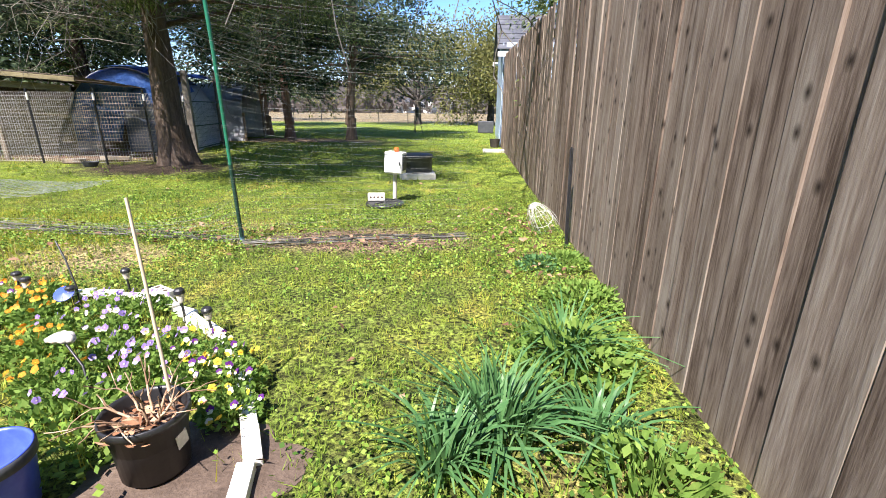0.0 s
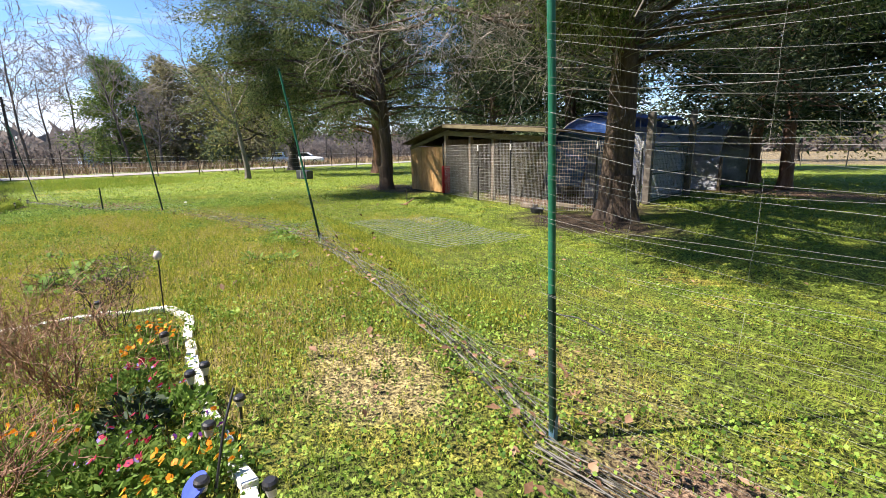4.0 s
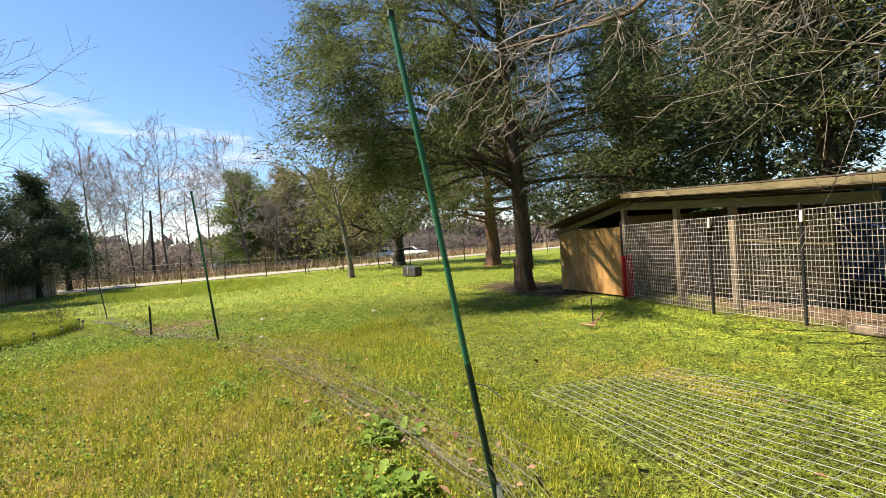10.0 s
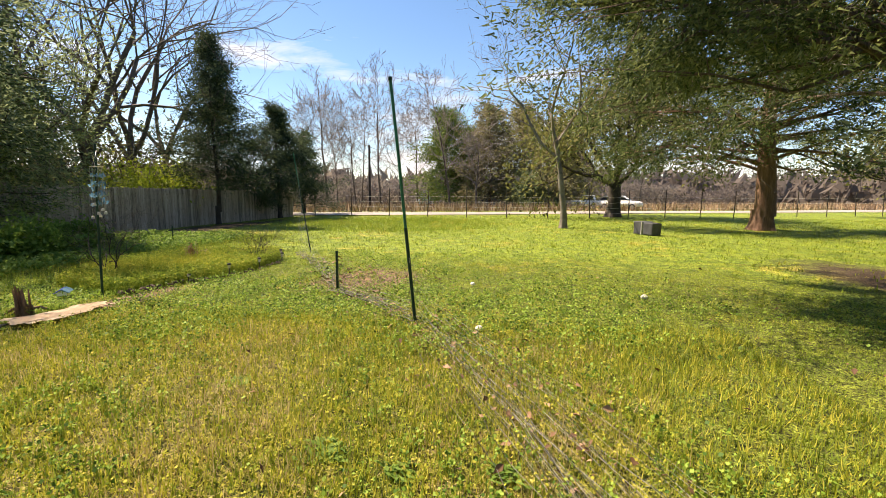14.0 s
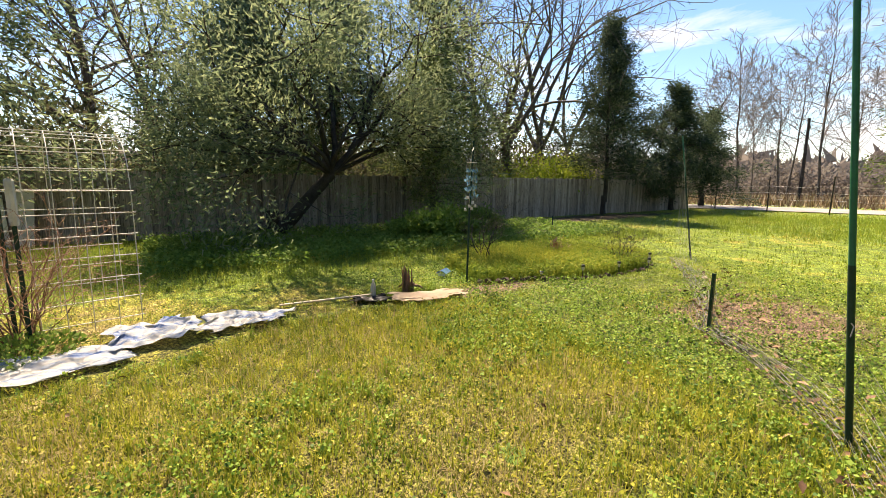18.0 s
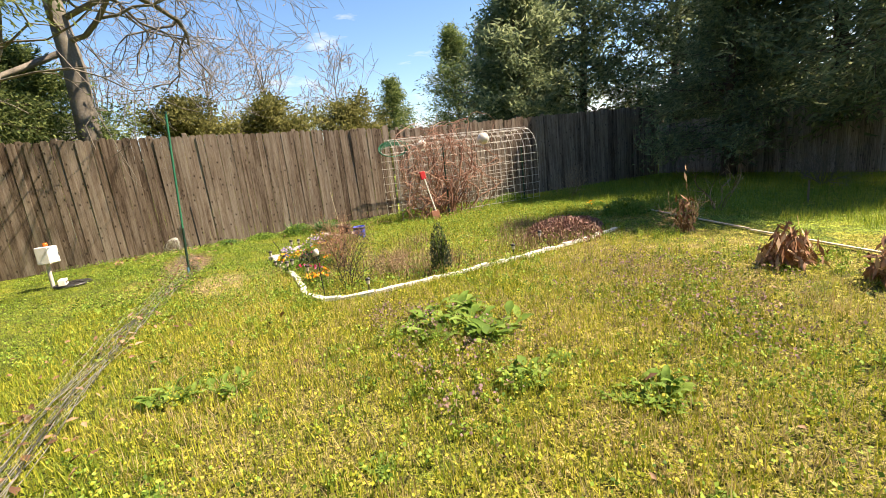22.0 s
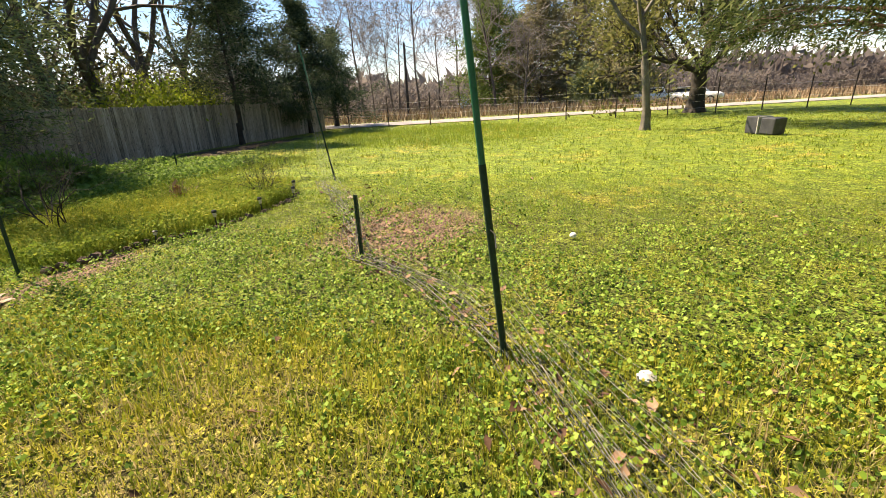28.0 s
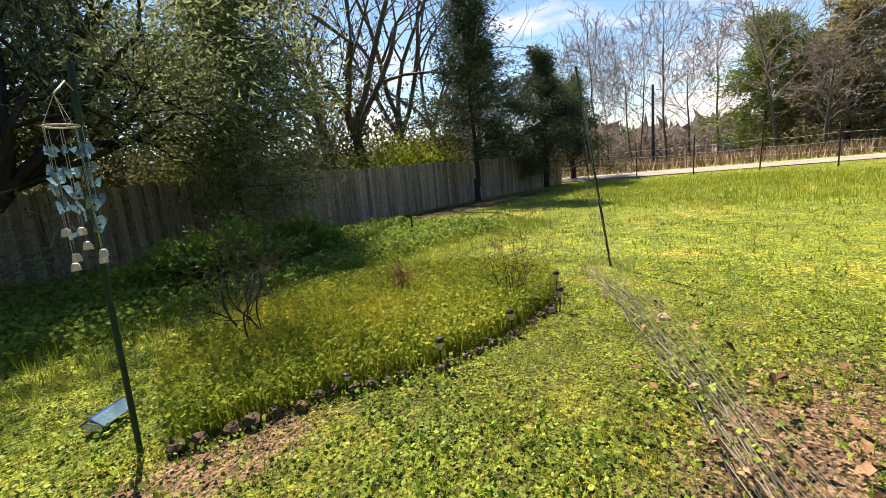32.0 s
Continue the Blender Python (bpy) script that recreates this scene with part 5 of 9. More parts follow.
def roadside_brush():
    """Dull winter brush along the far side of the road and the field's edge."""
    rng = np.random.default_rng(93)
    n = 60000
    y = rng.uniform(-75, 75, n)
    away = rng.uniform(38, 62, n)
    x = -48.5 - 0.42 * y - away
    top = 3.0 + 1.0 * np.sin(y * 0.23) + 0.8 * np.sin(y * 0.61 + 2)
    z = np.maximum(0.05, top * rng.uniform(0, 1, n) ** 1.3)
    c = np.stack([x, y, z], 1)
    tagged(np_object("roadside_brush", *needles(c, np.tile([0, 0, 0.4], (n, 1)), 0.7, 0.32, rng), M_FARBRUSH), "low grey-brown winter brush across the road", "brush", kind="stuff")
    # dry grass and stalks on the verge
    n = 16000
    y = rng.uniform(-60, 60, n)
    x = -49.0 - 0.42 * y - rng.uniform(0, 14, n)
    c = np.stack([x, y, np.zeros(n)], 1)
    tagged(np_object("verge_grass", *needles(c, np.tile([0, 0, 2.2], (n, 1)), 0.7, 0.09, rng), M_STRAWSTEM), "dry brown grass on the verge of the road", "grass", kind="stuff")


roadside_brush()


# ---- buildings ----
def wire_panel(name, a, b, height, parent, dx=0.1, dz=0.1, r=0.0022, z0=0.05, mat=None):
    """Welded mesh between two points on the ground, in the parent's space."""
    a, b = np.array(a, float), np.array(b, float)
    ln = np.linalg.norm(b - a)
    segs = []
    for z in np.arange(z0, height + 0.001, dz):
        segs.append([*a, z, *b, z, r, r])
    for f in np.linspace(0, 1, max(2, int(ln / dx) + 1)):
        p = a + (b - a) * f
        segs.append([*p, z0, *p, height, r, r])
    return np_object(name, *tubes(segs, 3), mat or M_WIRE, parent)


def animal_shed():
    root = empty("animal_shed", -16.4, 10.85, 0, 3.5, "low open-fronted timber animal shed with a plywood side", "shed")
    # plywood front of three sheets
    for k in range(3):
        part("plywood_sheet", box(0.80, 0.016, 1.56, (0.41 + 0.805 * k, RNG.normal(0, 0.004), 0.03), 0.003), M_PLY, root)
    part("end_wall", box(0.02, 2.9, 1.6, (0.0, 1.46, 0.02), 0.003), M_PLY, root)
    part("back_wall", box(6.6, 0.03, 1.85, (3.3, 2.95, 0.02), 0.003), M_WOOD_OLD, root)
    part("partition", box(0.03, 2.9, 1.8, (2.46, 1.5, 0.02), 0.003), M_WOOD_OLD, root)
    for x, y, h in ((0.03, 0.06, 1.75), (2.42, 0.03, 2.06), (3.78, 0.05, 2.0), (4.9, 0.06, 1.95), (0.03, 2.85, 1.8), (3.3, 2.85, 1.85), (6.5, 2.85, 1.75)):
        part("post", box(0.1, 0.1, h, (x, y, 0), 0.006), M_WOOD_OLD, root)
    part("front_beam", box(4.5, 0.05, 0.15, (4.66, 0.0, 1.79), 0.004, (0, 4.2, 0)), M_WOOD_BEAM, root)
    part("fascia", box(4.6, 0.03, 0.1, (5.0, -0.3, 2.02), 0.004, (0, 4.2, 0)), M_WOOD_BEAM, root)
    part("slope_beam", box(2.8, 0.05, 0.12, (1.32, 0.0, 1.76), 0.004, (0, -11, 0)), M_WOOD_BEAM, root)
    part("back_beam", box(6.6, 0.05, 0.14, (3.3, 2.9, 1.68), 0.004), M_WOOD_OLD, root)
    for k in range(7):
        part("roof_board", box(4.6, 0.44, 0.022, (5.0, -0.08 + 0.46 * k, 2.12 - 0.03 * k + RNG.normal(0, 0.006)), 0.003, (-4, 4.2, 0)), M_WOOD_DARK, root)
        part("roof_board", box(2.95, 0.44, 0.022, (1.26, -0.08 + 0.46 * k, 1.985 - 0.03 * k + RNG.normal(0, 0.006)), 0.003, (-4, -11, 0)), M_WOOD_DARK, root)
    part("inner_wall", box(1.9, 0.02, 1.5, (4.75, 1.3, 0.02), 0.003), M_WOOD_BEAM, root, "brown board wall inside the shed")
    part("red_door", box(0.05, 0.3, 0.9, (2.56, -0.1, 0.05), 0.01), M_RED, root, "narrow red painted board")
    part("trough", box(0.45, 0.2, 0.11, (7.0, -0.5, 0.0), 0.02), M_WOOD_OLD, root, "pale wooden feeding trough")


animal_shed()


def steel_post(name, x, y, h, label, lean=(0, 0), r=0.018, mat=None, group="", category="post"):
    """A studded T-shaped steel post."""
    root = empty(name, x, y, 0, RNG.uniform(0, 360), label, category, group)
    bm = box(0.034, 0.006, h + 0.05, (0, 0.012, -0.05), 0.001)
    box(0.006, 0.030, h + 0.05, (0, -0.004, -0.05), 0.001, bm=bm)
    part("shaft", bm, mat or M_DARKPOLE, root)
    studs = None
    for k in range(int(h / 0.075)):
        studs = box(0.012, 0.008, 0.012, (0, 0.018, 0.08 + 0.075 * k), 0.002, bm=studs)
    tagged(part("stud_row", studs, mat or M_DARKPOLE, root), kind="stuff")
    root.matrix_world = pose(x, y, 0, math.degrees(-lean[1]), math.degrees(lean[0]), 0)
    return root


def animal_pen():
    root = empty("animal_pen", 0, 0, 0, 0, "welded wire animal pen on dark steel posts", "pen")
    run = [(-13.9, 10.85), (-11.5, 10.65), (-10.13, 10.75), (-8.4, 10.6), (-7.7, 11.25), (-7.9, 13.05)]
    for a, b in zip(run, run[1:]):
        wire_panel("wire_panel", a, b, 1.62, root, 0.056, 0.078, 0.0034)
    for k, (x, y) in enumerate(run):
        h = 1.0 if k == 1 else 1.7
        part("post", box(0.036, 0.036, h, (x, y, 0), 0.006), M_BLACK, root)
        if k:
            part("insulator", lathe([(0, 1.46), (0.022, 1.46), (0.026, 1.54), (0.018, 1.62), (0, 1.62)], 10, (x + 0.03, y - 0.03, -0.02)), M_WHITE, root, "white plastic cap")
    wire_panel("wire_panel", (-10.9, 10.8), (-10.9, 13.6), 1.5, root, 0.1, 0.1, 0.002)
    part("pen_floor_board", box(0.75, 0.1, 0.09, (-9.0, 11.6, 0), 0.01, (0, 0, 4)), M_WOOD_PALE, root)


animal_pen()


def arch_shell(length, radius, side, n=12, thick=0.012, u0=0.0, u1=1.0, wob=0.0, seed=0):
    """A vault along +y: straight sides and a round top."""
    rng = np.random.default_rng(seed)
    prof = [(radius, 0), (radius, side * 0.5), (radius, side)]
    prof += [(radius * math.cos(a), side + radius * math.sin(a)) for a in np.linspace(0.2, math.pi - 0.2, n)]
    prof += [(-radius, side), (-radius, side * 0.5), (-radius, 0)]
    m = len(prof)
    prof = prof[int(u0 * (m - 1)):int(u1 * (m - 1)) + 1]
    bm = bmesh.new()
    grid = []
    for j in range(9):
        y = length * j / 8
        grid.append([bm.verts.new((px + rng.normal(0, wob), y, pz + rng.normal(0, wob))) for px, pz in prof])
    for a, b in zip(grid, grid[1:]):
        for k in range(len(prof) - 1):
            bm.faces.new((a[k], a[k + 1], b[k + 1], b[k]))
    bmesh.ops.solidify(bm, geom=bm.faces[:], thickness=thick)
    bmesh.ops.recalc_face_normals(bm, faces=bm.faces[:])
    return bm


def hoop_coop():
    root = empty("hoop_coop", -9.85, 13.4, 0, 13, "arched wire coop under a blue and grey tarpaulin", "coop")
    part("blue_cover", arch_shell(3.0, 1.5, 0.88, 14, 0.012, 0.28, 0.8, 0.02, 3), M_BLUETARP, root, "crumpled blue tarpaulin", True)
    part("grey_cover", arch_shell(2.9, 1.52, 0.88, 14, 0.012, 0.0, 0.32, 0.015, 4), M_PALETARP, root, "whitish tarpaulin side", True)
    part("slate_cover", arch_shell(2.94, 1.51, 0.88, 14, 0.012, 0.76, 1.0, 0.015, 5), M_SLATETARP, root, "dull blue tarpaulin side", True)
    # a pale sheet hangs in creases over half of the front
    bm = bmesh.new()
    rng = np.random.default_rng(9)
    grid = []
    for i in range(15):
        x = -0.1 + 1.55 * i / 14
        top = 0.84 + math.sqrt(max(0.0, 1.48 ** 2 - min(x, 1.45) ** 2))
        grid.append([bm.verts.new((x, -0.03 - 0.05 * abs(math.sin(i * 1.3)) * (1 - 0.5 * v) + rng.normal(0, 0.01), 0.03 + (min(top, 1.35) - 0.05) * v)) for v in np.linspace(0, 1, 9)])
    for a, b in zip(grid, grid[1:]):
        for k in range(8):
            bm.faces.new((a[k], b[k], b[k + 1], a[k + 1]))
    bmesh.ops.solidify(bm, geom=bm.faces[:], thickness=0.006)
    part("front_sheet", bm, M_SLATETARP, root, "creased whitish tarpaulin", True)
    bm = bmesh.new()
    grid = []
    for i in range(13):
        x = -1.45 + 2.9 * i / 12
        foot = 0.35 if x < -0.1 else 1.3
        top = 0.84 + math.sqrt(max(0.0, 1.48 ** 2 - x ** 2))
        grid.append([bm.verts.new((x, -0.02 - 0.05 * abs(math.sin(i * 1.1)), foot + max(0.02, top - foot - 0.02) * v)) for v in np.linspace(0, 1, 7)])
    for a, b in zip(grid, grid[1:]):
        for k in range(6):
            bm.faces.new((a[k], b[k], b[k + 1], a[k + 1]))
    bmesh.ops.solidify(bm, geom=bm.faces[:], thickness=0.006)
    part("front_flap", bm, M_BLUETARP, root, "hanging blue tarpaulin flap", True)
    # a blue sheet drawn from the crown out to the gate posts
    bm = bmesh.new()
    grid = [[bm.verts.new((x, y, 2.43 - 0.1 * max(0.0, x) + 0.05 * math.sin(3 * y + 2 * x) - 0.03 * abs(math.sin(5 * x)))) for y in np.linspace(-0.15, 2.9, 10)] for x in np.linspace(-0.5, 1.7, 8)]
    for a, b in zip(grid, grid[1:]):
        for k in range(9):
            bm.faces.new((a[k], b[k], b[k + 1], a[k + 1]))
    bmesh.ops.solidify(bm, geom=bm.faces[:], thickness=0.006)
    part("blue_awning", bm, M_BLUETARP, root, "blue tarpaulin sheet stretched to the posts", True)
    for k in range(4):
        pts = [(1.5, 0.99 * k, 0), (1.5, 0.99 * k, 0.86)] + [(1.5 * math.cos(a), 0.99 * k, 0.86 + 1.5 * math.sin(a)) for a in np.linspace(0.15, math.pi - 0.15, 14)] + [(-1.5, 0.99 * k, 0.86), (-1.5, 0.99 * k, 0)]
        wire("hoop", pts, 0.012, M_WIRE, root)
    for x, y, h in ((1.72, -0.1, 2.3), (1.72, 2.75, 2.5)):
        part("gate_post", box(0.16, 0.16, h, (x, y, 0), 0.01, jitter=0.006), M_BARK_GREY, root, "rough grey timber gate post")
    wire_panel("gate", (1.75, 0.05), (1.75, 2.6), 1.45, root, 0.1, 0.12, 0.003, mat=M_DARKPOLE)
    for z in (0.1, 0.75, 1.45):
        part("gate_rail", box(0.03, 2.55, 0.03, (1.77, 1.33, z), 0.004), M_DARKPOLE, root)


hoop_coop()


def barrel_house():
    root = empty("barrel_coop", -9.3, 19.9, 0, 98, "barrel-vaulted coop with a grey cover and a dark open end", "coop")
    part("vault", arch_shell(3.0, 1.25, 1.0, 12, 0.02, 0.0, 1.0, 0.012, 6), M_GREYTARP, root, "whitish grey cover", True)
    part("tin_sheet", arch_shell(1.4, 1.28, 1.02, 12, 0.006, 0.2, 0.8, 0.004, 7), M_GREYTARP, root, "pale grey roof sheet", True)
    # unseen dark wall, added to make the inside of the open end dark
    part("back_wall", box(2.4, 0.02, 1.9, (0, 2.6, 0.02), 0.003), M_WOOD_DARK, root)
    for k in (0, 1, 2):
        wire("hoop", [(1.27 * math.cos(a), 1.4 * k + 0.02, 1.0 + 1.27 * math.sin(a)) for a in np.linspace(0, math.pi, 16)], 0.012, M_WIRE, root)
    for x in (-1.24, 1.24):
        part("corner_post", box(0.08, 0.08, 1.1, (x, -0.05, 0), 0.006), M_WOOD_OLD, root)


barrel_house()


def gable_house(name, x, y, turn, w, d, wall_h, roof_h, wall_mat, label, over=0.35, windows=(), siding=False, category="house"):
    """A house with lapped walls, a gabled roof with courses, and framed windows; w along x, ridge along x."""
    root = empty(name, x, y, 0, turn, label, category)
    part("wall", box(w, 0.16, wall_h, (0, -d / 2, 0), 0.004), wall_mat, root)
    part("wall", box(w, 0.16, wall_h, (0, d / 2, 0), 0.004), wall_mat, root)
    for s in (-1, 1):
        bm = bmesh.new()
        prof = [(-d / 2 + 0.09, 0), (d / 2 - 0.09, 0), (d / 2 - 0.09, wall_h), (0, wall_h + roof_h), (-d / 2 + 0.09, wall_h)]
        a = [bm.verts.new((s * (w / 2) - 0.08, p, z)) for p, z in prof]
        b = [bm.verts.new((s * (w / 2) + 0.08, p, z)) for p, z in prof]
        bm.faces.new(a)
        bm.faces.new(b[::-1])
        for k in range(5):
            bm.faces.new((a[k], b[k], b[(k + 1) % 5], a[(k + 1) % 5]))
        bmesh.ops.recalc_face_normals(bm, faces=bm.faces[:])
        part("gable", bm, wall_mat, root)
    sl = math.hypot(d / 2 + over, roof_h * (d / 2 + over) / (d / 2))
    ang = math.degrees(math.atan2(roof_h, d / 2))
    for s in (-1, 1):
        slope = new("roof")
        slope.parent = root
        slope.matrix_basis = pose(0, 0, wall_h + roof_h + 0.03, 0, 0, 0) @ pose(0, 0, 0, -s * ang, 0, 0)
        bm = None
        n = int(sl / 0.3)
        for k in range(n):
            bm = box(w + 2 * over, 0.33, 0.035, (0, s * (0.3 * k + 0.16), -0.02 + 0.004 * (k % 2)), 0.003, (s * 3, 0, 0), bm=bm)
        slope.name = "roof_frame"
        part("roofing", bm, M_SHINGLE, slope)
    for s in (-1, 1):
        part("fascia", box(w + 2 * over, 0.04, 0.16, (0, s * (d / 2 + over), wall_h - roof_h * over / (d / 2) - 0.1), 0.004), M_WHITE, root)
    if siding:
        for s, (lx, ly, sx, sy) in (("w", (-w / 2 - 0.085, 0, 0.02, d)), ("s", (0, -d / 2 - 0.085, w, 0.02))):
            for k in range(int(wall_h / 0.17)):
                part("siding_board", box(sx if s == "s" else 0.022, sy if s == "w" else 0.022, 0.165, (lx, ly, 0.25 + 0.17 * k), 0.003, (0, -3 if s == "w" else 0, 0)), wall_mat, root)
    for wx, wz, ww, wh, side in windows:
        win = new("window")
        win.parent = root
        win.matrix_basis = pose(wx, side * (d / 2 + 0.09), wz)
        part("window_pane", box(ww, 0.02, wh, (0, 0, 0)), M_GLASS, win)
        for px in (-ww / 2, 0, ww / 2):
            part("window_frame", box(0.06, 0.05, wh + 0.06, (px, 0, -0.03), 0.006), M_WHITE, win)
        for pz in (-0.06, wh):
            part("window_frame", box(ww + 0.1, 0.05, 0.06, (0, 0, pz), 0.006), M_WHITE, win)
    return root


gable_house("blue_house", 3.95, 18.6, 0, 5.4, 3.0, 3.35, 1.2, M_SIDING, "small pale blue clapboard house beside the fence", 0.3, [(-1.0, 1.0, 0.9, 1.2, -1)], True)
M_OLIVEWALL = material("green_wall", [(0.10, 0.14, 0.10), (0.15, 0.19, 0.14), (0.2, 0.25, 0.19)], 2, 20, 0.7, 0.1)
gable_house("neighbour_house", 16.0, 17.5, 90, 14.0, 9.0, 2.5, 2.6, M_OLIVEWALL, "neighbouring green house with a grey shingle roof", 0.5)
gable_house("grey_house", -79.0, 4.0, 60, 9.0, 7.0, 2.6, 2.2, M_SHINGLE, "grey gabled house across the road", 0.4, [(-2, 1, 1.2, 1.1, -1), (2, 1, 1.2, 1.1, -1)])
gable_house("blue_shed", -86.0, -9.5, 20, 2.8, 2.4, 1.9, 0.5, M_SIDING, "small blue shed across the road", 0.3)
gable_house("white_house", -13.0, 130.0, 0, 15.0, 8.0, 3.0, 2.2, M_WHITE, "white house beyond the far field", 0.4, [(-5, 1, 1.4, 1.2, -1), (0, 1, 1.4, 1.2, -1), (5, 1, 1.4, 1.2, -1)])
gable_house("white_house", 9.0, 132.0, 0, 13.0, 8.0, 3.0, 2.2, M_WHITE, "white house beyond the far field", 0.4, [(-4, 1, 1.4, 1.2, -1), (3, 1, 1.4, 1.2, -1)])
M_RUST = material("rust_wall", [(0.25, 0.10, 0.07), (0.36, 0.16, 0.11), (0.45, 0.23, 0.16)], 2, 20, 0.8, 0.2)
gable_house("red_barn", -105.0, -24.0, 15, 10.0, 6.0, 2.6, 1.6, M_RUST, "low rust-red barn far across the road", 0.3)


def vehicle(name, x, y, turn, paint, label, truck=False):
    """A parked car: shaped body, cabin with glass, four wheels with tyres and rims, lamps."""
    root = empty(name, x, y, 0.02, turn, label, "car")
    prof = [(-2.2, 0.35), (-2.25, 0.75), (-2.1, 0.95), (-1.2, 1.02), (1.0, 1.0), (2.0, 0.92), (2.3, 0.7), (2.25, 0.35)]
    bm = bmesh.new()
    l = [bm.verts.new((px, -0.86, pz)) for px, pz in prof]
    r = [bm.verts.new((px, 0.86, pz)) for px, pz in prof]
    bm.faces.new(l)
    bm.faces.new(r[::-1])
    for k in range(len(prof)):
        j = (k + 1) % len(prof)
        bm.faces.new((l[k], r[k], r[j], l[j]))
    bmesh.ops.recalc_face_normals(bm, faces=bm.faces[:])
    bmesh.ops.bevel(bm, geom=bm.edges[:], offset=0.06, segments=2, affect="EDGES")
    part("body", bm, paint, root, "", True)
    cabin = [(-0.1, 1.0), (0.15, 1.58), (1.2, 1.6), (1.4, 1.0)] if truck else [(-2.0, 1.0), (-1.6, 1.5), (0.4, 1.52), (1.1, 1.0)]
    for nm, grow_, mat in (("cabin", 0.0, paint), ("glass", 0.012, M_GLASS)):
        bm = bmesh.new()
        cx = sum(p[0] for p in cabin) / 4
        pr = cabin if nm == "cabin" else [(cx + (px - cx) * 0.98, 1.06 + (pz - 1.0) * 0.74) for px, pz in cabin]
        l = [bm.verts.new((px, -0.74 - grow_, pz)) for px, pz in pr]
        r = [bm.verts.new((px, 0.74 + grow_, pz)) for px, pz in pr]
        bm.faces.new(l)
        bm.faces.new(r[::-1])
        for k in range(4):
            bm.faces.new((l[k], r[k], r[(k + 1) % 4], l[(k + 1) % 4]))
        bmesh.ops.recalc_face_normals(bm, faces=bm.faces[:])
        part(nm, bm, mat, root)
    for wx in (-1.4, 1.4):
        for wy in (-0.8, 0.8):
            wh = new("wheel")
            wh.parent = root
            wh.matrix_basis = pose(wx, wy, 0.33, 90, 0, 0)
            part("tyre", lathe([(0.2, -0.1), (0.31, -0.1), (0.33, -0.06), (0.33, 0.06), (0.31, 0.1), (0.2, 0.1)], 20), M_BLACK, wh)
            part("rim", lathe([(0, -0.09), (0.2, -0.1), (0.2, 0.1), (0, 0.09)], 16), M_WIRE, wh)
    for wy in (-0.6, 0.6):
        part("headlight", box(0.06, 0.3, 0.14, (2.25, wy, 0.68), 0.02), M_WHITE, root)


vehicle("pickup_truck", -62.5, 13.0, 70, M_WHITE, "pale pickup truck parked across the road", True)
vehicle("parked_car", -60.0, 16.5, 65, M_WHITE, "white car parked across the road")


def utility_pole(x, y, h):
    root = empty("utility_pole", x, y, 0, 15, "dark wooden utility pole across the road", "pole")
    wire("shaft", [(0, 0, -0.2), (0.02, 0, h / 2), (0.0, 0, h)], 0.15, M_BARK_DARK, root, 10, 0.1)
    part("cross_arm", box(1.8, 0.1, 0.12, (0, 0.1, h - 0.8), 0.01), M_BARK_DARK, root)


utility_pole(-58.0, -11.0, 7.0)


def road_fence():
    """Thin steel posts and wire strands along the west side."""
    root = empty("wire_fence", 0, 0, 0, 0, "sparse wire fence on thin steel posts along the road", "fence")
    pts = [(-39.6, -9.5 + 2.7 * k) for k in range(8)] + [(-40.6 - 0.38 * 2.7 * k, 12.1 + 2.7 * k) for k in range(9)]
    for k, (x, y) in enumerate(pts):
        part("post", lathe([(0, -0.05), (0.032, -0.05), (0.03, 1.9), (0, 1.92)], 8, (x, y, 0), (RNG.normal(0, 1.5), RNG.normal(0, 1.5), 0)), M_BARK_DARK, root)
    for z in (0.35, 0.7, 1.05, 1.4):
        segs = []
        for a, b in zip(pts, pts[1:]):
            m = ((a[0] + b[0]) / 2, (a[1] + b[1]) / 2, z - 0.05)
            segs += [[*a, z, *m, 0.006, 0.006], [*m, *b, z, 0.006, 0.006]]
        np_object("strand", *tubes(segs, 3), M_WIRE, root)
    root = empty("wire_fence", 0, 0, 0, 0, "wire fence on thin posts before the tan field", "fence")
    for k in range(14):
        part("post", lathe([(0, -0.05), (0.035, -0.05), (0.03, 1.35), (0, 1.37)], 8, (-34 + 2.6 * k, 42.0 - 0.15 * k, 0)), M_BARK_GREY, root)
    np_object("strand", *tubes([[-34, 42, z, -0.2, 40.05, z, 0.006, 0.006] for z in (0.4, 0.8, 1.2)], 3), M_WIRE, root)


road_fence()


# ---- net fence ----
def net_pole(x, y, top, label, r=0.017, sleeve=0.78, foot=None, tie=0.7):
    root = empty("net_pole", x, y, 0, 0, label, "pole", "net fence poles")
    t = Vector(top) - Vector((x, y, 0))
    s = t * (sleeve / t.z)
    wire("shaft", [tuple(s), tuple((s + t) / 2 + Vector((0.006, 0.004, 0))), tuple(t)], r, M_GREENPOLE, root, 10)
    wire("lower_sleeve", [tuple(t * (-0.06 / t.z)), tuple(s * 1.03)], r * 1.12, M_DARKPOLE, root, 10)
    part("cap", lathe([(0, -0.015), (r * 1.25, -0.015), (r * 1.2, 0.02), (0, 0.028)], 10, tuple(t)), M_DARKPOLE, root)
    if foot:
        part("foot_sleeve", lathe([(r * 1.35, -0.02), (r * 1.35, 0.13), (r * 1.15, 0.14)], 10), foot, root, "short pale foot sleeve")
    q = t * (tie / t.z)
    wire("tie", [tuple(q), tuple(q + Vector((0.12, 0.04, 0.01))), tuple(q + Vector((0.26, 0.06, -0.015)))], 0.0035, M_BLACK, root, 5)
    return root


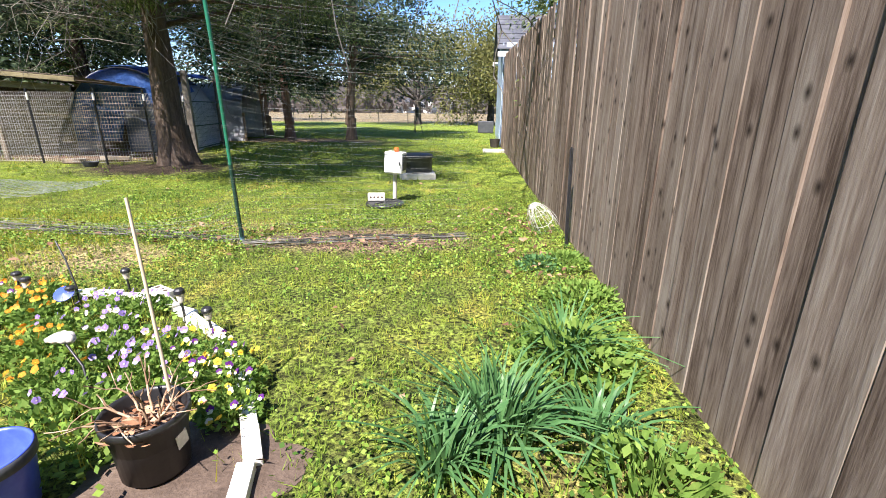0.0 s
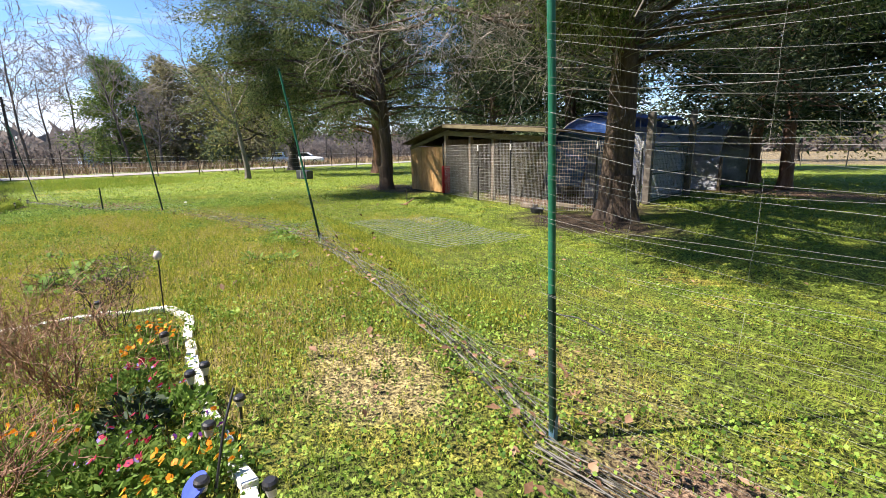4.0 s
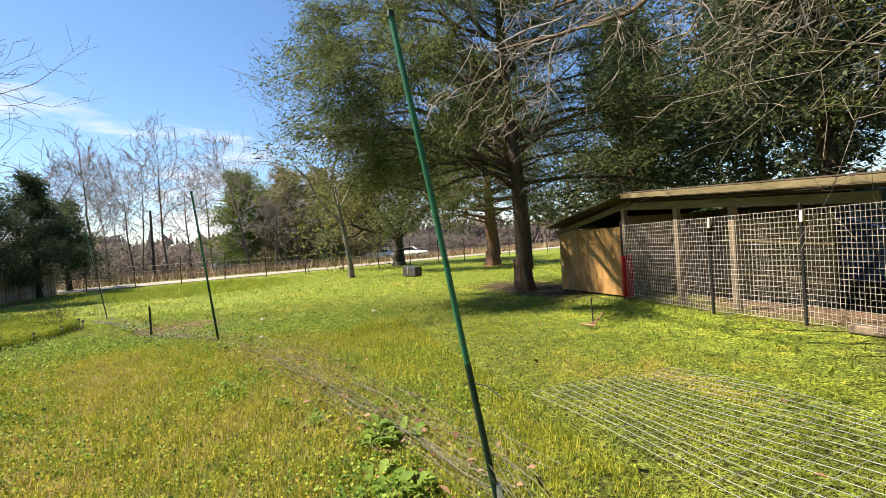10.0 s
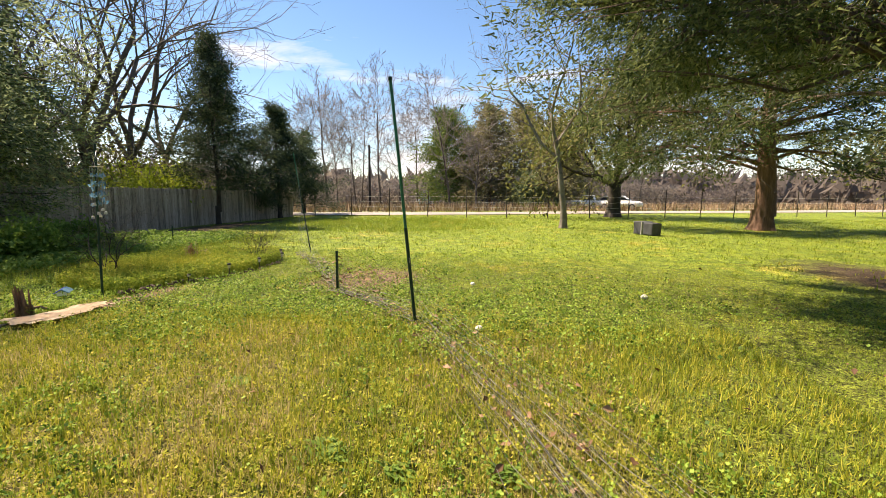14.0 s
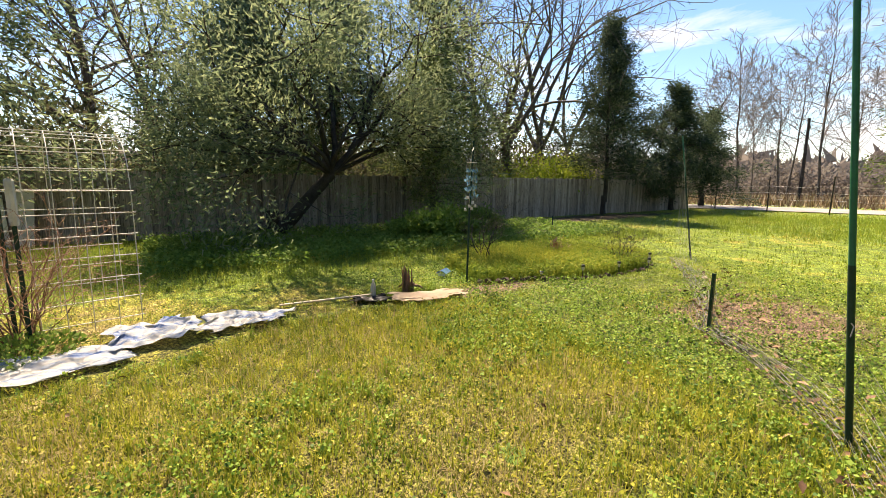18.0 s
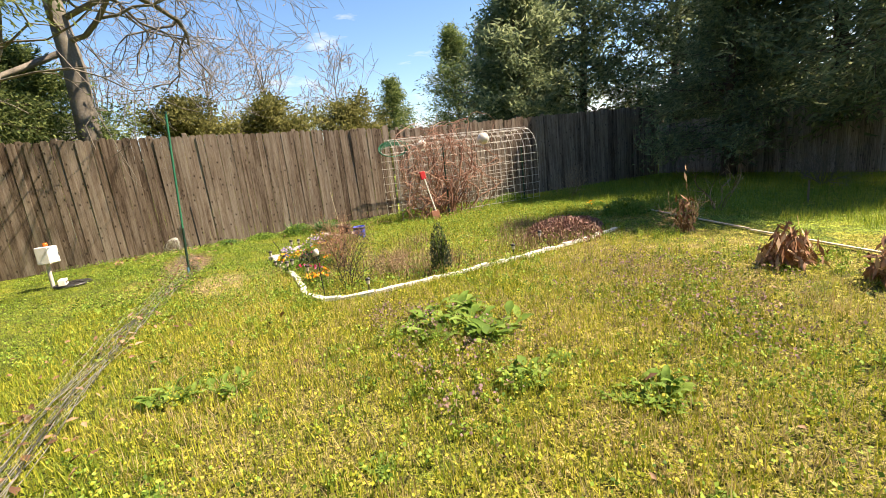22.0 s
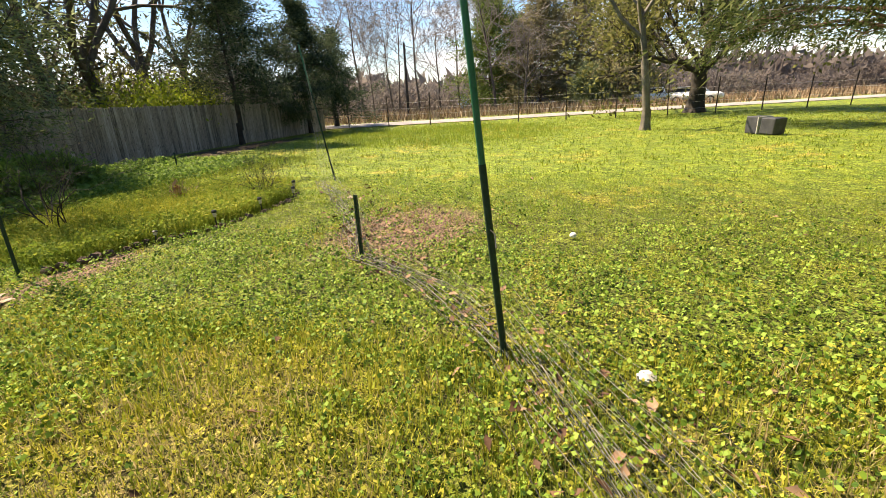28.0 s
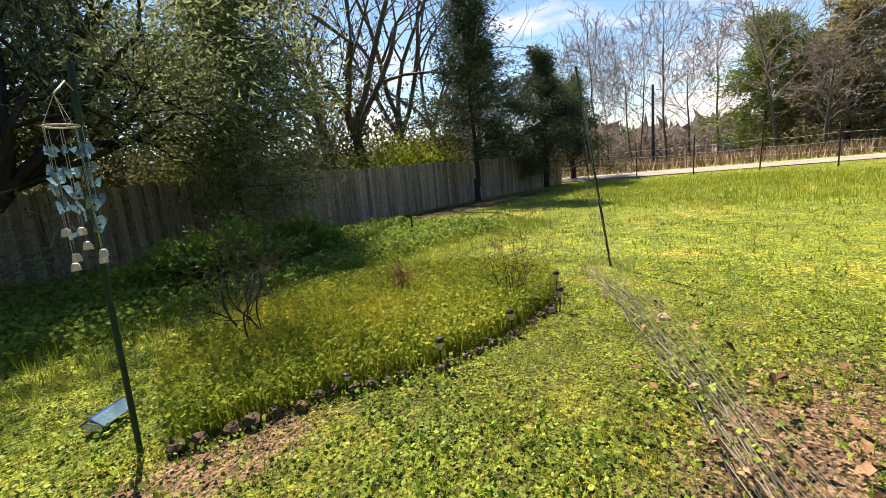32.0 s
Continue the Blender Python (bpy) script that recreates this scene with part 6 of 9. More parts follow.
net_pole(-2.19, 4.82, (-2.14, 4.62, 2.66), "bright green coated pole leaning beside the bare earth", foot=M_SEAGLASS)
net_pole(-7.98, 5.12, (-8.06, 4.72, 2.68), "bright green coated pole with a dark lower half", foot=M_WHITE)
net_pole(-14.33, 2.63, (-14.27, 2.38, 2.64), "green coated pole with a dark lower half", sleeve=1.05, tie=0.75)
net_pole(-20.05, -1.14, (-19.85, -1.42, 2.45), "thin dark green leaning pole", r=0.014, sleeve=1.6)
steel_post("steel_post", -15.79, 1.17, 0.62, "short black steel stake with torn net", (0, 0))
steel_post("steel_post", 1.12, 4.97, 0.98, "black steel post leaning on the plank fence", (-0.03, 0.02), mat=M_BLACK)
steel_post("steel_post", -21.4, -6.0, 0.5, "short dark steel stake in the grass")
steel_post("steel_post", -6.0, -5.3, 0.38, "short pale stake in the shaded grass", mat=M_WOOD_OLD)


def netting():
    """Knotted plastic netting that hangs from the poles and sags to the grass between them."""
    rng = np.random.default_rng(5)
    # start, end, how far the cloth drapes northwards, how much of its height it loses, strands
    spans = [((0.1, 5.15, 2.3), (-2.15, 4.66, 2.5), 0.05, 0.05, 56), ((-2.19, 4.8, 0.55), (-7.98, 5.1, 0.6), 0.3, 0.93, 16), ((-7.98, 5.1, 0.6), (-14.33, 2.62, 0.6), 0.75, 0.93, 16), ((-14.33, 2.62, 0.5), (-15.79, 1.17, 0.5), 0.3, 0.8, 14), ((-15.79, 1.17, 0.5), (-19.87, -1.38, 2.3), 0.3, 0.93, 24)]
    for a, b, drape, sag, lines in spans:
        root = empty("garden_net", 0, 0, 0, 0, "sagging pale plastic garden netting between poles", "netting", "garden net")
        a, b = np.array(a), np.array(b)
        ln = np.linalg.norm((b - a)[:2])
        side = np.array([-(b - a)[1], (b - a)[0], 0]) / ln
        if side[1] < 0:
            side = -side
        segs, n = [], max(6, int(ln * 3))
        grid = []
        for i in range(lines):
            f = (i / (lines - 1)) ** 1.15
            row = []
            for k in range(n + 1):
                u = k / n
                bow = 4 * u * (1 - u)
                keep = 1 - sag * min(1.0, bow * 1.25) ** 0.55
                h = (a[2] * (1 - u) + b[2] * u) * f
                z = h * keep + 0.025 + 0.02 * math.sin(i * 1.7 + k)
                p = a * (1 - u) + b * u
                p = p + side * (drape * bow * (0.15 + f) + rng.normal(0, 0.012))
                row.append((p[0], p[1], max(0.012, z)))
            grid.append(row)
            segs += polyline_segs(row, 0.0009 if lines < 50 else 0.00062)
        for k in range(0, n + 1, 1):
            segs += polyline_segs([grid[i][k] for i in range(0, lines, 2)], 0.0004)
        tagged(np_object("mesh_cord", *tubes(segs, 3), M_NET, root), kind="stuff")
        # the gathered hem on the ground
        hem = []
        loose = drape > 0.5
        for i in range(22 if loose else 12):
            row = []
            off, ph = rng.normal(0.12, 0.2) if loose else rng.normal(0, 0.07), rng.uniform(0, 6)
            for k in range(n + 1):
                u = k / n
                p = a * (1 - u) + b * u + side * (0.16 * 4 * u * (1 - u) * min(1, drape * 2.5) + off + 0.035 * math.sin(k * 1.3 + ph))
                row.append((p[0], p[1], 0.02 + 0.03 * abs(math.sin(k * 0.9 + ph))))
            hem += polyline_segs(row, 0.0021 if loose else 0.0034)
        tagged(np_object("hem", *tubes(hem, 4), M_HEM, root), "gathered net hem lying on the grass")


netting()


def wire_sheet():
    """A sheet of welded wire lying on the lawn."""
    root = empty("wire_sheet", -7.95, 7.1, 0.0, 4, "flat sheet of welded wire lying on the lawn", "wire mesh")
    segs = []
    for k in range(17):
        y = -0.85 + 0.105 * k
        pts = [(x, y + 0.35 * (x / 1.5) * 0.3, 0.05 + 0.03 * math.sin(x * 2.2 + y * 3)) for x in np.linspace(-1.45, 1.75, 12)]
        segs += polyline_segs(pts, 0.0028)
    for k in range(22):
        x = -1.45 + 0.15 * k
        segs += polyline_segs([(x, y + 0.35 * (x / 1.5) * 0.3, 0.053 + 0.03 * math.sin(x * 2.2 + y * 3)) for y in np.linspace(-0.85, 0.83, 8)], 0.0022)
    tagged(np_object("mesh_wire", *tubes(segs, 4), M_DULLWIRE, root), kind="stuff")


wire_sheet()


# ---- trellises ----
def arch_trellis(name, x, y, turn, length, depth, height, hoops, rods, label, r=0.0048):
    """A stock panel bent into an arch whose axis runs along x."""
    root = empty(name, x, y, 0, turn, label, "trellis")
    rad = depth / 2
    side = height - rad

    def at(s):
        # s runs 0..1 along the hoop
        total = 2 * side + math.pi * rad
        d = s * total
        if d < side:
            return (-rad, d)
        if d < side + math.pi * rad:
            a = (d - side) / rad
            return (-rad * math.cos(a), side + rad * math.sin(a))
        return (rad, side - (d - side - math.pi * rad))

    for k in range(hoops):
        px = -length / 2 + length * k / (hoops - 1) + RNG.normal(0, 0.006)
        wire("hoop_wire", [(px + 0.01 * math.sin(6 * s + k), *at(s)) for s in np.linspace(0, 1, 22)], r, M_WIRE, root, 5)
    for k in range(rods):
        s = 0.02 + 0.96 * k / (rods - 1)
        a = at(s)
        wire("cross_wire", [(-length / 2 - 0.02, *a), (0.0, a[0] + RNG.normal(0, 0.006), a[1] + RNG.normal(0, 0.006)), (length / 2 + 0.02, *a)], r, M_WIRE, root, 5)
    return root


arch_trellis("arch_trellis", -10.15, -2.72, 10, 1.42, 1.0, 1.99, 8, 21, "bent wire stock-panel arch used as a trellis")
arch_trellis("arch_trellis", 0.30, -1.66, 90, 4.0, 1.3, 2.02, 21, 24, "long bent wire stock-panel arch against the plank fence")
steel_post("trellis_post", -10.10, -1.93, 1.48, "dark steel post with a pale tip holding the arch", (0.0, 0.0), mat=M_DARKPOLE)
part("post_sleeve", lathe([(0.03, 1.12), (0.034, 1.14), (0.034, 1.5), (0.028, 1.52), (0, 1.52)], 8, (-10.10, -1.93, 0)), M_CONCRETE, None)
tagged(bpy.data.objects["post_sleeve"], "pale grey sleeve on the tip of the trellis post", "sleeve")
steel_post("trellis_post", -9.98, -2.1, 1.25, "dark steel post holding the arch")
steel_post("trellis_post", -0.45, -0.85, 1.75, "dark steel post in front of the long arch")
steel_post("trellis_post", -0.30, -3.2, 1.52, "dark steel post in front of the long arch")


def vine(name, x, y, seed, label, n, height, width, r=0.006, mat=None, category="vine", depth=2, up=0.25, turn=0.0, sx=1.0, sy=1.0):
    """A tangle of bare stems that rise from one foot."""
    rng = np.random.default_rng(seed)
    root = empty(name, x, y, 0, turn, label, category)
    segs, tips = [], []
    for k in range(n):
        a = rng.uniform(0, 6.28)
        grow(rng, (0.06 * math.cos(a) * sx, 0.06 * math.sin(a) * sy, 0), (math.cos(a) * width / height * rng.uniform(0.1, 0.9), math.sin(a) * width / height * rng.uniform(0.1, 0.9), 1), height * rng.uniform(0.5, 0.75), r * rng.uniform(0.7, 1.3), depth, segs, tips, 0.7, 2, 0.55, up * 0.2, 0.25, 5, 0.0016)
    s = np.array(segs)
    s[:, [0, 3]] *= sx
    s[:, [1, 4]] *= sy
    s[:, [2, 5]] = np.maximum(s[:, [2, 5]], 0.0)
    tagged(np_object("stem_mass", *tubes(s, 3), mat or M_VINE, root), kind="stuff")
    return root, np.array(tips) * np.array([sx, sy, 1, 1, 1, 1])


vine("grape_vine", -10.05, -2.0, 101, "bare reddish vine stems climbing the arch", 24, 1.3, 0.5, 0.008, M_VINE, depth=2)
def vine_tangle():
    """Old canes that climb the long arch and sprawl over it in loops."""
    rng = np.random.default_rng(102)
    for y0, n, lab in ((-0.05, 20, "tangled bare reddish vine over the long arch"), (-0.75, 42, "dense tangle of bare reddish canes over the long arch"), (-1.45, 16, "tangled bare vine on the long arch")):
        root = empty("grape_vine", -0.2, y0, 0, 0, lab, "vine")
        for k in range(n):
            p = np.array([rng.normal(-0.1, 0.08), rng.normal(0, 0.2), 0.0])
            d = unit(np.array([rng.normal(-0.1, 0.15), rng.normal(0, 0.6), 1.0]))
            r, reach = rng.uniform(0.009, 0.019), rng.integers(14, 32)
            pts = [p]
            for s in range(reach):
                pull = np.array([0.3 * (-0.25 - p[0]) if p[2] < 1.75 else 0.05, 0.0, 0.16 if p[2] < 1.6 else -0.36 * (p[2] - 1.6)])
                d = unit(d + rng.normal(0, 0.5, 3) * np.array([0.4, 1.2, 0.8]) + pull)
                q = p + d * 0.15
                q[2] = max(q[2], 0.02)
                if q[1] + y0 > 0.3 or abs(q[1]) > 0.9:
                    d[1] = -abs(d[1]) if q[1] > 0 else abs(d[1])
                    q[1] = min(q[1], 0.32 - y0)
                q[0] = max(q[0], -0.35)
                pts.append(q)
                p = q
            wire("cane", pts, r, M_CANE, root, 5, r * 0.35)


vine_tangle()


def dry_bush(name, x, y, seed, w, h, label, n=260, lean=0.0):
    """A clump of curled brown leaves on short stems."""
    rng = np.random.default_rng(seed)
    root, tips = vine(name, x, y, seed, label, 16, h, w, 0.006, M_STRAWSTEM, "dead plant", 1)
    c = np.stack([rng.normal(0, w * 0.24, n), rng.normal(0, w * 0.24, n), np.abs(rng.normal(0, h * 0.36, n)) + 0.02], 1)
    c[:, 0] *= 1 - 0.5 * np.clip(c[:, 2:3] / h, 0, 1)[:, 0]
    d = unit(np.stack([c[:, 0], c[:, 1], rng.uniform(-0.9, 0.2, n)], 1))
    tagged(np_object("dead_foliage", *leaves(c, d, 0.13, 0.034, rng, 0.5), M_LEAF, root), kind="stuff")


dry_bush("dead_bush", -7.82, -1.52, 111, 0.48, 0.35, "rounded clump of curled dead brown leaves", 700)
dry_bush("dead_bush", -8.72, -1.52, 112, 0.42, 0.38, "pointed clump of curled dead brown leaves", 520)
dry_bush("dead_bush", -6.05, -2.2, 113, 0.28, 0.72, "upright withered plant with hanging brown leaves", 120)
dry_bush("dead_bush", -17.93, -2.8, 114, 0.18, 0.46, "small pointed withered brown plant", 90)
vine("bare_sapling", -5.3, -4.0, 115, "bare pale sticks standing in the shaded grass", 5, 1.15, 0.5, 0.012, M_STRAWSTEM, "sapling", 1)
vine("bare_shrub", -16.25, -3.0, 116, "bare thin-stemmed shrub beside the wild bed", 6, 1.25, 0.9, 0.011, M_BARK_DARK, "shrub", 3)
vine("bare_shrub", -18.25, -1.5, 117, "small bare twiggy shrub in the wild bed", 12, 0.85, 0.5, 0.005, M_BARK_DARK, "shrub", 2)
vine("bare_shrub", -0.72, -4.5, 118, "dead stalks with pale seed heads by the fence", 14, 0.85, 0.7, 0.005, M_STRAWSTEM, "dead stalks", 2)
vine("brush_pile", -5.0, -7.7, 119, "heap of tangled cut brush in the shade", 26, 0.95, 1.9, 0.009, M_BARK_GREY, "brush pile", 2)
vine("bare_shrub", -9.45, -3.0, 120, "thin reddish stems beside the arch", 7, 0.85, 0.35, 0.004, None, "shrub", 2)
vine("bare_shrub", -4.05, 2.5, 121, "bare brown twiggy shrub in the flower bed", 26, 0.85, 0.75, 0.004, M_VINE, "shrub", 2)
vine("bare_shrub", -5.1, 2.65, 122, "dark twiggy shrub with a long bare shoot", 12, 0.7, 0.6, 0.005, M_BARK_DARK, "shrub", 2)
vine("bare_shrub", -4.9, 2.05, 123, "low pale brown twiggy shrub in the flower bed", 24, 0.4, 0.6, 0.003, M_STRAWSTEM, "shrub", 2)
vine("bare_shrub", -3.0, 2.45, 124, "dark reddish twiggy plant in the flower bed", 22, 0.5, 0.6, 0.004, M_VINE, "shrub", 2)


def heather(x, y, w, h, seed):
    rng = np.random.default_rng(seed)
    root, tips = vine("heather", x, y, seed, "low mound of purplish brown heather", 24, h, w, 0.003, M_VINE, "heather", 2)
    n = 2600
    a, r = rng.uniform(0, 6.28, n), np.sqrt(rng.uniform(0, 1, n))
    c = np.stack([w / 2 * r * np.cos(a), w / 2 * r * np.sin(a), h * np.sqrt(np.clip(1 - r ** 2, 0, 1)) * rng.uniform(0.5, 1, n)], 1)
    np_object("foliage", *leaves(c, np.tile([0, 0, 1.0], (n, 1)), 0.05, 0.018, rng), M_HEATHER, root)


M_HEATHER = material("heather_sprig", [(0.17, 0.085, 0.075), (0.30, 0.17, 0.14), (0.44, 0.29, 0.21)], 4, 30, 0.8, 0, per="island", spread=0.5)
heather(-4.85, -0.9, 1.25, 0.34, 131)
heather(-4.75, -1.4, 0.7, 0.26, 132)


def leafy(name, x, y, w, h, seed, mat, label, n=700, leaf=0.05, category="plant", upright=0.6, ratio=0.45):
    """A bushy plant: short stems and many leaves over a dome."""
    rng = np.random.default_rng(seed)
    root = empty(name, x, y, 0, 0, label, category)
    segs = []
    for k in range(14):
        a, r = rng.uniform(0, 6.28), w / 2 * math.sqrt(rng.uniform(0, 0.8))
        segs += polyline_segs([(0.2 * r * math.cos(a), 0.2 * r * math.sin(a), 0), (0.7 * r * math.cos(a), 0.7 * r * math.sin(a), h * 0.5), (r * math.cos(a), r * math.sin(a), h * 0.9)], 0.004, 0.002)
    tagged(np_object("stem_mass", *tubes(segs, 4), M_BROADLEAF, root), kind="stuff")
    a, r = rng.uniform(0, 6.28, n), np.sqrt(rng.uniform(0, 1, n))
    c = np.stack([w / 2 * r * np.cos(a), w / 2 * r * np.sin(a), h * (1 - 0.55 * r ** 2) * rng.uniform(0.25, 1, n)], 1)
    d = unit(np.stack([np.cos(a) * r, np.sin(a) * r, np.full(n, upright)], 1))
    np_object("foliage", *leaves(c, d, leaf, leaf * ratio, rng), mat, root)
    return root


M_ROSEMARY = material("rosemary_leaf", [(0.018, 0.035, 0.018), (0.035, 0.06, 0.03), (0.07, 0.10, 0.05)], 4, 30, 0.6, 0, per="island", spread=0.4)
leafy("rosemary", -5.45, 1.5, 0.27, 0.70, 141, M_ROSEMARY, "dark upright rosemary bush in the flower bed", 1500, 0.05, "herb", 1.2, 0.2)
leafy("leafy_plant", -4.25, -2.85, 0.85, 0.34, 142, M_BROADLEAF, "fresh green leafy plant at the end of the bed", 900, 0.07)
leafy("leafy_plant", 0.4, -0.1, 0.6, 0.3, 145, M_BROADLEAF, "fresh green weeds below the long arch", 600, 0.06)
leafy("leafy_plant", -0.1, -2.9, 0.9, 0.3, 146, M_BROADLEAF, "fresh green weeds below the long arch", 700, 0.06)
leafy("leafy_plant", -10.1, -1.75, 0.8, 0.2, 147, M_BROADLEAF, "green weeds round the foot of the trellis post", 500, 0.06)
leafy("leafy_plant", -3.45, 3.15, 0.4, 0.16, 148, M_BROADLEAF, "fresh green leaves between the flowers", 350, 0.05)
leafy("leafy_plant", -2.95, 2.85, 0.55, 0.2, 149, M_BROADLEAF, "grey-green leaves between the flowers", 450, 0.05)
leafy("leafy_plant", -1.55, 2.05, 0.75, 0.14, 150, M_BROADLEAF, "low bright green weeds beside the pots", 800, 0.045)
leafy("leafy_plant", 0.95, 3.6, 0.6, 0.14, 151, M_BROADLEAF, "bright green weeds at the foot of the fence", 600, 0.05)
leafy("leafy_plant", 0.98, 4.4, 0.5, 0.12, 152, M_BROADLEAF, "bright green weeds at the foot of the fence", 500, 0.05)
leafy("leafy_plant", 0.75, 4.3, 0.4, 0.12, 153, M_DAFF, "dark green weeds at the foot of the fence", 400, 0.045)
leafy("leafy_plant", 0.72, 2.75, 0.7, 0.26, 155, M_BROADLEAF, "fresh green weeds at the foot of the tall fence", 700, 0.06)
leafy("leafy_plant", 0.8, 1.9, 0.5, 0.22, 156, M_BROADLEAF, "fresh green weeds at the foot of the tall fence", 450, 0.06)
leafy("dark_plant", -3.35, 2.95, 0.35, 0.26, 154, M_ROSEMARY, "dark-leaved plant between the flowers", 500, 0.05)


# ---- broad-leaved weeds on the lawn ----
def rosette_mesh(seed, n=30, size=0.2):
    rng = np.random.default_rng(seed)
    v, f = [], []
    for k in range(n):
        a = k * 2.4 + rng.uniform(-0.3, 0.3)
        ln, wd, up = size * rng.uniform(0.3, 0.75), size * rng.uniform(0.08, 0.16), rng.uniform(0.1, 1.0)
        d, s = np.array([math.cos(a), math.sin(a)]), np.array([-math.sin(a), math.cos(a)])
        at = len(v)
        for i, (u, w) in enumerate(((0.05, 0.15), (0.3, 0.75), (0.55, 1.0), (0.8, 0.7), (1.0, 0.08))):
            z = ln * up * math.sin(min(1.9, u * 1.9)) * 0.62 + 0.01
            c = d * ln * u + np.array([math.sin(k * 5.1), math.cos(k * 3.7)]) * size * 0.8 * (0.4 + 0.6 * math.sin(k * 1.7) ** 2)
            wob = 1 + 0.4 * math.sin(k * 3 + i * 4)
            for side in (-1, 0, 1):
                p = c + s * side * wd * w * wob
                v.append((p[0], p[1], z - (0.0 if side else wd * w * 0.3)))
            if i:
                b = at + 3 * i
                for j in (0, 1):
                    f.append((b - 3 + j, b - 2 + j, b + 1 + j, b + j))
    return mesh_np("rosette", v, f)


def weeds():
    shapes = []
    for k in range(4):
        me = rosette_mesh(160 + k, 54)
        me.materials.append(M_BROADLEAF)
        shapes.append(me)
    rng = np.random.default_rng(165)
    spots = [(-7.05, 2.35, 1.3), (-7.2, 2.0, 1.4), (-6.9, 1.85, 1.2), (-7.4, 1.9, 1.1), (-7.12, 4.3, 1.1), (-6.95, 4.1, 0.9), (-7.25, 3.3, 0.9), (-7.0, 3.1, 0.8), (-8.95, 1.6, 1.0), (-8.8, 1.75, 0.8), (-8.47, 4.6, 1.0), (-8.3, 4.3, 0.8), (-8.18, 1.75, 0.8), (-10.28, 1.02, 1.0), (-10.1, 1.15, 0.8), (-11.8, 2.6, 0.9), (-11.25, 3.3, 1.1), (-11.05, 3.2, 1.0), (-11.75, 3.6, 0.8), (-9.08, 4.68, 1.1), (-9.3, 4.75, 0.8), (-11.7, 3.05, 0.7), (-12.6, 1.6, 0.6), (-9.6, 2.0, 0.6), (-10.9, 1.9, 0.6), (-6.2, 4.6, 0.7), (-7.7, 3.8, 0.8), (-9.8, 4.2, 0.8), (-10.4, 3.9, 0.9), (-8.6, 3.2, 0.7)]
    large = []
    for k in range(3):
        me = rosette_mesh(180 + k, 44, 0.34)
        me.materials.append(M_BROADLEAF)
        large.append(me)
    for k, (x, y, turn) in enumerate(((-7.1, 2.25, 20), (-7.45, 1.95, 140), (-6.85, 1.95, 260), (-8.4, 4.55, 70), (-9.2, 4.7, 200), (-8.31, 4.7, 50), (-7.05, 4.43, 120), (-7.24, 3.97, 190), (-8.87, 1.51, 260), (-8.29, 2.1, 330))):
        ob = new("weed_clump", large[k % 3])
        ob.matrix_world = pose(x, y, 0, 0, 0, turn) @ Matrix.Diagonal((1, 1, 1.1, 1) if k < 3 else (0.7, 0.7, 0.7, 1) if k < 5 else (0.55, 0.55, 0.75, 1))
        tagged(ob, "large-leaved bright green weed clump standing in the lawn", "weed", "lawn weeds", "stuff")
    for x, y, s in spots:
        ob = new("weed_rosette", shapes[int(rng.integers(0, 4))])
        ob.matrix_world = pose(x, y, 0, rng.normal(0, 6), rng.normal(0, 6), rng.uniform(0, 360)) @ Matrix.Diagonal((0.72 * s, 0.72 * s, (0.62 if s > 1.05 else 0.42) * s, 1))
        tagged(ob, "broad-leaved green weed growing flat in the lawn", "weed", "lawn weeds", "stuff")


weeds()


def strap_clump(x, y, w, h, n, seed, label):
    """Arching strap leaves, as of daffodils."""
    rng = np.random.default_rng(seed)
    root = empty("daffodil_clump", x, y, 0, 0, label, "plant", "daffodil clumps")
    v, f = [], []
    for k in range(n):
        a, r = rng.uniform(0, 6.28), w * 0.5 * math.sqrt(rng.uniform(0, 1))
        b = np.array([0.6 * r * math.cos(a), 0.6 * r * math.sin(a)])
        d = np.array([math.cos(a), math.sin(a)]) + rng.normal(0, 0.5, 2)
        s = unit(np.array([-d[1], d[0]])) * rng.uniform(0.006, 0.010)
        ln, arch = h * rng.uniform(0.6, 1.3), rng.uniform(0.2, 1.25)
        at = len(v)
        for i in range(6):
            u = i / 5
            p = b + d * ln * arch * u ** 1.8 * 0.8
            z = ln * (u - 0.5 * arch * u ** 2.6)
            w2 = (1 - 0.8 * u ** 3)
            v += [(*(p - s * w2), z), (*(p + s * w2), z + 0.002)]
            if i:
                q = at + 2 * i
                f.append((q - 2, q - 1, q + 1, q))
    # leaves lie in fans, each from one bulb group
    v, f = np.array(v), np.array(f).reshape(n, -1, 4)
    for k in range(5):
        mine = f[k::5]
        used = (np.arange(n)[k::5, None] * 12 + np.arange(12)).ravel()
        back = np.zeros(len(v), int)
        back[used] = np.arange(len(used))
        np_object("leaf_fan", v[used], back[mine.reshape(-1, 4)], M_DAFF, root)


strap_clump(0.28, 2.2, 0.5, 0.33, 200, 171, "dense clump of green strap leaves in the lawn")
strap_clump(0.05, 2.0, 0.36, 0.27, 100, 172, "clump of green strap leaves in the lawn")
strap_clump(0.68, 2.85, 0.38, 0.31, 110, 173, "clump of green strap leaves near the fence")
strap_clump(0.70, 2.2, 0.36, 0.25, 90, 174, "clump of green strap leaves near the fence")


# ---- flower bed ----
def brick_mesh():
    bm = box(0.19, 0.07, 0.05, (0, 0, -0.005), 0.006, jitter=0.0015)
    me = bpy.data.meshes.new("brick")
    bm.to_mesh(me)
    bm.free()
    me.materials.append(M_WHITEBRICK)
    return me


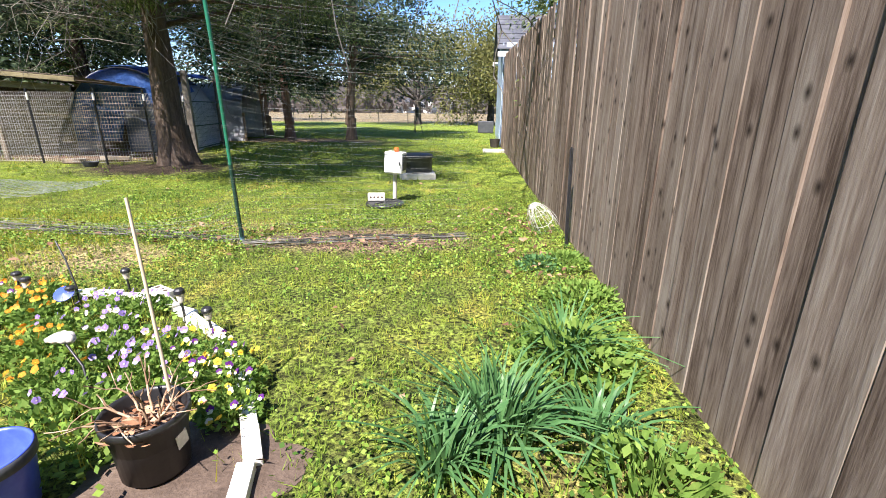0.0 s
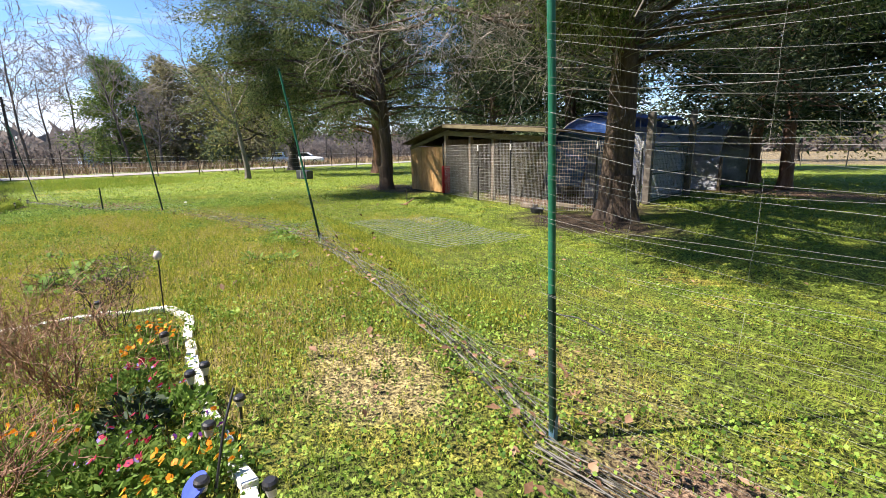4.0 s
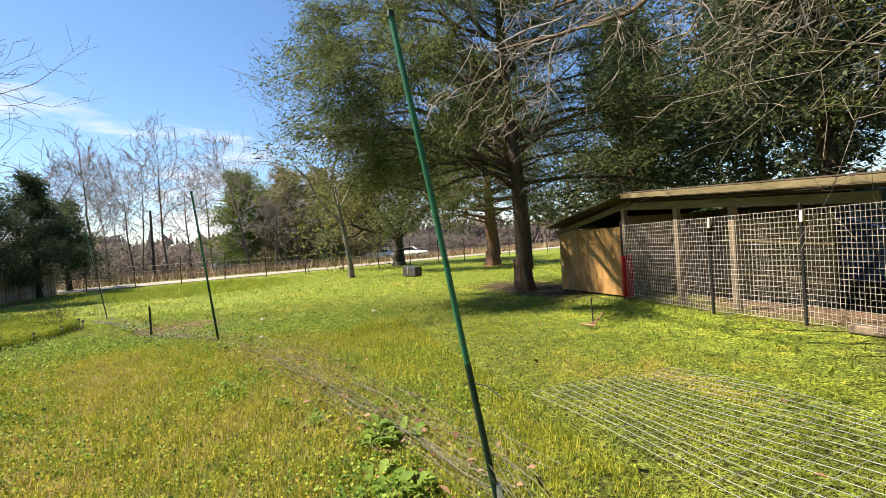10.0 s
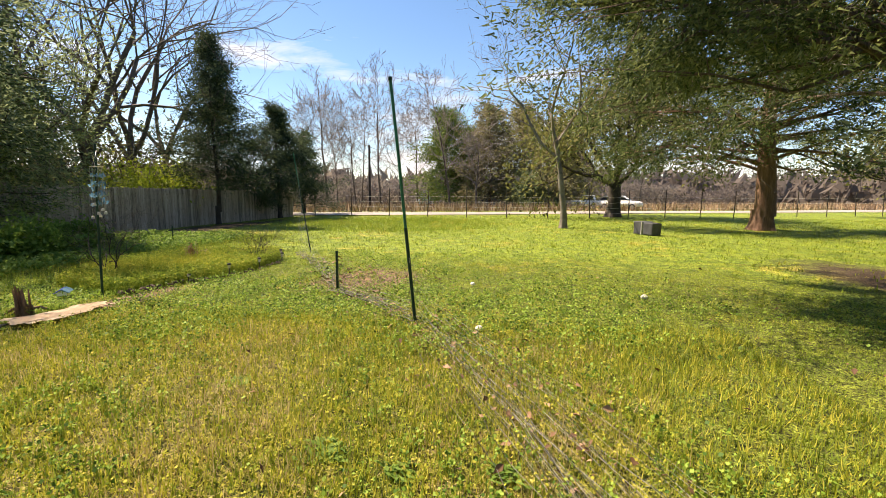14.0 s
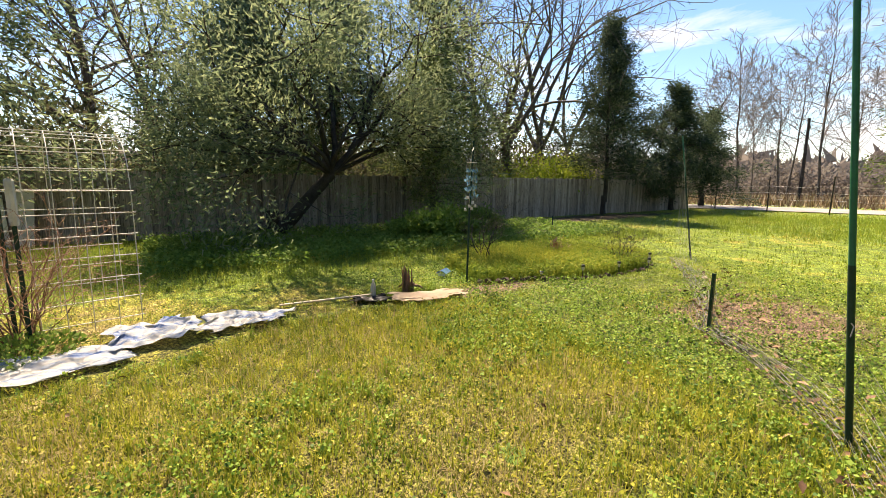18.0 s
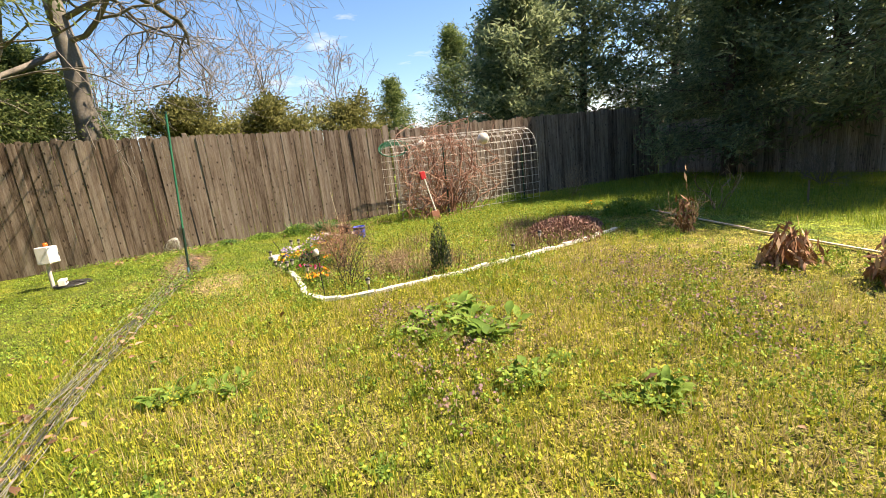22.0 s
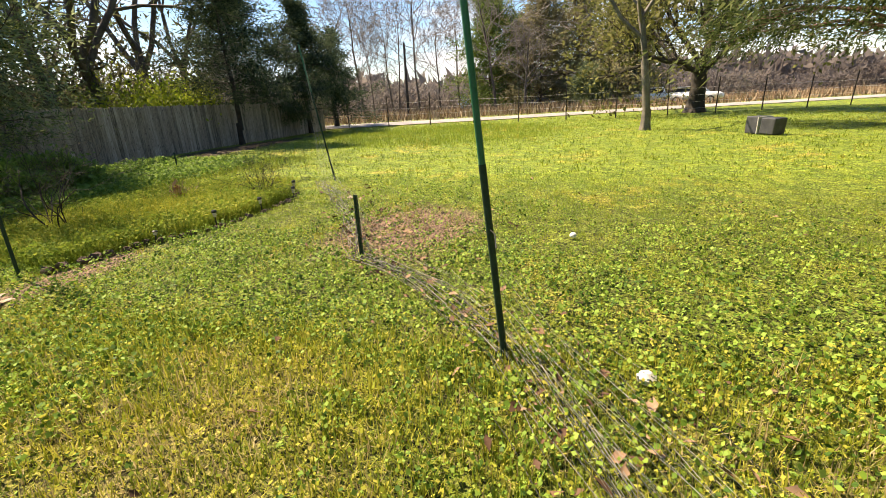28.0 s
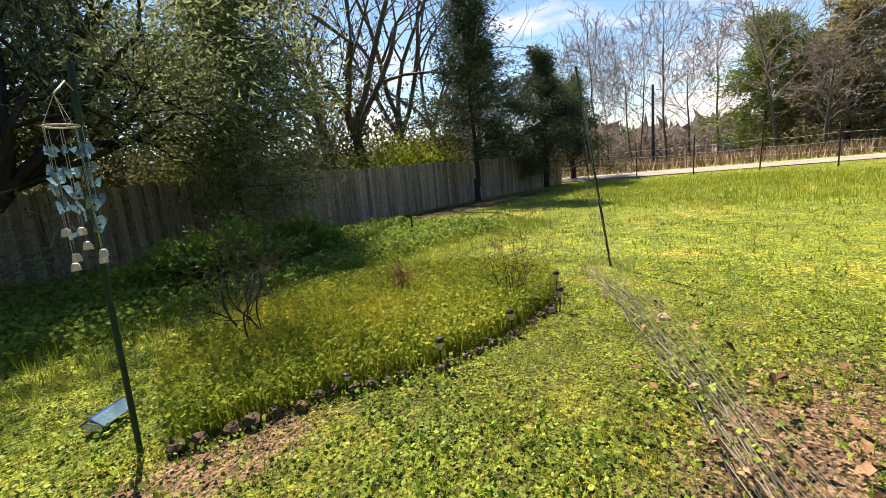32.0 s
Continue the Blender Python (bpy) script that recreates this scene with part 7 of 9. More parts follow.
def bed_border():
    root = empty("bed_border", 0, 0, 0, 0, "row of white-painted bricks edging the flower bed", "border")
    pts = [(-0.63, 1.55), (-0.72, 2.0), (-1.0, 2.5), (-1.35, 2.88), (-1.72, 3.17), (-2.1, 3.42), (-2.6, 3.42), (-3.2, 3.32), (-4.2, 3.2), (-5.1, 3.2), (-5.5, 3.02), (-5.63, 2.5), (-5.58, 1.5), (-5.5, 0.2), (-5.33, -0.9), (-5.12, -1.8)]
    rng = np.random.default_rng(181)
    shapes = [brick_mesh() for k in range(4)]
    p = [Vector((*q, 0)) for q in pts]
    carry = 0.1
    for a, b in zip(p, p[1:]):
        ln, turn = (b - a).length, math.degrees(math.atan2(b.y - a.y, b.x - a.x))
        while carry < ln:
            q = a + (b - a) * (carry / ln)
            ob = new("brick", shapes[int(rng.integers(0, 4))])
            ob.parent = root
            ob.matrix_basis = pose(q.x + rng.normal(0, 0.006), q.y + rng.normal(0, 0.006), rng.uniform(-0.012, 0.012), rng.normal(0, 4), rng.normal(0, 3), turn + rng.normal(0, 4))
            carry += 0.197
        carry -= ln
    # one cored brick on its side
    cored = empty("cored_brick", -2.1, 3.46, 0.0, 152, "pale cored brick lying flat in the grass", "brick")
    part("body", box(0.19, 0.09, 0.062, (0, 0, 0), 0.006, jitter=0.001), M_WHITEBRICK, cored)
    # the holes are flat discs; their inner shade is the dark colour
    for k in (-1, 0, 1):
        part("core_hole", lathe([(0, 0), (0.016, 0), (0.016, 0.002), (0, 0.002)], 12, (0.055 * k, 0, 0.0625)), M_SOIL, cored, "dark disc in place of a shaded core hole")


bed_border()


def solar_light(x, y, h, seed, lean=0.0, body=None):
    root = empty("solar_light", x, y, 0, seed * 40, "small black solar path light on a stake", "garden light", "solar lights")
    part("stake", lathe([(0, -0.04), (0.011, -0.02), (0.011, h * 0.62), (0, h * 0.62)], 8), M_BLACK, root)
    part("lens", lathe([(0.022, h * 0.6), (0.026, h * 0.64), (0.036, h * 0.86), (0.02, h * 0.87)], 16), M_SHELL, root, "cloudy clear lens")
    part("cap", lathe([(0.036, h * 0.85), (0.045, h * 0.86), (0.043, h * 0.95), (0.03, h), (0, h)], 16), M_BLACK, root)
    root.matrix_world = pose(x, y, 0, lean, lean * 0.6, seed * 40) @ Matrix.Diagonal((0.72, 0.72, 0.95, 1))


for k, (x, y, h, ln) in enumerate([(-2.38, 3.5, 0.21, 2), (-1.68, 3.08, 0.25, -3), (-3.2, 3.45, 0.17, 3), (-1.42, 2.94, 0.2, -4), (-2.95, 3.28, 0.2, 5), (-3.55, 3.22, 0.22, 0), (-3.62, 3.3, 0.22, 3), (-4.25, 3.08, 0.24, 6), (-5.53, 2.5, 0.2, 0), (-5.05, -0.3, 0.24, 9), (-5.35, 0.35, 0.2, -4), (-2.6, 3.25, 0.16, 3), (-16.77, -1.2, 0.24, 2), (-17.52, -1.05, 0.24, -2), (-18.2, -0.95, 0.26, 3), (-16.15, -1.52, 0.14, 8), (-18.75, -1.25, 0.26, 0)]):
    solar_light(x, y, h, k, ln)


def flower_mesh(seed, colours):
    """Five petals with a bright eye; drawn as an upright little fan."""
    rng = np.random.default_rng(seed)
    bm = bmesh.new()
    for k in range(5):
        a = 1.57 + k * 1.2566
        r = 0.016 * (1.15 if k in (2, 3) else 1.0)
        c = Vector((r * math.cos(a), 0.002 * (k % 3), r * math.sin(a)))
        ring = [bm.verts.new(c + Vector((0.0165 * math.cos(b), rng.normal(0, 0.0015), 0.0155 * math.sin(b)))) for b in np.linspace(0, 2 * math.pi, 8)[:-1]]
        bm.faces.new(ring).material_index = 0 if k < 2 or k == 4 else 1
    eye = [bm.verts.new((0.006 * math.cos(b), -0.004, 0.006 * math.sin(b) - 0.003)) for b in np.linspace(0, 2 * math.pi, 7)[:-1]]
    bm.faces.new(eye).material_index = 2
    me = bpy.data.meshes.new("blossom")
    bm.to_mesh(me)
    bm.free()
    for c in colours:
        me.materials.append(c)
    return me


def petal(name, c):
    return material(name, [tuple(0.8 * q for q in c), c], 30, 90, 0.6, 0, translucent=0.3)


PET_V, PET_L, PET_Y, PET_O, PET_W, PET_R, PET_D = petal("violet_petal", (0.36, 0.25, 0.62)), petal("lilac_petal", (0.60, 0.50, 0.76)), petal("yellow_petal", (0.82, 0.62, 0.05)), petal("orange_petal", (0.85, 0.30, 0.015)), petal("cream_petal", (0.8, 0.76, 0.55)), petal("crimson_petal", (0.5, 0.03, 0.09)), petal("dark_violet_petal", (0.12, 0.02, 0.2))


def pansy(x, y, w, h, seed, kinds, count, label):
    root = leafy("pansy_plant", x, y, w, h * 0.8, seed, M_BROADLEAF, label, 620, 0.032, "flowers", 0.5, 0.55)
    tagged(root, group="pansies")
    rng = np.random.default_rng(seed + 7)
    for k in range(count):
        a, r = rng.uniform(0, 6.28), w / 2 * math.sqrt(rng.uniform(0, 1))
        ob = new("blossom", kinds[int(rng.integers(0, len(kinds)))])
        ob.parent = root
        ob.matrix_basis = pose(r * math.cos(a), r * math.sin(a), h * (1 - 0.3 * (2 * r / w) ** 2) * rng.uniform(0.75, 1.08), rng.uniform(-70, -15), rng.normal(0, 20), rng.uniform(-100, 60)) @ Matrix.Scale(rng.uniform(0.4, 0.66), 4)


def pansies():
    violet = [flower_mesh(1, (PET_V, PET_L, PET_Y)), flower_mesh(2, (PET_L, PET_W, PET_Y)), flower_mesh(3, (PET_V, PET_V, PET_W))]
    yellow = [flower_mesh(4, (PET_Y, PET_Y, PET_O)), flower_mesh(5, (PET_W, PET_Y, PET_Y)), flower_mesh(6, (PET_D, PET_W, PET_Y))]
    orange = [flower_mesh(7, (PET_O, PET_O, PET_Y)), flower_mesh(8, (PET_O, PET_Y, PET_O))]
    red = [flower_mesh(9, (PET_R, PET_R, PET_D)), flower_mesh(10, (PET_R, PET_V, PET_Y))]
    rows = [(-1.45, 2.4, 0.3, 0.24, violet, 16), (-1.75, 2.6, 0.3, 0.2, violet, 16), (-1.5, 2.68, 0.3, 0.18, violet + yellow, 16), (-2.0, 2.85, 0.3, 0.18, violet, 14), (-2.25, 3.15, 0.34, 0.16, violet, 22), (-2.0, 3.2, 0.26, 0.16, violet, 16), (-1.2, 2.6, 0.34, 0.2, yellow, 18), (-1.02, 2.42, 0.34, 0.2, yellow, 18), (-0.92, 2.22, 0.28, 0.15, yellow, 12), (-1.2, 2.35, 0.26, 0.22, yellow + violet, 12), (-1.7, 2.25, 0.3, 0.18, violet, 9), (-2.6, 3.0, 0.3, 0.18, orange, 12), (-2.35, 2.85, 0.3, 0.15, orange + violet, 8), (-2.85, 3.15, 0.3, 0.17, orange, 12), (-2.8, 3.3, 0.3, 0.18, orange, 18), (-3.1, 3.25, 0.26, 0.16, orange + yellow, 14), (-3.5, 2.6, 0.36, 0.16, orange, 16), (-3.9, 2.9, 0.4, 0.17, red, 22), (-3.65, 3.08, 0.22, 0.12, red, 9), (-4.3, 2.95, 0.36, 0.16, orange, 16), (-4.55, 3.02, 0.3, 0.16, orange, 14), (-2.85, -3.4, 0.4, 0.15, orange, 14), (-3.2, 2.75, 0.3, 0.12, violet, 7), (-4.75, 2.95, 0.3, 0.18, orange, 12), (-2.2, 2.6, 0.35, 0.2, orange, 14), (-2.5, 2.5, 0.35, 0.22, yellow, 14), (-3.0, 2.9, 0.3, 0.2, red, 20), (-3.3, 2.5, 0.35, 0.22, orange, 12), (-1.9, 2.35, 0.3, 0.2, orange, 10), (-3.2, 2.95, 0.26, 0.2, red, 14)]
    for k, (x, y, w, h, kinds, n) in enumerate(rows):
        tone = "violet and lilac" if kinds is violet else "yellow" if kinds is yellow else "orange" if kinds is orange else "crimson" if kinds is red else "mixed yellow and violet"
        pansy(x, y, w, h, 200 + k, kinds, n, f"low pansy plant with {tone} blossoms")


pansies()


def pots():
    root = empty("plant_pot", -1.05, 1.92, 0, 20, "large black plastic nursery pot with dry stems", "plant pot")
    part("wall", lathe([(0, 0.0), (0.10, 0.0), (0.108, 0.01), (0.136, 0.235), (0.148, 0.237), (0.150, 0.268), (0.143, 0.27), (0.139, 0.255), (0.13, 0.23), (0.118, 0.02), (0, 0.02)], 36), M_BLACK, root, "", True)
    part("potting_soil", lathe([(0, 0.208), (0.08, 0.21), (0.128, 0.2)], 24), M_SOIL, root)
    part("label_sticker", box(0.055, 0.003, 0.06, (0.118, -0.048, 0.12), 0.001, (0, -6, 66)), M_SHELL, root, "faded pale label")
    rng = np.random.default_rng(191)
    segs, tips = [], []
    for k in range(9):
        a = k * 0.7
        grow(rng, (0.03 * math.cos(a), 0.03 * math.sin(a), 0.205), (math.cos(a) * 0.7, math.sin(a) * 0.7, 0.9), 0.17, 0.006, 1, segs, tips, 0.5, 2, 0.6, 0.0, 0.2, 4, 0.002)
    tagged(np_object("dry_stem_mass", *tubes(segs, 5), M_STRAWSTEM, root), kind="stuff")
    n = 120
    c = np.stack([rng.normal(0, 0.06, n), rng.normal(0, 0.06, n), rng.uniform(0.208, 0.235, n)], 1)
    tagged(np_object("leaf_mulch", *leaves(c, np.tile([1.0, 0, 0], (n, 1)), 0.05, 0.015, rng), M_LEAF, root), kind="stuff")
    wire("bamboo_stake", [(0.07, 0.06, 0.19), (0.045, 0.12, 0.6), (0.015, 0.19, 1.02)], 0.0075, M_WOOD_PALE, root, 8, 0.006)
    root = empty("blue_pot", -1.45, 1.69, 0, 0, "empty glazed blue plant pot", "plant pot")
    part("wall", lathe([(0, 0), (0.10, 0), (0.11, 0.01), (0.135, 0.235), (0.137, 0.245), (0.13, 0.247), (0.125, 0.235), (0.102, 0.02), (0, 0.02)], 36), M_BLUE, root, "", True)
    part("rim_band", lathe([(0.1355, 0.2), (0.140, 0.203), (0.141, 0.24), (0.1365, 0.243)], 36), M_GREYPLASTIC, root, "dusty grey outer rim", True)
    # a curved spike lamp and a cloudy glass globe on a bent rod
    root = empty("garden_spike", -2.58, 3.28, 0, 0, "bent black rod garden ornament", "ornament")
    wire("rod", [(0, 0, 0), (-0.02, 0.03, 0.12), (-0.1, 0.08, 0.3), (-0.2, 0.14, 0.42)], 0.006, M_BLACK, root, 6)
    part("panel", lathe([(0, 0), (0.06, 0.0), (0.062, 0.012), (0, 0.02)], 18, (-0.04, -0.05, 0.1), (35, 10, 0)), M_BLUE, root, "small dark blue disc")
    root = empty("glass_flower", -1.62, 2.28, 0, 0, "cloudy glass flower ornament on a bent rod", "ornament")
    wire("rod", [(0, 0, 0), (-0.06, 0.05, 0.16), (-0.2, 0.12, 0.25)], 0.006, M_BLACK, root, 6)
    bm = None
    for k in range(7):
        a = k * 0.9
        bm = lathe([(0, 0), (0.028, 0.012), (0.03, 0.03), (0, 0.04)], 10, (-0.22 + 0.03 * math.cos(a), 0.13 + 0.03 * math.sin(a), 0.235), (30 * math.sin(a), 30 * math.cos(a), 0), bm=bm)
    part("petals", bm, M_SHELL, root, "cloudy grey glass petals", True)
    root = empty("garden_spike", -5.35, 3.0, 0, 0, "thin black garden spike with a pale tip", "ornament")
    wire("rod", [(0, 0, -0.03), (-0.01, 0.01, 0.3), (-0.015, 0.02, 0.55)], 0.006, M_BLACK, root, 6)
    part("tip", lathe([(0, 0), (0.03, 0.015), (0.034, 0.05), (0.02, 0.085), (0, 0.09)], 12, (-0.015, 0.02, 0.53)), M_SHELL, root, "pale glass tip", True)


pots()


# ---- service boxes by the tall fence ----
def service_things():
    root = empty("control_box", -1.0, 7.06, 0, -12, "white control box on a post with an orange lamp", "control box")
    wire("post", [(0, 0.03, -0.05), (0.01, 0.03, 0.25), (0.02, 0.02, 0.5)], 0.03, M_CONCRETE, root, 12)
    part("housing", box(0.27, 0.2, 0.30, (0.03, 0, 0.43), 0.012, (0, 3, 0)), M_WHITE, root)
    part("door_panel", box(0.24, 0.012, 0.27, (0.03, -0.104, 0.445), 0.004, (0, 3, 0)), M_WHITE, root)
    part("latch", box(0.02, 0.02, 0.05, (0.14, -0.112, 0.55), 0.004), M_GREYPLASTIC, root)
    part("side_plate", box(0.012, 0.15, 0.22, (0.172, 0, 0.47), 0.003, (0, 3, 0)), M_GREYPLASTIC, root, "dark grey side plate")
    part("warning_lamp", lathe([(0, 0), (0.038, 0.0), (0.038, 0.03), (0.03, 0.055), (0, 0.062)], 16, (0.06, 0, 0.735)), M_ORANGE, root, "orange dome lamp", True)
    root = empty("tank_lid", -1.08, 6.78, 0, 0, "round black tank lid in the lawn", "lid")
    part("rim", lathe([(0, 0), (0.27, 0), (0.28, 0.02), (0.265, 0.045), (0.24, 0.05), (0, 0.052)], 32), M_BLACK, root, "", True)
    for k in range(6):
        part("rib", box(0.02, 0.2, 0.012, (0.13 * math.cos(k * 1.05), 0.13 * math.sin(k * 1.05), 0.05), 0.003, (0, 0, 60 * k - 90)), M_BLACK, root)
    root = empty("cored_block", -1.22, 6.86, 0.055, 8, "white cored block lying on the black lid", "block")
    part("body", box(0.24, 0.1, 0.1, (0, 0, 0), 0.006), M_WHITEBRICK, root)
    # uncut holes: dark discs on the face carry the shade of the recesses
    for k in range(4):
        part("core_hole", lathe([(0, -0.001), (0.016, -0.001), (0.016, 0.002), (0, 0.002)], 12, (-0.08 + 0.053 * k, -0.051, 0.05), (90, 0, 0)), M_SOIL, root, "dark disc in place of a shaded core hole")
    root = empty("septic_riser", -0.95, 9.55, 0, 10, "round dark grey septic riser on a concrete slab", "septic riser")
    part("slab", box(0.7, 0.7, 0.13, (0, 0, -0.02), 0.015), M_CONCRETE, root)
    part("drum", lathe([(0.30, 0.1), (0.30, 0.38), (0.325, 0.385), (0.325, 0.44), (0.30, 0.46), (0, 0.475)], 36), M_GREYPLASTIC, root, "", True)
    part("port", lathe([(0, 0), (0.045, 0.0), (0.045, 0.03), (0.03, 0.03), (0.03, 0.012), (0, 0.012)], 16, (-0.17, -0.245, 0.26), (90, 0, -35)), M_BLACK, root)
    # a dome basket of white-coated wire tipped against the fence
    rng = np.random.default_rng(211)
    root = empty("wire_basket", 0.93, 5.75, 0, 0, "dome basket of white-coated wire tipped against the fence", "wire basket")
    for k in range(30):
        a = 2 * math.pi * k / 30 + rng.normal(0, 0.16)
        ln = rng.uniform(0.8, 1.25)
        wire("rib", [(0.25 * ln * math.sin(b) * math.cos(a) + rng.normal(0, 0.006), 0.25 * ln * math.sin(b) * math.sin(a) + rng.normal(0, 0.006), 0.06 + 0.36 * (math.cos(b) if b < 1.45 else 0.12 - 0.5 * (b - 1.45))) for b in np.linspace(0.08, 1.75, 9)], 0.0035, M_WHITE, root, 5)
    for h, r in ((0.40, 0.07), (0.31, 0.17), (0.17, 0.235)):
        wire("ring", [(r * math.cos(a), r * math.sin(a), h) for a in np.linspace(0, 6.2832, 20)], 0.0035, M_WHITE, root, 5)
    root.matrix_world = pose(1.02, 5.55, 0.03, 12, -38, 20) @ Matrix.Diagonal((0.52, 0.6, 0.98, 1))
    # small things seen past the lawn to the north
    root = empty("deer_feeder", -2.8, 25.3, 0, 0, "small dark feeder on three legs", "feeder")
    for k in range(3):
        a = k * 2.09
        wire("leg", [(0.32 * math.cos(a), 0.32 * math.sin(a), -0.03), (0.05 * math.cos(a), 0.05 * math.sin(a), 1.0)], 0.016, M_BLACK, root)
    part("drum", lathe([(0, 0.9), (0.1, 0.95), (0.12, 1.3), (0.06, 1.38), (0, 1.38)], 14), M_BLACK, root)
    part("grey_bin", box(0.9, 0.6, 0.65, (0.95, 27.0, 0), 0.04), M_GREYPLASTIC, None)
    tagged(bpy.data.objects["grey_bin"], "grey plastic bin standing by the blue house", "bin")
    part("door_slab", box(0.75, 0.6, 0.08, (0.9, 15.4, -0.02), 0.015), M_CONCRETE, None)
    tagged(bpy.data.objects["door_slab"], "pale concrete slab by the fence", "slab")
    root = empty("flower_bucket", 0.98, 17.0, 0, 0, "dark red bucket by the blue house", "bucket")
    part("wall", lathe([(0, 0), (0.14, 0), (0.19, 0.3), (0.17, 0.3), (0.13, 0.02), (0, 0.02)], 20), M_BARK_DARK, root)


service_things()


# ---- things lying about the garden ----
def sheet(name, corners, mat, label, category, n=14, bumps=0.05, seed=0, thick=0.004, lift=0.03):
    """A crumpled sheet over four corners on the ground."""
    rng = np.random.default_rng(seed)
    ph = rng.uniform(0, 6.28, 8)
    bm = bmesh.new()
    c = [np.array(q, float) for q in corners]
    grid = []
    for i in range(n + 1):
        row = []
        for j in range(n + 1):
            u, v = i / n, j / n
            p = c[0] * (1 - u) * (1 - v) + c[1] * u * (1 - v) + c[2] * u * v + c[3] * (1 - u) * v
            edge = 0.045 * np.array([math.sin(9 * v + ph[0]) + 0.5 * math.sin(23 * v), math.sin(8 * u + ph[1]) + 0.6 * math.sin(19 * u + ph[6])])
            z = lift + bumps * (max(0.0, math.sin(5 * u + ph[2]) * math.sin(4 * v + ph[3])) + 0.45 * abs(math.sin(9 * u + 6 * v + ph[4])) ** 3 + 0.3 * abs(math.sin(14 * u - 10 * v + ph[5])) ** 3 + rng.normal(0, 0.015))
            row.append(bm.verts.new((p[0] + edge[0], p[1] + edge[1], z + float(rolling(p[0], p[1])))))
        grid.append(row)
    for i in range(n):
        for j in range(n):
            bm.faces.new((grid[i][j], grid[i + 1][j], grid[i + 1][j + 1], grid[i][j + 1]))
    bmesh.ops.solidify(bm, geom=bm.faces[:], thickness=thick)
    bmesh.ops.recalc_face_normals(bm, faces=bm.faces[:])
    return tagged(part(name, bm, mat, None, label, True), category=category)


sheet("tarp", [(-8.92, -1.0), (-9.9, -0.95), (-9.75, -1.72), (-9.05, -1.85)], M_TARP, "crumpled white and blue plastic sheet on the grass", "tarpaulin", 24, 0.035, 221)
sheet("tarp", [(-9.8, -0.95), (-10.84, -1.1), (-10.82, -1.55), (-9.6, -1.75)], M_TARP, "crumpled white plastic sheet with blue streaks", "tarpaulin", 24, 0.035, 222, lift=0.036)
sheet("tarp", [(-10.7, -1.35), (-11.5, -1.42), (-11.3, -2.2), (-10.65, -1.9)], M_TARP, "folded white plastic sheet on the grass", "tarpaulin", 24, 0.06, 223, lift=0.042)
sheet("tarp", [(-11.45, -1.45), (-12.1, -1.43), (-12.42, -1.92), (-11.4, -1.95)], M_TARP, "folded pale plastic sheet on the grass", "tarpaulin", 24, 0.05, 224, lift=0.034)
sheet("tarp_scrap", [(-9.0, -1.1), (-9.3, -1.12), (-9.35, -1.38), (-9.05, -1.45)], M_BLUETARP, "scrap of bright blue plastic sheet", "tarpaulin", 10, 0.02, 225, lift=0.055)
sheet("cardboard", [(-13.58, -1.4), (-14.5, -1.27), (-14.6, -1.6), (-13.65, -1.9)], M_CARD, "flattened tan cardboard on the grass", "cardboard", 10, 0.008, 226, 0.008, 0.05)
sheet("black_sheet", [(-13.1, -1.75), (-13.6, -1.65), (-13.6, -1.95), (-13.15, -2.0)], M_BLACK, "small black plastic sheet on the grass", "plastic sheet", 8, 0.03, 227)


def lath(ax, ay, bx, by, label, w=0.045):
    ln, turn = math.hypot(bx - ax, by - ay), math.degrees(math.atan2(by - ay, bx - ax))
    ob = part("wooden_lath", box(ln, w, 0.018, ((ax + bx) / 2, (ay + by) / 2, 0.012), 0.003, (0, 0, turn)), M_WOOD_PALE, None, label)
    tagged(ob, category="lath")


lath(-4.2, -3.48, -6.6, -2.78, "long pale wooden lath lying in the grass")
lath(-6.65, -2.72, -8.95, -2.17, "long pale wooden lath lying in the grass")
lath(-12.3, -2.15, -13.5, -2.02, "pale wooden lath lying in the grass")


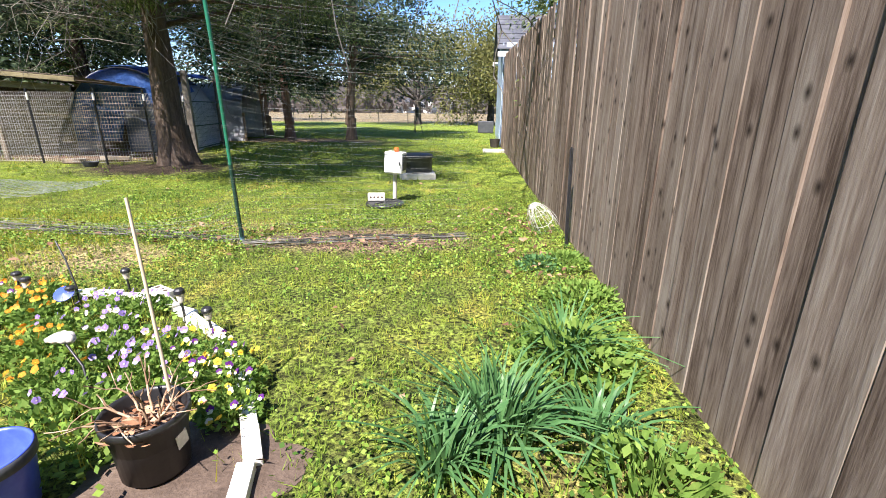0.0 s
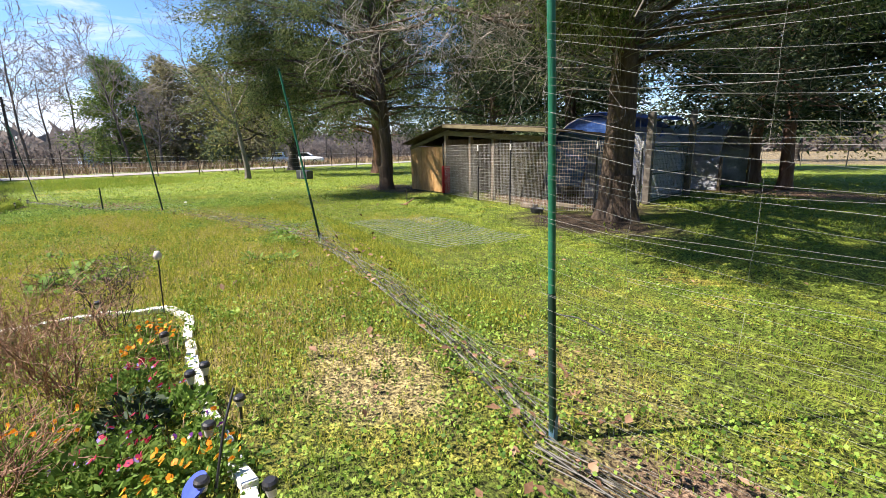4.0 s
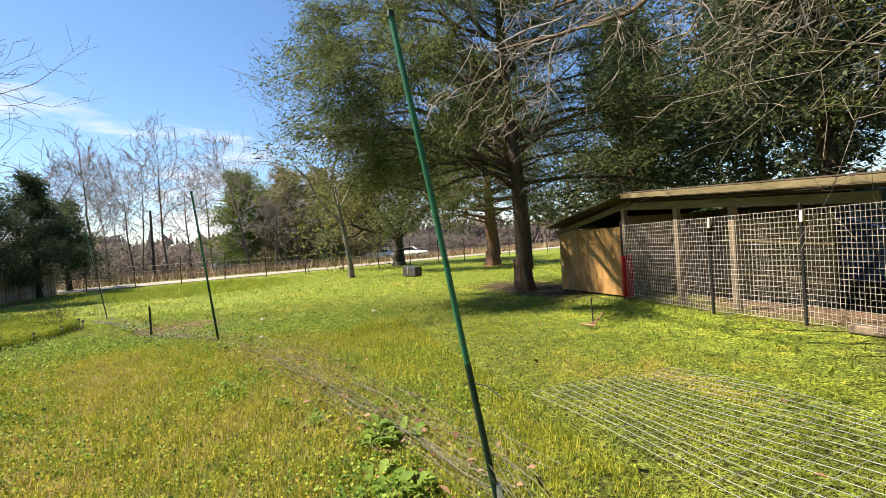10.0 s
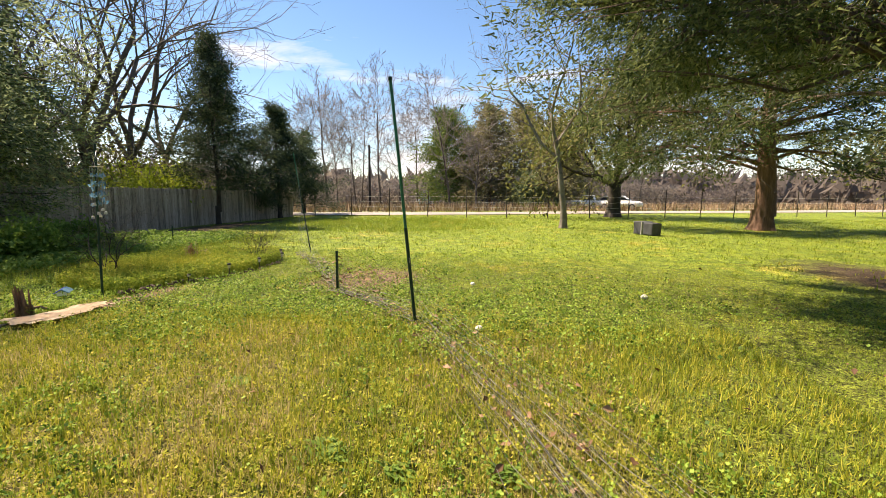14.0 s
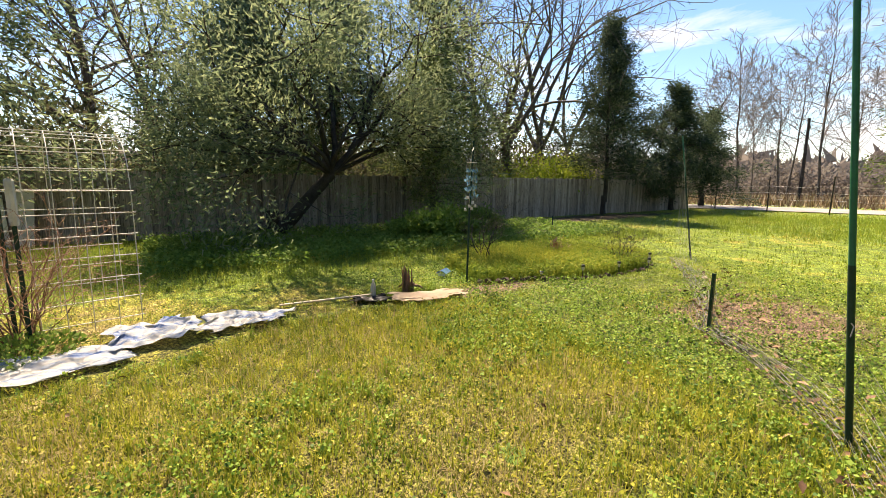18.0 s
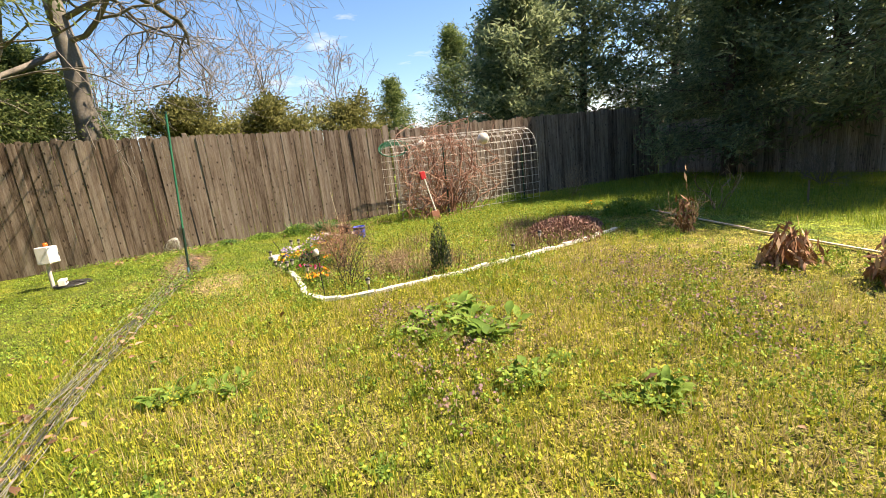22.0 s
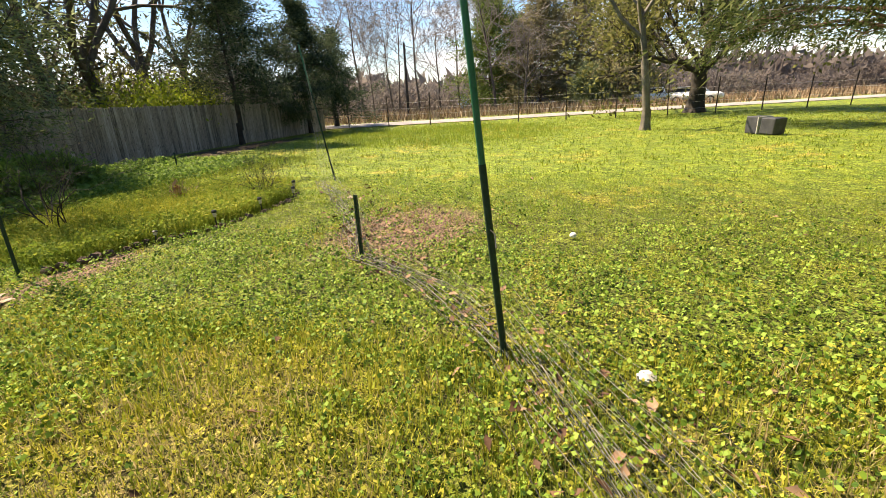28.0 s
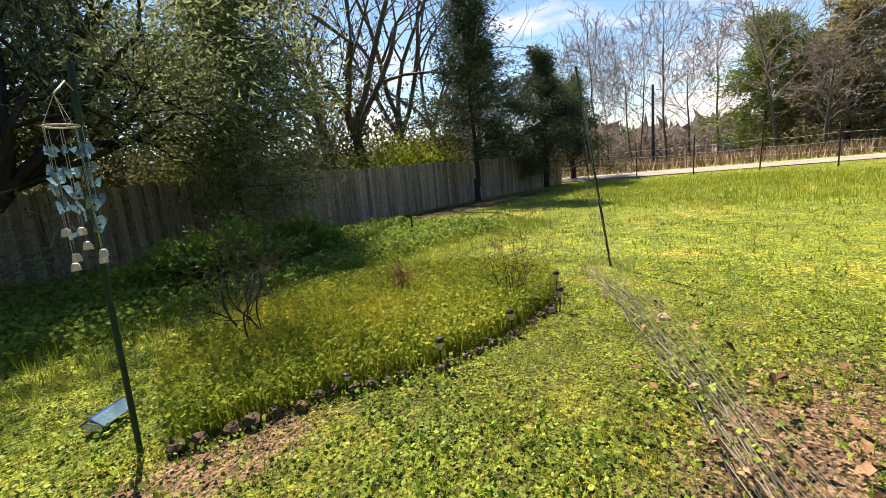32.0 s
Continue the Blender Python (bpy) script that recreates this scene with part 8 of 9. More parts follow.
def small_things():
    root = empty("water_bottle", -13.43, -1.9, 0.02, 0, "clear plastic water bottle standing on the black sheet", "bottle")
    part("body", lathe([(0, 0), (0.034, 0.0), (0.036, 0.01), (0.034, 0.06), (0.036, 0.07), (0.034, 0.13), (0.03, 0.165), (0.014, 0.2), (0.013, 0.215)], 20), M_SHELL, root, "", True)
    part("cap", lathe([(0.015, 0.212), (0.015, 0.232), (0, 0.234)], 14), M_WHITE, root)
    root = empty("tree_stump", -14.03, -2.02, 0, 0, "small ragged reddish-brown rotten tree stump", "stump")
    rng = np.random.default_rng(232)
    v, f = flare((0, 0), (0.1, 0.04), 0.075, 0.1, 231)
    np_object("base", v + rng.normal(0, 0.008, v.shape), f, M_BARK_RED, root, True)
    for k in range(16):
        a, r, h = rng.uniform(0, 6.28), rng.uniform(0.01, 0.075), rng.uniform(0.14, 0.36)
        p = np.array([r * math.cos(a), r * math.sin(a), 0.0])
        wire("splinter", [p, p * 1.1 + (0.02, 0.01, h * 0.55), p * 1.25 + (0.035, 0.015, h)], rng.uniform(0.016, 0.03), M_BARK_RED, root, 5, 0.005)
    for k in range(3):
        a = 2.6 + 1.1 * k
        wire("root_limb", [(0.04 * math.cos(a), 0.04 * math.sin(a), 0.06), (0.14 * math.cos(a), 0.14 * math.sin(a), 0.07), (0.26 * math.cos(a), 0.26 * math.sin(a), 0.0)], 0.026, M_BARK_RED, root, 6, 0.01)
    root = empty("stepping_stone", -16.63, 3.13, 0, 30, "small white stone in the lawn", "stone")
    part("stone", lathe([(0, -0.01), (0.032, 0), (0.038, 0.022), (0.024, 0.042), (0, 0.046)], 9), M_WHITE, root, "", True)
    for x, y in ((-14.2, 3.35), (-16.05, 5.6), (-18.4, -0.1)):
        ob = part("stone", lathe([(0, -0.01), (0.045, 0), (0.05, 0.03), (0.02, 0.055), (0, 0.055)], 7, (x, y, 0)), M_CONCRETE if x > -18 else M_CARD, None, "small pale stone in the grass")
        tagged(ob, category="stone")
    # spade with a red grip
    root = empty("spade", -0.72, -0.38, 0, 0, "spade with a red grip stuck in the bed", "spade")
    wire("shaft", [(0, 0, 0.2), (0.04, 0.09, 0.6), (0.09, 0.17, 1.0)], 0.017, M_WHITE, root, 8)
    part("grip", box(0.05, 0.14, 0.2, (0.1, 0.18, 0.98), 0.02, (-8, 6, 0)), M_RED, root, "red plastic grip")
    part("blade", box(0.04, 0.2, 0.24, (-0.01, -0.01, -0.02), 0.01, (-10, 4, 0)), M_RUST, root, "rusty blade")
    # pale globes and a green hose on the long arch
    for x, y, r in ((-0.1, -0.45, 0.12), (-0.25, -2.1, 0.15)):
        root = empty("hanging_globe", x, y, 1.80, 0, "pale round globe hanging on the arch", "globe")
        part("globe", lathe([(0, -r)] + [(r * math.cos(a), r * math.sin(a)) for a in np.linspace(-1.4, 1.4, 12)] + [(0, r)], 20), M_SHELL, root, "", True)
        part("hook", lathe([(0.008, r - 0.01), (0.008, r + 0.12), (0, r + 0.12)], 6), M_WIRE, root)
    root = empty("garden_hose", 0.55, 0.1, 1.75, 0, "coil of green hose hung on the arch", "hose")
    for k in range(6):
        wire("coil", [(0.1 * math.sin(k) + 0.04 * math.sin(a * 2), (0.34 + 0.015 * k) * math.cos(a), (0.14 + 0.012 * k) * math.sin(a) + 0.01 * k) for a in np.linspace(0, 6.28, 24)], 0.01, M_GREENPOLE, root, 6)
    # weathered panel leaning on the back fence
    root = empty("board_stack", -8.6, -9.6, 0, 0, "two weathered whitish boards leaning on the back fence", "boards")
    part("board", box(0.5, 0.03, 1.15, (0.2, 0, 0), 0.005, (6, 3, 0)), M_WHITEBRICK, root)
    part("board", box(0.34, 0.03, 1.25, (-0.25, 0.06, 0), 0.005, (8, -4, 0)), M_SHELL, root)
    # dark plastic crate near the road
    root = empty("plastic_crate", -27.35, 9.15, 0, 25, "dark grey plastic crate of two halves on the grass", "crate")
    part("half", box(0.42, 0.5, 0.5, (-0.22, 0, 0), 0.03), M_GREYPLASTIC, root)
    part("half", box(0.42, 0.5, 0.46, (0.22, 0.04, 0), 0.03, (0, 3, 8)), M_GREYPLASTIC, root)
    part("seam", box(0.03, 0.52, 0.49, (0.0, -0.01, 0.0), 0.006), M_WIRE, root, "pale seam strip")
    # water bowl at the pen
    root = empty("water_bowl", -8.6, 10.35, 0, 0, "dark rubber water bowl beside the pen", "bowl")
    part("wall", lathe([(0, 0), (0.13, 0), (0.17, 0.1), (0.155, 0.1), (0.12, 0.03), (0, 0.03)], 24), M_GREYPLASTIC, root)
    root = empty("twig_toy", -11.76, 8.47, 0, 0, "few crossed sticks on the lawn", "sticks")
    for k in range(4):
        wire("stick", [(-0.2 + 0.1 * k, -0.1, 0.02), (0.2 - 0.1 * k, 0.12 * k - 0.1, 0.06 + 0.04 * k)], 0.012, M_VINE, root)
    wire("stick", [(0, 0, 0), (-0.02, 0, 0.45)], 0.012, M_BARK_DARK, root)


small_things()


def wind_chime():
    root = empty("wind_chime_pole", -15.06, -2.02, 0, 0, "dark pole with a blue glass and bell wind chime", "wind chime")
    wire("pole", [(0, 0, -0.05), (-0.03, 0.0, 1.05), (-0.09, 0.0, 2.12)], 0.016, M_DARKPOLE, root, 8)
    cx, cy, cz = 0.02, 0.10, 1.80
    wire("hook", [(-0.085, 0, 1.98), (-0.04, 0.06, 2.02), (cx, cy, 1.95)], 0.004, M_WIRE, root)
    wire("ring", [(cx + 0.07 * math.cos(a), cy + 0.07 * math.sin(a), cz) for a in np.linspace(0, 6.2832, 25)], 0.005, M_SHELL, root, 6)
    for k in range(3):
        a = k * 2.09
        wire("hanger", [(cx, cy, 1.95), (cx + 0.07 * math.cos(a), cy + 0.07 * math.sin(a), cz)], 0.0015, M_WIRE, root, 4)
    rng = np.random.default_rng(241)
    wing = bmesh.new()
    for s in (-1, 1):
        for (w, h, z) in ((0.045, 0.05, 0.012), (0.034, 0.035, -0.022)):
            q = [wing.verts.new((s * a, 0.012 * a / 0.045, z + b)) for a, b in ((0.002, -h / 2 * 0.3), (w * 0.8, -h / 2), (w, h / 2), (w * 0.3, h / 2 * 0.8))]
            wing.faces.new(q)
    bmesh.ops.solidify(wing, geom=wing.faces[:], thickness=0.003)
    wing_mesh = bpy.data.meshes.new("glass_wing")
    wing.to_mesh(wing_mesh)
    wing.free()
    wing_mesh.materials.append(M_SEAGLASS)
    bell = bpy.data.meshes.new("bell")
    bm = lathe([(0.0, 0.055), (0.018, 0.05), (0.026, 0.03), (0.028, 0.0), (0.024, 0.0), (0.02, 0.03)], 14)
    bm.to_mesh(bell)
    bm.free()
    bell.materials.append(M_SHELL)
    for k in range(8):
        a = k * 0.785
        x, y = cx + 0.07 * math.cos(a) + 0.012 * math.sin(k), cy + 0.07 * math.sin(a)
        ln = rng.uniform(0.42, 0.68)
        wire("string", [(x, y, cz), (x + 0.01, y, cz - ln)], 0.0012, M_WIRE, root, 4)
        for j in range(4):
            ob = new("glass_wing", wing_mesh)
            ob.parent = root
            ob.matrix_basis = pose(x, y, cz - 0.12 - j * (ln - 0.12) / 4, rng.normal(0, 20), rng.normal(0, 25), rng.uniform(0, 360)) @ Matrix.Scale(rng.uniform(0.55, 0.9), 4)
        ob = new("bell", bell)
        ob.parent = root
        ob.matrix_basis = pose(x + 0.01, y, cz - ln - 0.05) @ Matrix.Scale(0.75, 4)
    root = empty("blue_roof_toy", -15.05, -2.63, 0, 35, "small blue and white pitched lid on the grass", "lid")
    for s in (-1, 1):
        part("slope", box(0.26, 0.1, 0.012, (0, s * 0.045, 0.055), 0.003, (-s * 32, 0, 0)), M_BLUE if s < 0 else M_SEAGLASS, root)
        part("end", box(0.008, 0.12, 0.05, (s * 0.12, 0, 0.0), 0.002), M_WHITE, root)


wind_chime()


def wild_bed_edge():
    """Dark broken edging along the wild bed."""
    root = empty("bed_edging", 0, 0, 0, 0, "dark broken edging of stones and soil along the wild bed", "border")
    pts = [(-15.2, -1.85), (-16.1, -1.58), (-16.73, -1.18), (-17.4, -1.02), (-18.4, -1.05), (-19.0, -1.3)]
    rng = np.random.default_rng(251)
    shapes = []
    for k in range(4):
        bm = lathe([(0, -0.02), (0.075, -0.01), (0.085, 0.03), (0.05, 0.07), (0, 0.075)], 8)
        for v in bm.verts:
            v.co += Vector(rng.normal(0, 0.008, 3))
        me = bpy.data.meshes.new("edging_stone")
        bm.to_mesh(me)
        bm.free()
        me.materials.append(M_SOIL)
        shapes.append(me)
    for a, b in zip(pts, pts[1:]):
        n = int(math.hypot(b[0] - a[0], b[1] - a[1]) / 0.12)
        for k in range(n):
            u = k / n
            ob = new("edging_stone", shapes[int(rng.integers(0, 4))])
            ob.parent = root
            ob.matrix_basis = pose(a[0] + (b[0] - a[0]) * u + rng.normal(0, 0.02), a[1] + (b[1] - a[1]) * u + rng.normal(0, 0.02), 0, rng.normal(0, 8), rng.normal(0, 8), rng.uniform(0, 360)) @ Matrix.Scale(rng.uniform(0.35, 0.75), 4)


wild_bed_edge()


# ---- grass, clover and litter ----
BED = [(-0.7, 1.6), (-0.72, 2.0), (-1.35, 2.86), (-2.1, 3.38), (-3.2, 3.28), (-5.1, 3.15), (-5.55, 2.9), (-5.55, 1.5), (-5.4, -0.4), (-5.05, -1.8), (-3.0, -3.0), (-0.4, -4.0), (0.9, -4.0), (0.9, 0.6), (0.0, 1.3)]
WILD = [(-15.2, -1.9), (-16.1, -1.65), (-16.73, -1.28), (-17.4, -1.12), (-18.4, -1.15), (-19.2, -1.5), (-19.4, -3.2), (-17.6, -4.2), (-15.6, -3.4)]


def inside(poly, x, y):
    r = np.zeros(len(x), bool)
    for (ax, ay), (bx, by) in zip(poly, poly[1:] + poly[:1]):
        c = ((ay > y) != (by > y)) & (x < (bx - ax) * (y - ay) / (by - ay + 1e-12) + ax)
        r ^= c
    return r


def ellipse(x, y, cx, cy, rx, ry, turn=0.0):
    c, s = math.cos(radians(turn)), math.sin(radians(turn))
    u, v = (x - cx) * c + (y - cy) * s, -(x - cx) * s + (y - cy) * c
    return (u / rx) ** 2 + (v / ry) ** 2


def scatter(rng, n, x0, x1, y0, y1):
    x, y = rng.uniform(x0, x1, n), rng.uniform(y0, y1, n)
    keep = np.ones(n, bool)
    # sheets and slabs cover the grass
    for poly in ([(-8.7, -1.0), (-10.9, -0.95), (-12.45, -1.6), (-12.3, -2.2), (-11.4, -2.3), (-10.5, -1.8), (-8.9, -1.65)], [(-13.1, -1.7), (-13.58, -1.38), (-14.52, -1.25), (-14.62, -1.62), (-13.65, -1.95), (-13.1, -2.0)]):
        keep &= ~inside(poly, x, y)
    keep &= ellipse(x, y, -1.08, 6.78, 0.28, 0.28) > 1
    keep &= ~((np.abs(x + 0.95) < 0.38) & (np.abs(y - 9.55) < 0.38))
    keep &= ellipse(x, y, -0.98, 1.87, 0.16, 0.16) > 1
    keep &= ellipse(x, y, -1.5, 1.72, 0.13, 0.13) > 1
    # grass thins out on the bare spots
    for cx, cy, rx, ry, t, p in ((-0.95, 5.0, 1.25, 0.42, 12, 0.2), (-16.9, 1.3, 1.15, 0.75, -40, 0.4), (-17.6, 10.6, 3.2, 1.3, 0, 0.15), (-7.0, 10.2, 2.2, 1.3, 0, 0.15), (-7.6, 19.4, 4.2, 1.2, 0, 0.1), (-10.5, 12.6, 3.6, 1.7, 0, 0.1), (-27.0, -8.9, 7.0, 0.9, 0, 0.1), (-3.4, 4.3, 0.75, 0.42, 0, 0.3), (-7.9, 3.6, 0.9, 0.6, 0, 0.85), (-12.4, 1.3, 1.1, 0.7, 0, 0.85), (-9.6, 1.0, 1.0, 0.7, 0, 0.85), (-15.2, -1.55, 0.9, 0.28, -10, 0.5), (-0.95, 1.85, 0.42, 0.36, 0, 0.05)):
        keep &= (ellipse(x, y, cx, cy, rx, ry, t) > 1) | (rng.uniform(0, 1, n) < p)
    keep &= ~((x > 1.15) | ((y < -9.9) & (x > -38)))
    return x[keep], y[keep]


def blades(rng, x, y, per, h, w, lean=0.7, base=0.02):
    """Narrow upright quads that fan out from each tuft."""
    n = len(x) * per
    bx, by = np.repeat(x, per) + rng.normal(0, base, n), np.repeat(y, per) + rng.normal(0, base, n)
    hh = h * rng.uniform(0.45, 1.3, n) * np.repeat(rng.uniform(0.7, 1.25, len(x)), per)
    a = rng.uniform(0, 2 * np.pi, n)
    tilt = np.abs(rng.normal(0, lean, n))
    d = np.stack([np.cos(a) * np.sin(tilt), np.sin(a) * np.sin(tilt), np.cos(tilt)], 1)
    s = np.stack([-np.sin(a + rng.normal(0, 0.8, n)), np.cos(a), np.zeros(n)], 1) * (w / 2)
    p = np.stack([bx, by, rolling(bx, by) - 0.01], 1)
    q = p + d * hh[:, None]
    v = np.stack([p - s, p + s, q], 1).reshape(-1, 3)
    return v, np.arange(len(v)).reshape(-1, 3)


def leaflets(rng, x, y, per, size, h, flat=0.8):
    """Small roundish leaves held nearly level over each plant."""
    n = len(x) * per
    cx, cy = np.repeat(x, per) + rng.normal(0, size * 1.2, n), np.repeat(y, per) + rng.normal(0, size * 1.2, n)
    c = np.stack([cx, cy, rolling(cx, cy) + h * rng.uniform(0.3, 1.2, n)], 1)
    a = rng.uniform(0, 2 * np.pi, n)
    up = unit(np.stack([rng.normal(0, 1 - flat + 0.25, n), rng.normal(0, 1 - flat + 0.25, n), np.ones(n)], 1))
    al = unit(np.cross(up, np.stack([np.cos(a), np.sin(a), np.zeros(n)], 1)))
    ac = np.cross(up, al)
    s = (size * rng.uniform(0.45, 1.5, n))[:, None]
    return quads(c, al * s * 0.5, ac * s * 0.45)


WALKED = [(0.15, 0.6), (0.1, 2.4), (-0.8, 3.4), (-3.0, 4.1), (-7.0, 4.2), (-9.5, 3.7), (-11.2, 3.0), (-13.2, 2.0), (-14.5, 0.9)]


def thinned(rng, x, y, full=1.5, fade=6.0, least=0.12):
    """Growth is set thick along the walked strip and thinner away from it."""
    best = np.full(len(x), 1e9)
    for (ax, ay), (bx, by) in zip(WALKED, WALKED[1:]):
        dx, dy = bx - ax, by - ay
        u = np.clip(((x - ax) * dx + (y - ay) * dy) / (dx * dx + dy * dy), 0, 1)
        best = np.minimum(best, np.hypot(x - ax - u * dx, y - ay - u * dy))
    return rng.uniform(0, 1, len(x)) < np.clip(1 - (best - full) / fade, least, 1)


def lawn():
    rng = np.random.default_rng(301)
    x, y = scatter(rng, 76000, -20.5, 1.15, -4.0, 8.5)
    near = ~inside(BED, x, y) & ~inside(WILD, x, y) & thinned(rng, x, y, 3.0, 7.0, 0.3)
    x, y = x[near], y[near]
    tagged(np_object("lawn_grass", *blades(rng, x, y, 6, 0.055, 0.006, 0.85, 0.028), M_BLADE), "short uneven lawn grass, part green and part straw", "grass", kind="stuff")
    # clover grows in drifts
    cx, cy = scatter(rng, 125000, -20.5, 1.15, -3.5, 8.0)
    drift = np.sin(cx * 1.1 + 0.7 * np.sin(cy * 1.3)) + np.sin(cy * 1.7 + 0.9 * np.sin(cx * 0.8)) + 0.8 * np.sin(3.1 * cx - 2.3 * cy)
    strip = np.clip((cx + 6.0) / 3.0, 0, 1) + np.clip((-12.5 - cx) / 2.0, 0, 1)
    keep = (drift + 2.1 * strip + rng.normal(0, 0.8, len(cx)) > 1.45) & ~inside(BED, cx, cy) & ~inside(WILD, cx, cy) & thinned(rng, cx, cy, 2.2, 3.5, 0.1)
    cx, cy = cx[keep], cy[keep]
    big = (cx < -12.0) & (rng.uniform(0, 1, len(cx)) < 0.5)
    tagged(np_object("clover", *leaflets(rng, cx[~big], cy[~big], 3, 0.020, 0.065, 0.25), M_CLOVER), "drifts of low bright clover in the lawn", "clover", kind="stuff")
    tagged(np_object("clover", *leaflets(rng, cx[big], cy[big], 3, 0.027, 0.075, 0.4), M_CLOVER), "broad-leaved bright clover near the stake", "clover", kind="stuff")
    x, y = scatter(rng, 40000, -14.5, -3.5, -1.5, 6.0)
    k = ~inside(BED, x, y) & ~inside(WILD, x, y) & thinned(rng, x, y, 2.5, 4.0, 0.3)
    tagged(np_object("lawn_weeds", *blades(rng, x[k], y[k], 6, 0.075, 0.0075, 0.9, 0.035), M_YWEED), "thin yellow-green weeds between the grass", "weeds", kind="stuff")
    x, y = scatter(rng, 15000, -14.8, -6.0, -1.5, 4.6)
    k = ~inside(BED, x, y) & thinned(rng, x, y, 1.8, 3.0, 0.2)
    tagged(np_object("lawn_weeds", *leaflets(rng, x[k], y[k], 3, 0.017, 0.075, 0.3), M_YWEED), "small round yellow-green weed leaves between the grass", "weeds", kind="stuff")
    # the mown lawn further off
    x, y = scatter(rng, 32000, -42.0, 1.15, -9.8, 30.0)
    far = ~((x > -20.5) & (y > -4.0) & (y < 8.5))
    x, y = x[far], y[far]
    tagged(np_object("far_lawn_grass", *blades(rng, x, y, 4, 0.075, 0.024, 0.8, 0.08), M_BLADE), "mown lawn grass further off", "grass", kind="stuff")
    # long dry tufts in the garden strip
    x, y = scatter(rng, 2600, -14.0, -5.8, -0.8, 4.6)
    tagged(np_object("dry_grass", *blades(rng, x, y, 14, 0.09, 0.005, 1.15, 0.05), M_STRAW), "dry straw-coloured grass tufts", "grass", kind="stuff")

    # taller weed tufts that break up the drier strip
    x, y = scatter(rng, 5200, -14.5, -3.0, -2.2, 4.8)
    clump = np.sin(2.1 * x + 1.3 * np.sin(1.9 * y)) + np.sin(2.7 * y + 1.1 * np.sin(1.3 * x)) + rng.normal(0, 0.5, len(x))
    k = (clump > 0.5) & ~inside(BED, x, y)
    tagged(np_object("tall_tufts", *blades(rng, x[k], y[k], 9, 0.13, 0.011, 0.75, 0.035), M_TALL), "green weed tufts standing over the lawn", "weeds", kind="stuff")
    tagged(np_object("tuft_leaves", *leaflets(rng, x[k], y[k], 14, 0.02, 0.08, 0.4), M_CLOVER), "broad leaves of the lawn weeds", "weeds", kind="stuff")
    k = (clump < -0.3) & ~inside(BED, x, y)
    tagged(np_object("straw_tufts", *blades(rng, x[k], y[k], 10, 0.12, 0.006, 1.0, 0.05), M_STRAW), "straw-coloured dead grass tufts", "grass", kind="stuff")
    x, y = scatter(rng, 1800, -9.2, -5.6, -1.6, 2.8)
    k = np.sin(1.7 * x + 2.0) + np.sin(2.2 * y + 0.6 * x) + rng.normal(0, 0.5, len(x)) > 0.4
    tagged(np_object("purple_weeds", *leaflets(rng, x[k], y[k], 9, 0.022, 0.10, 0.3), M_HENBIT), "low purplish flowering weeds in the lawn", "weeds", kind="stuff")


lawn()


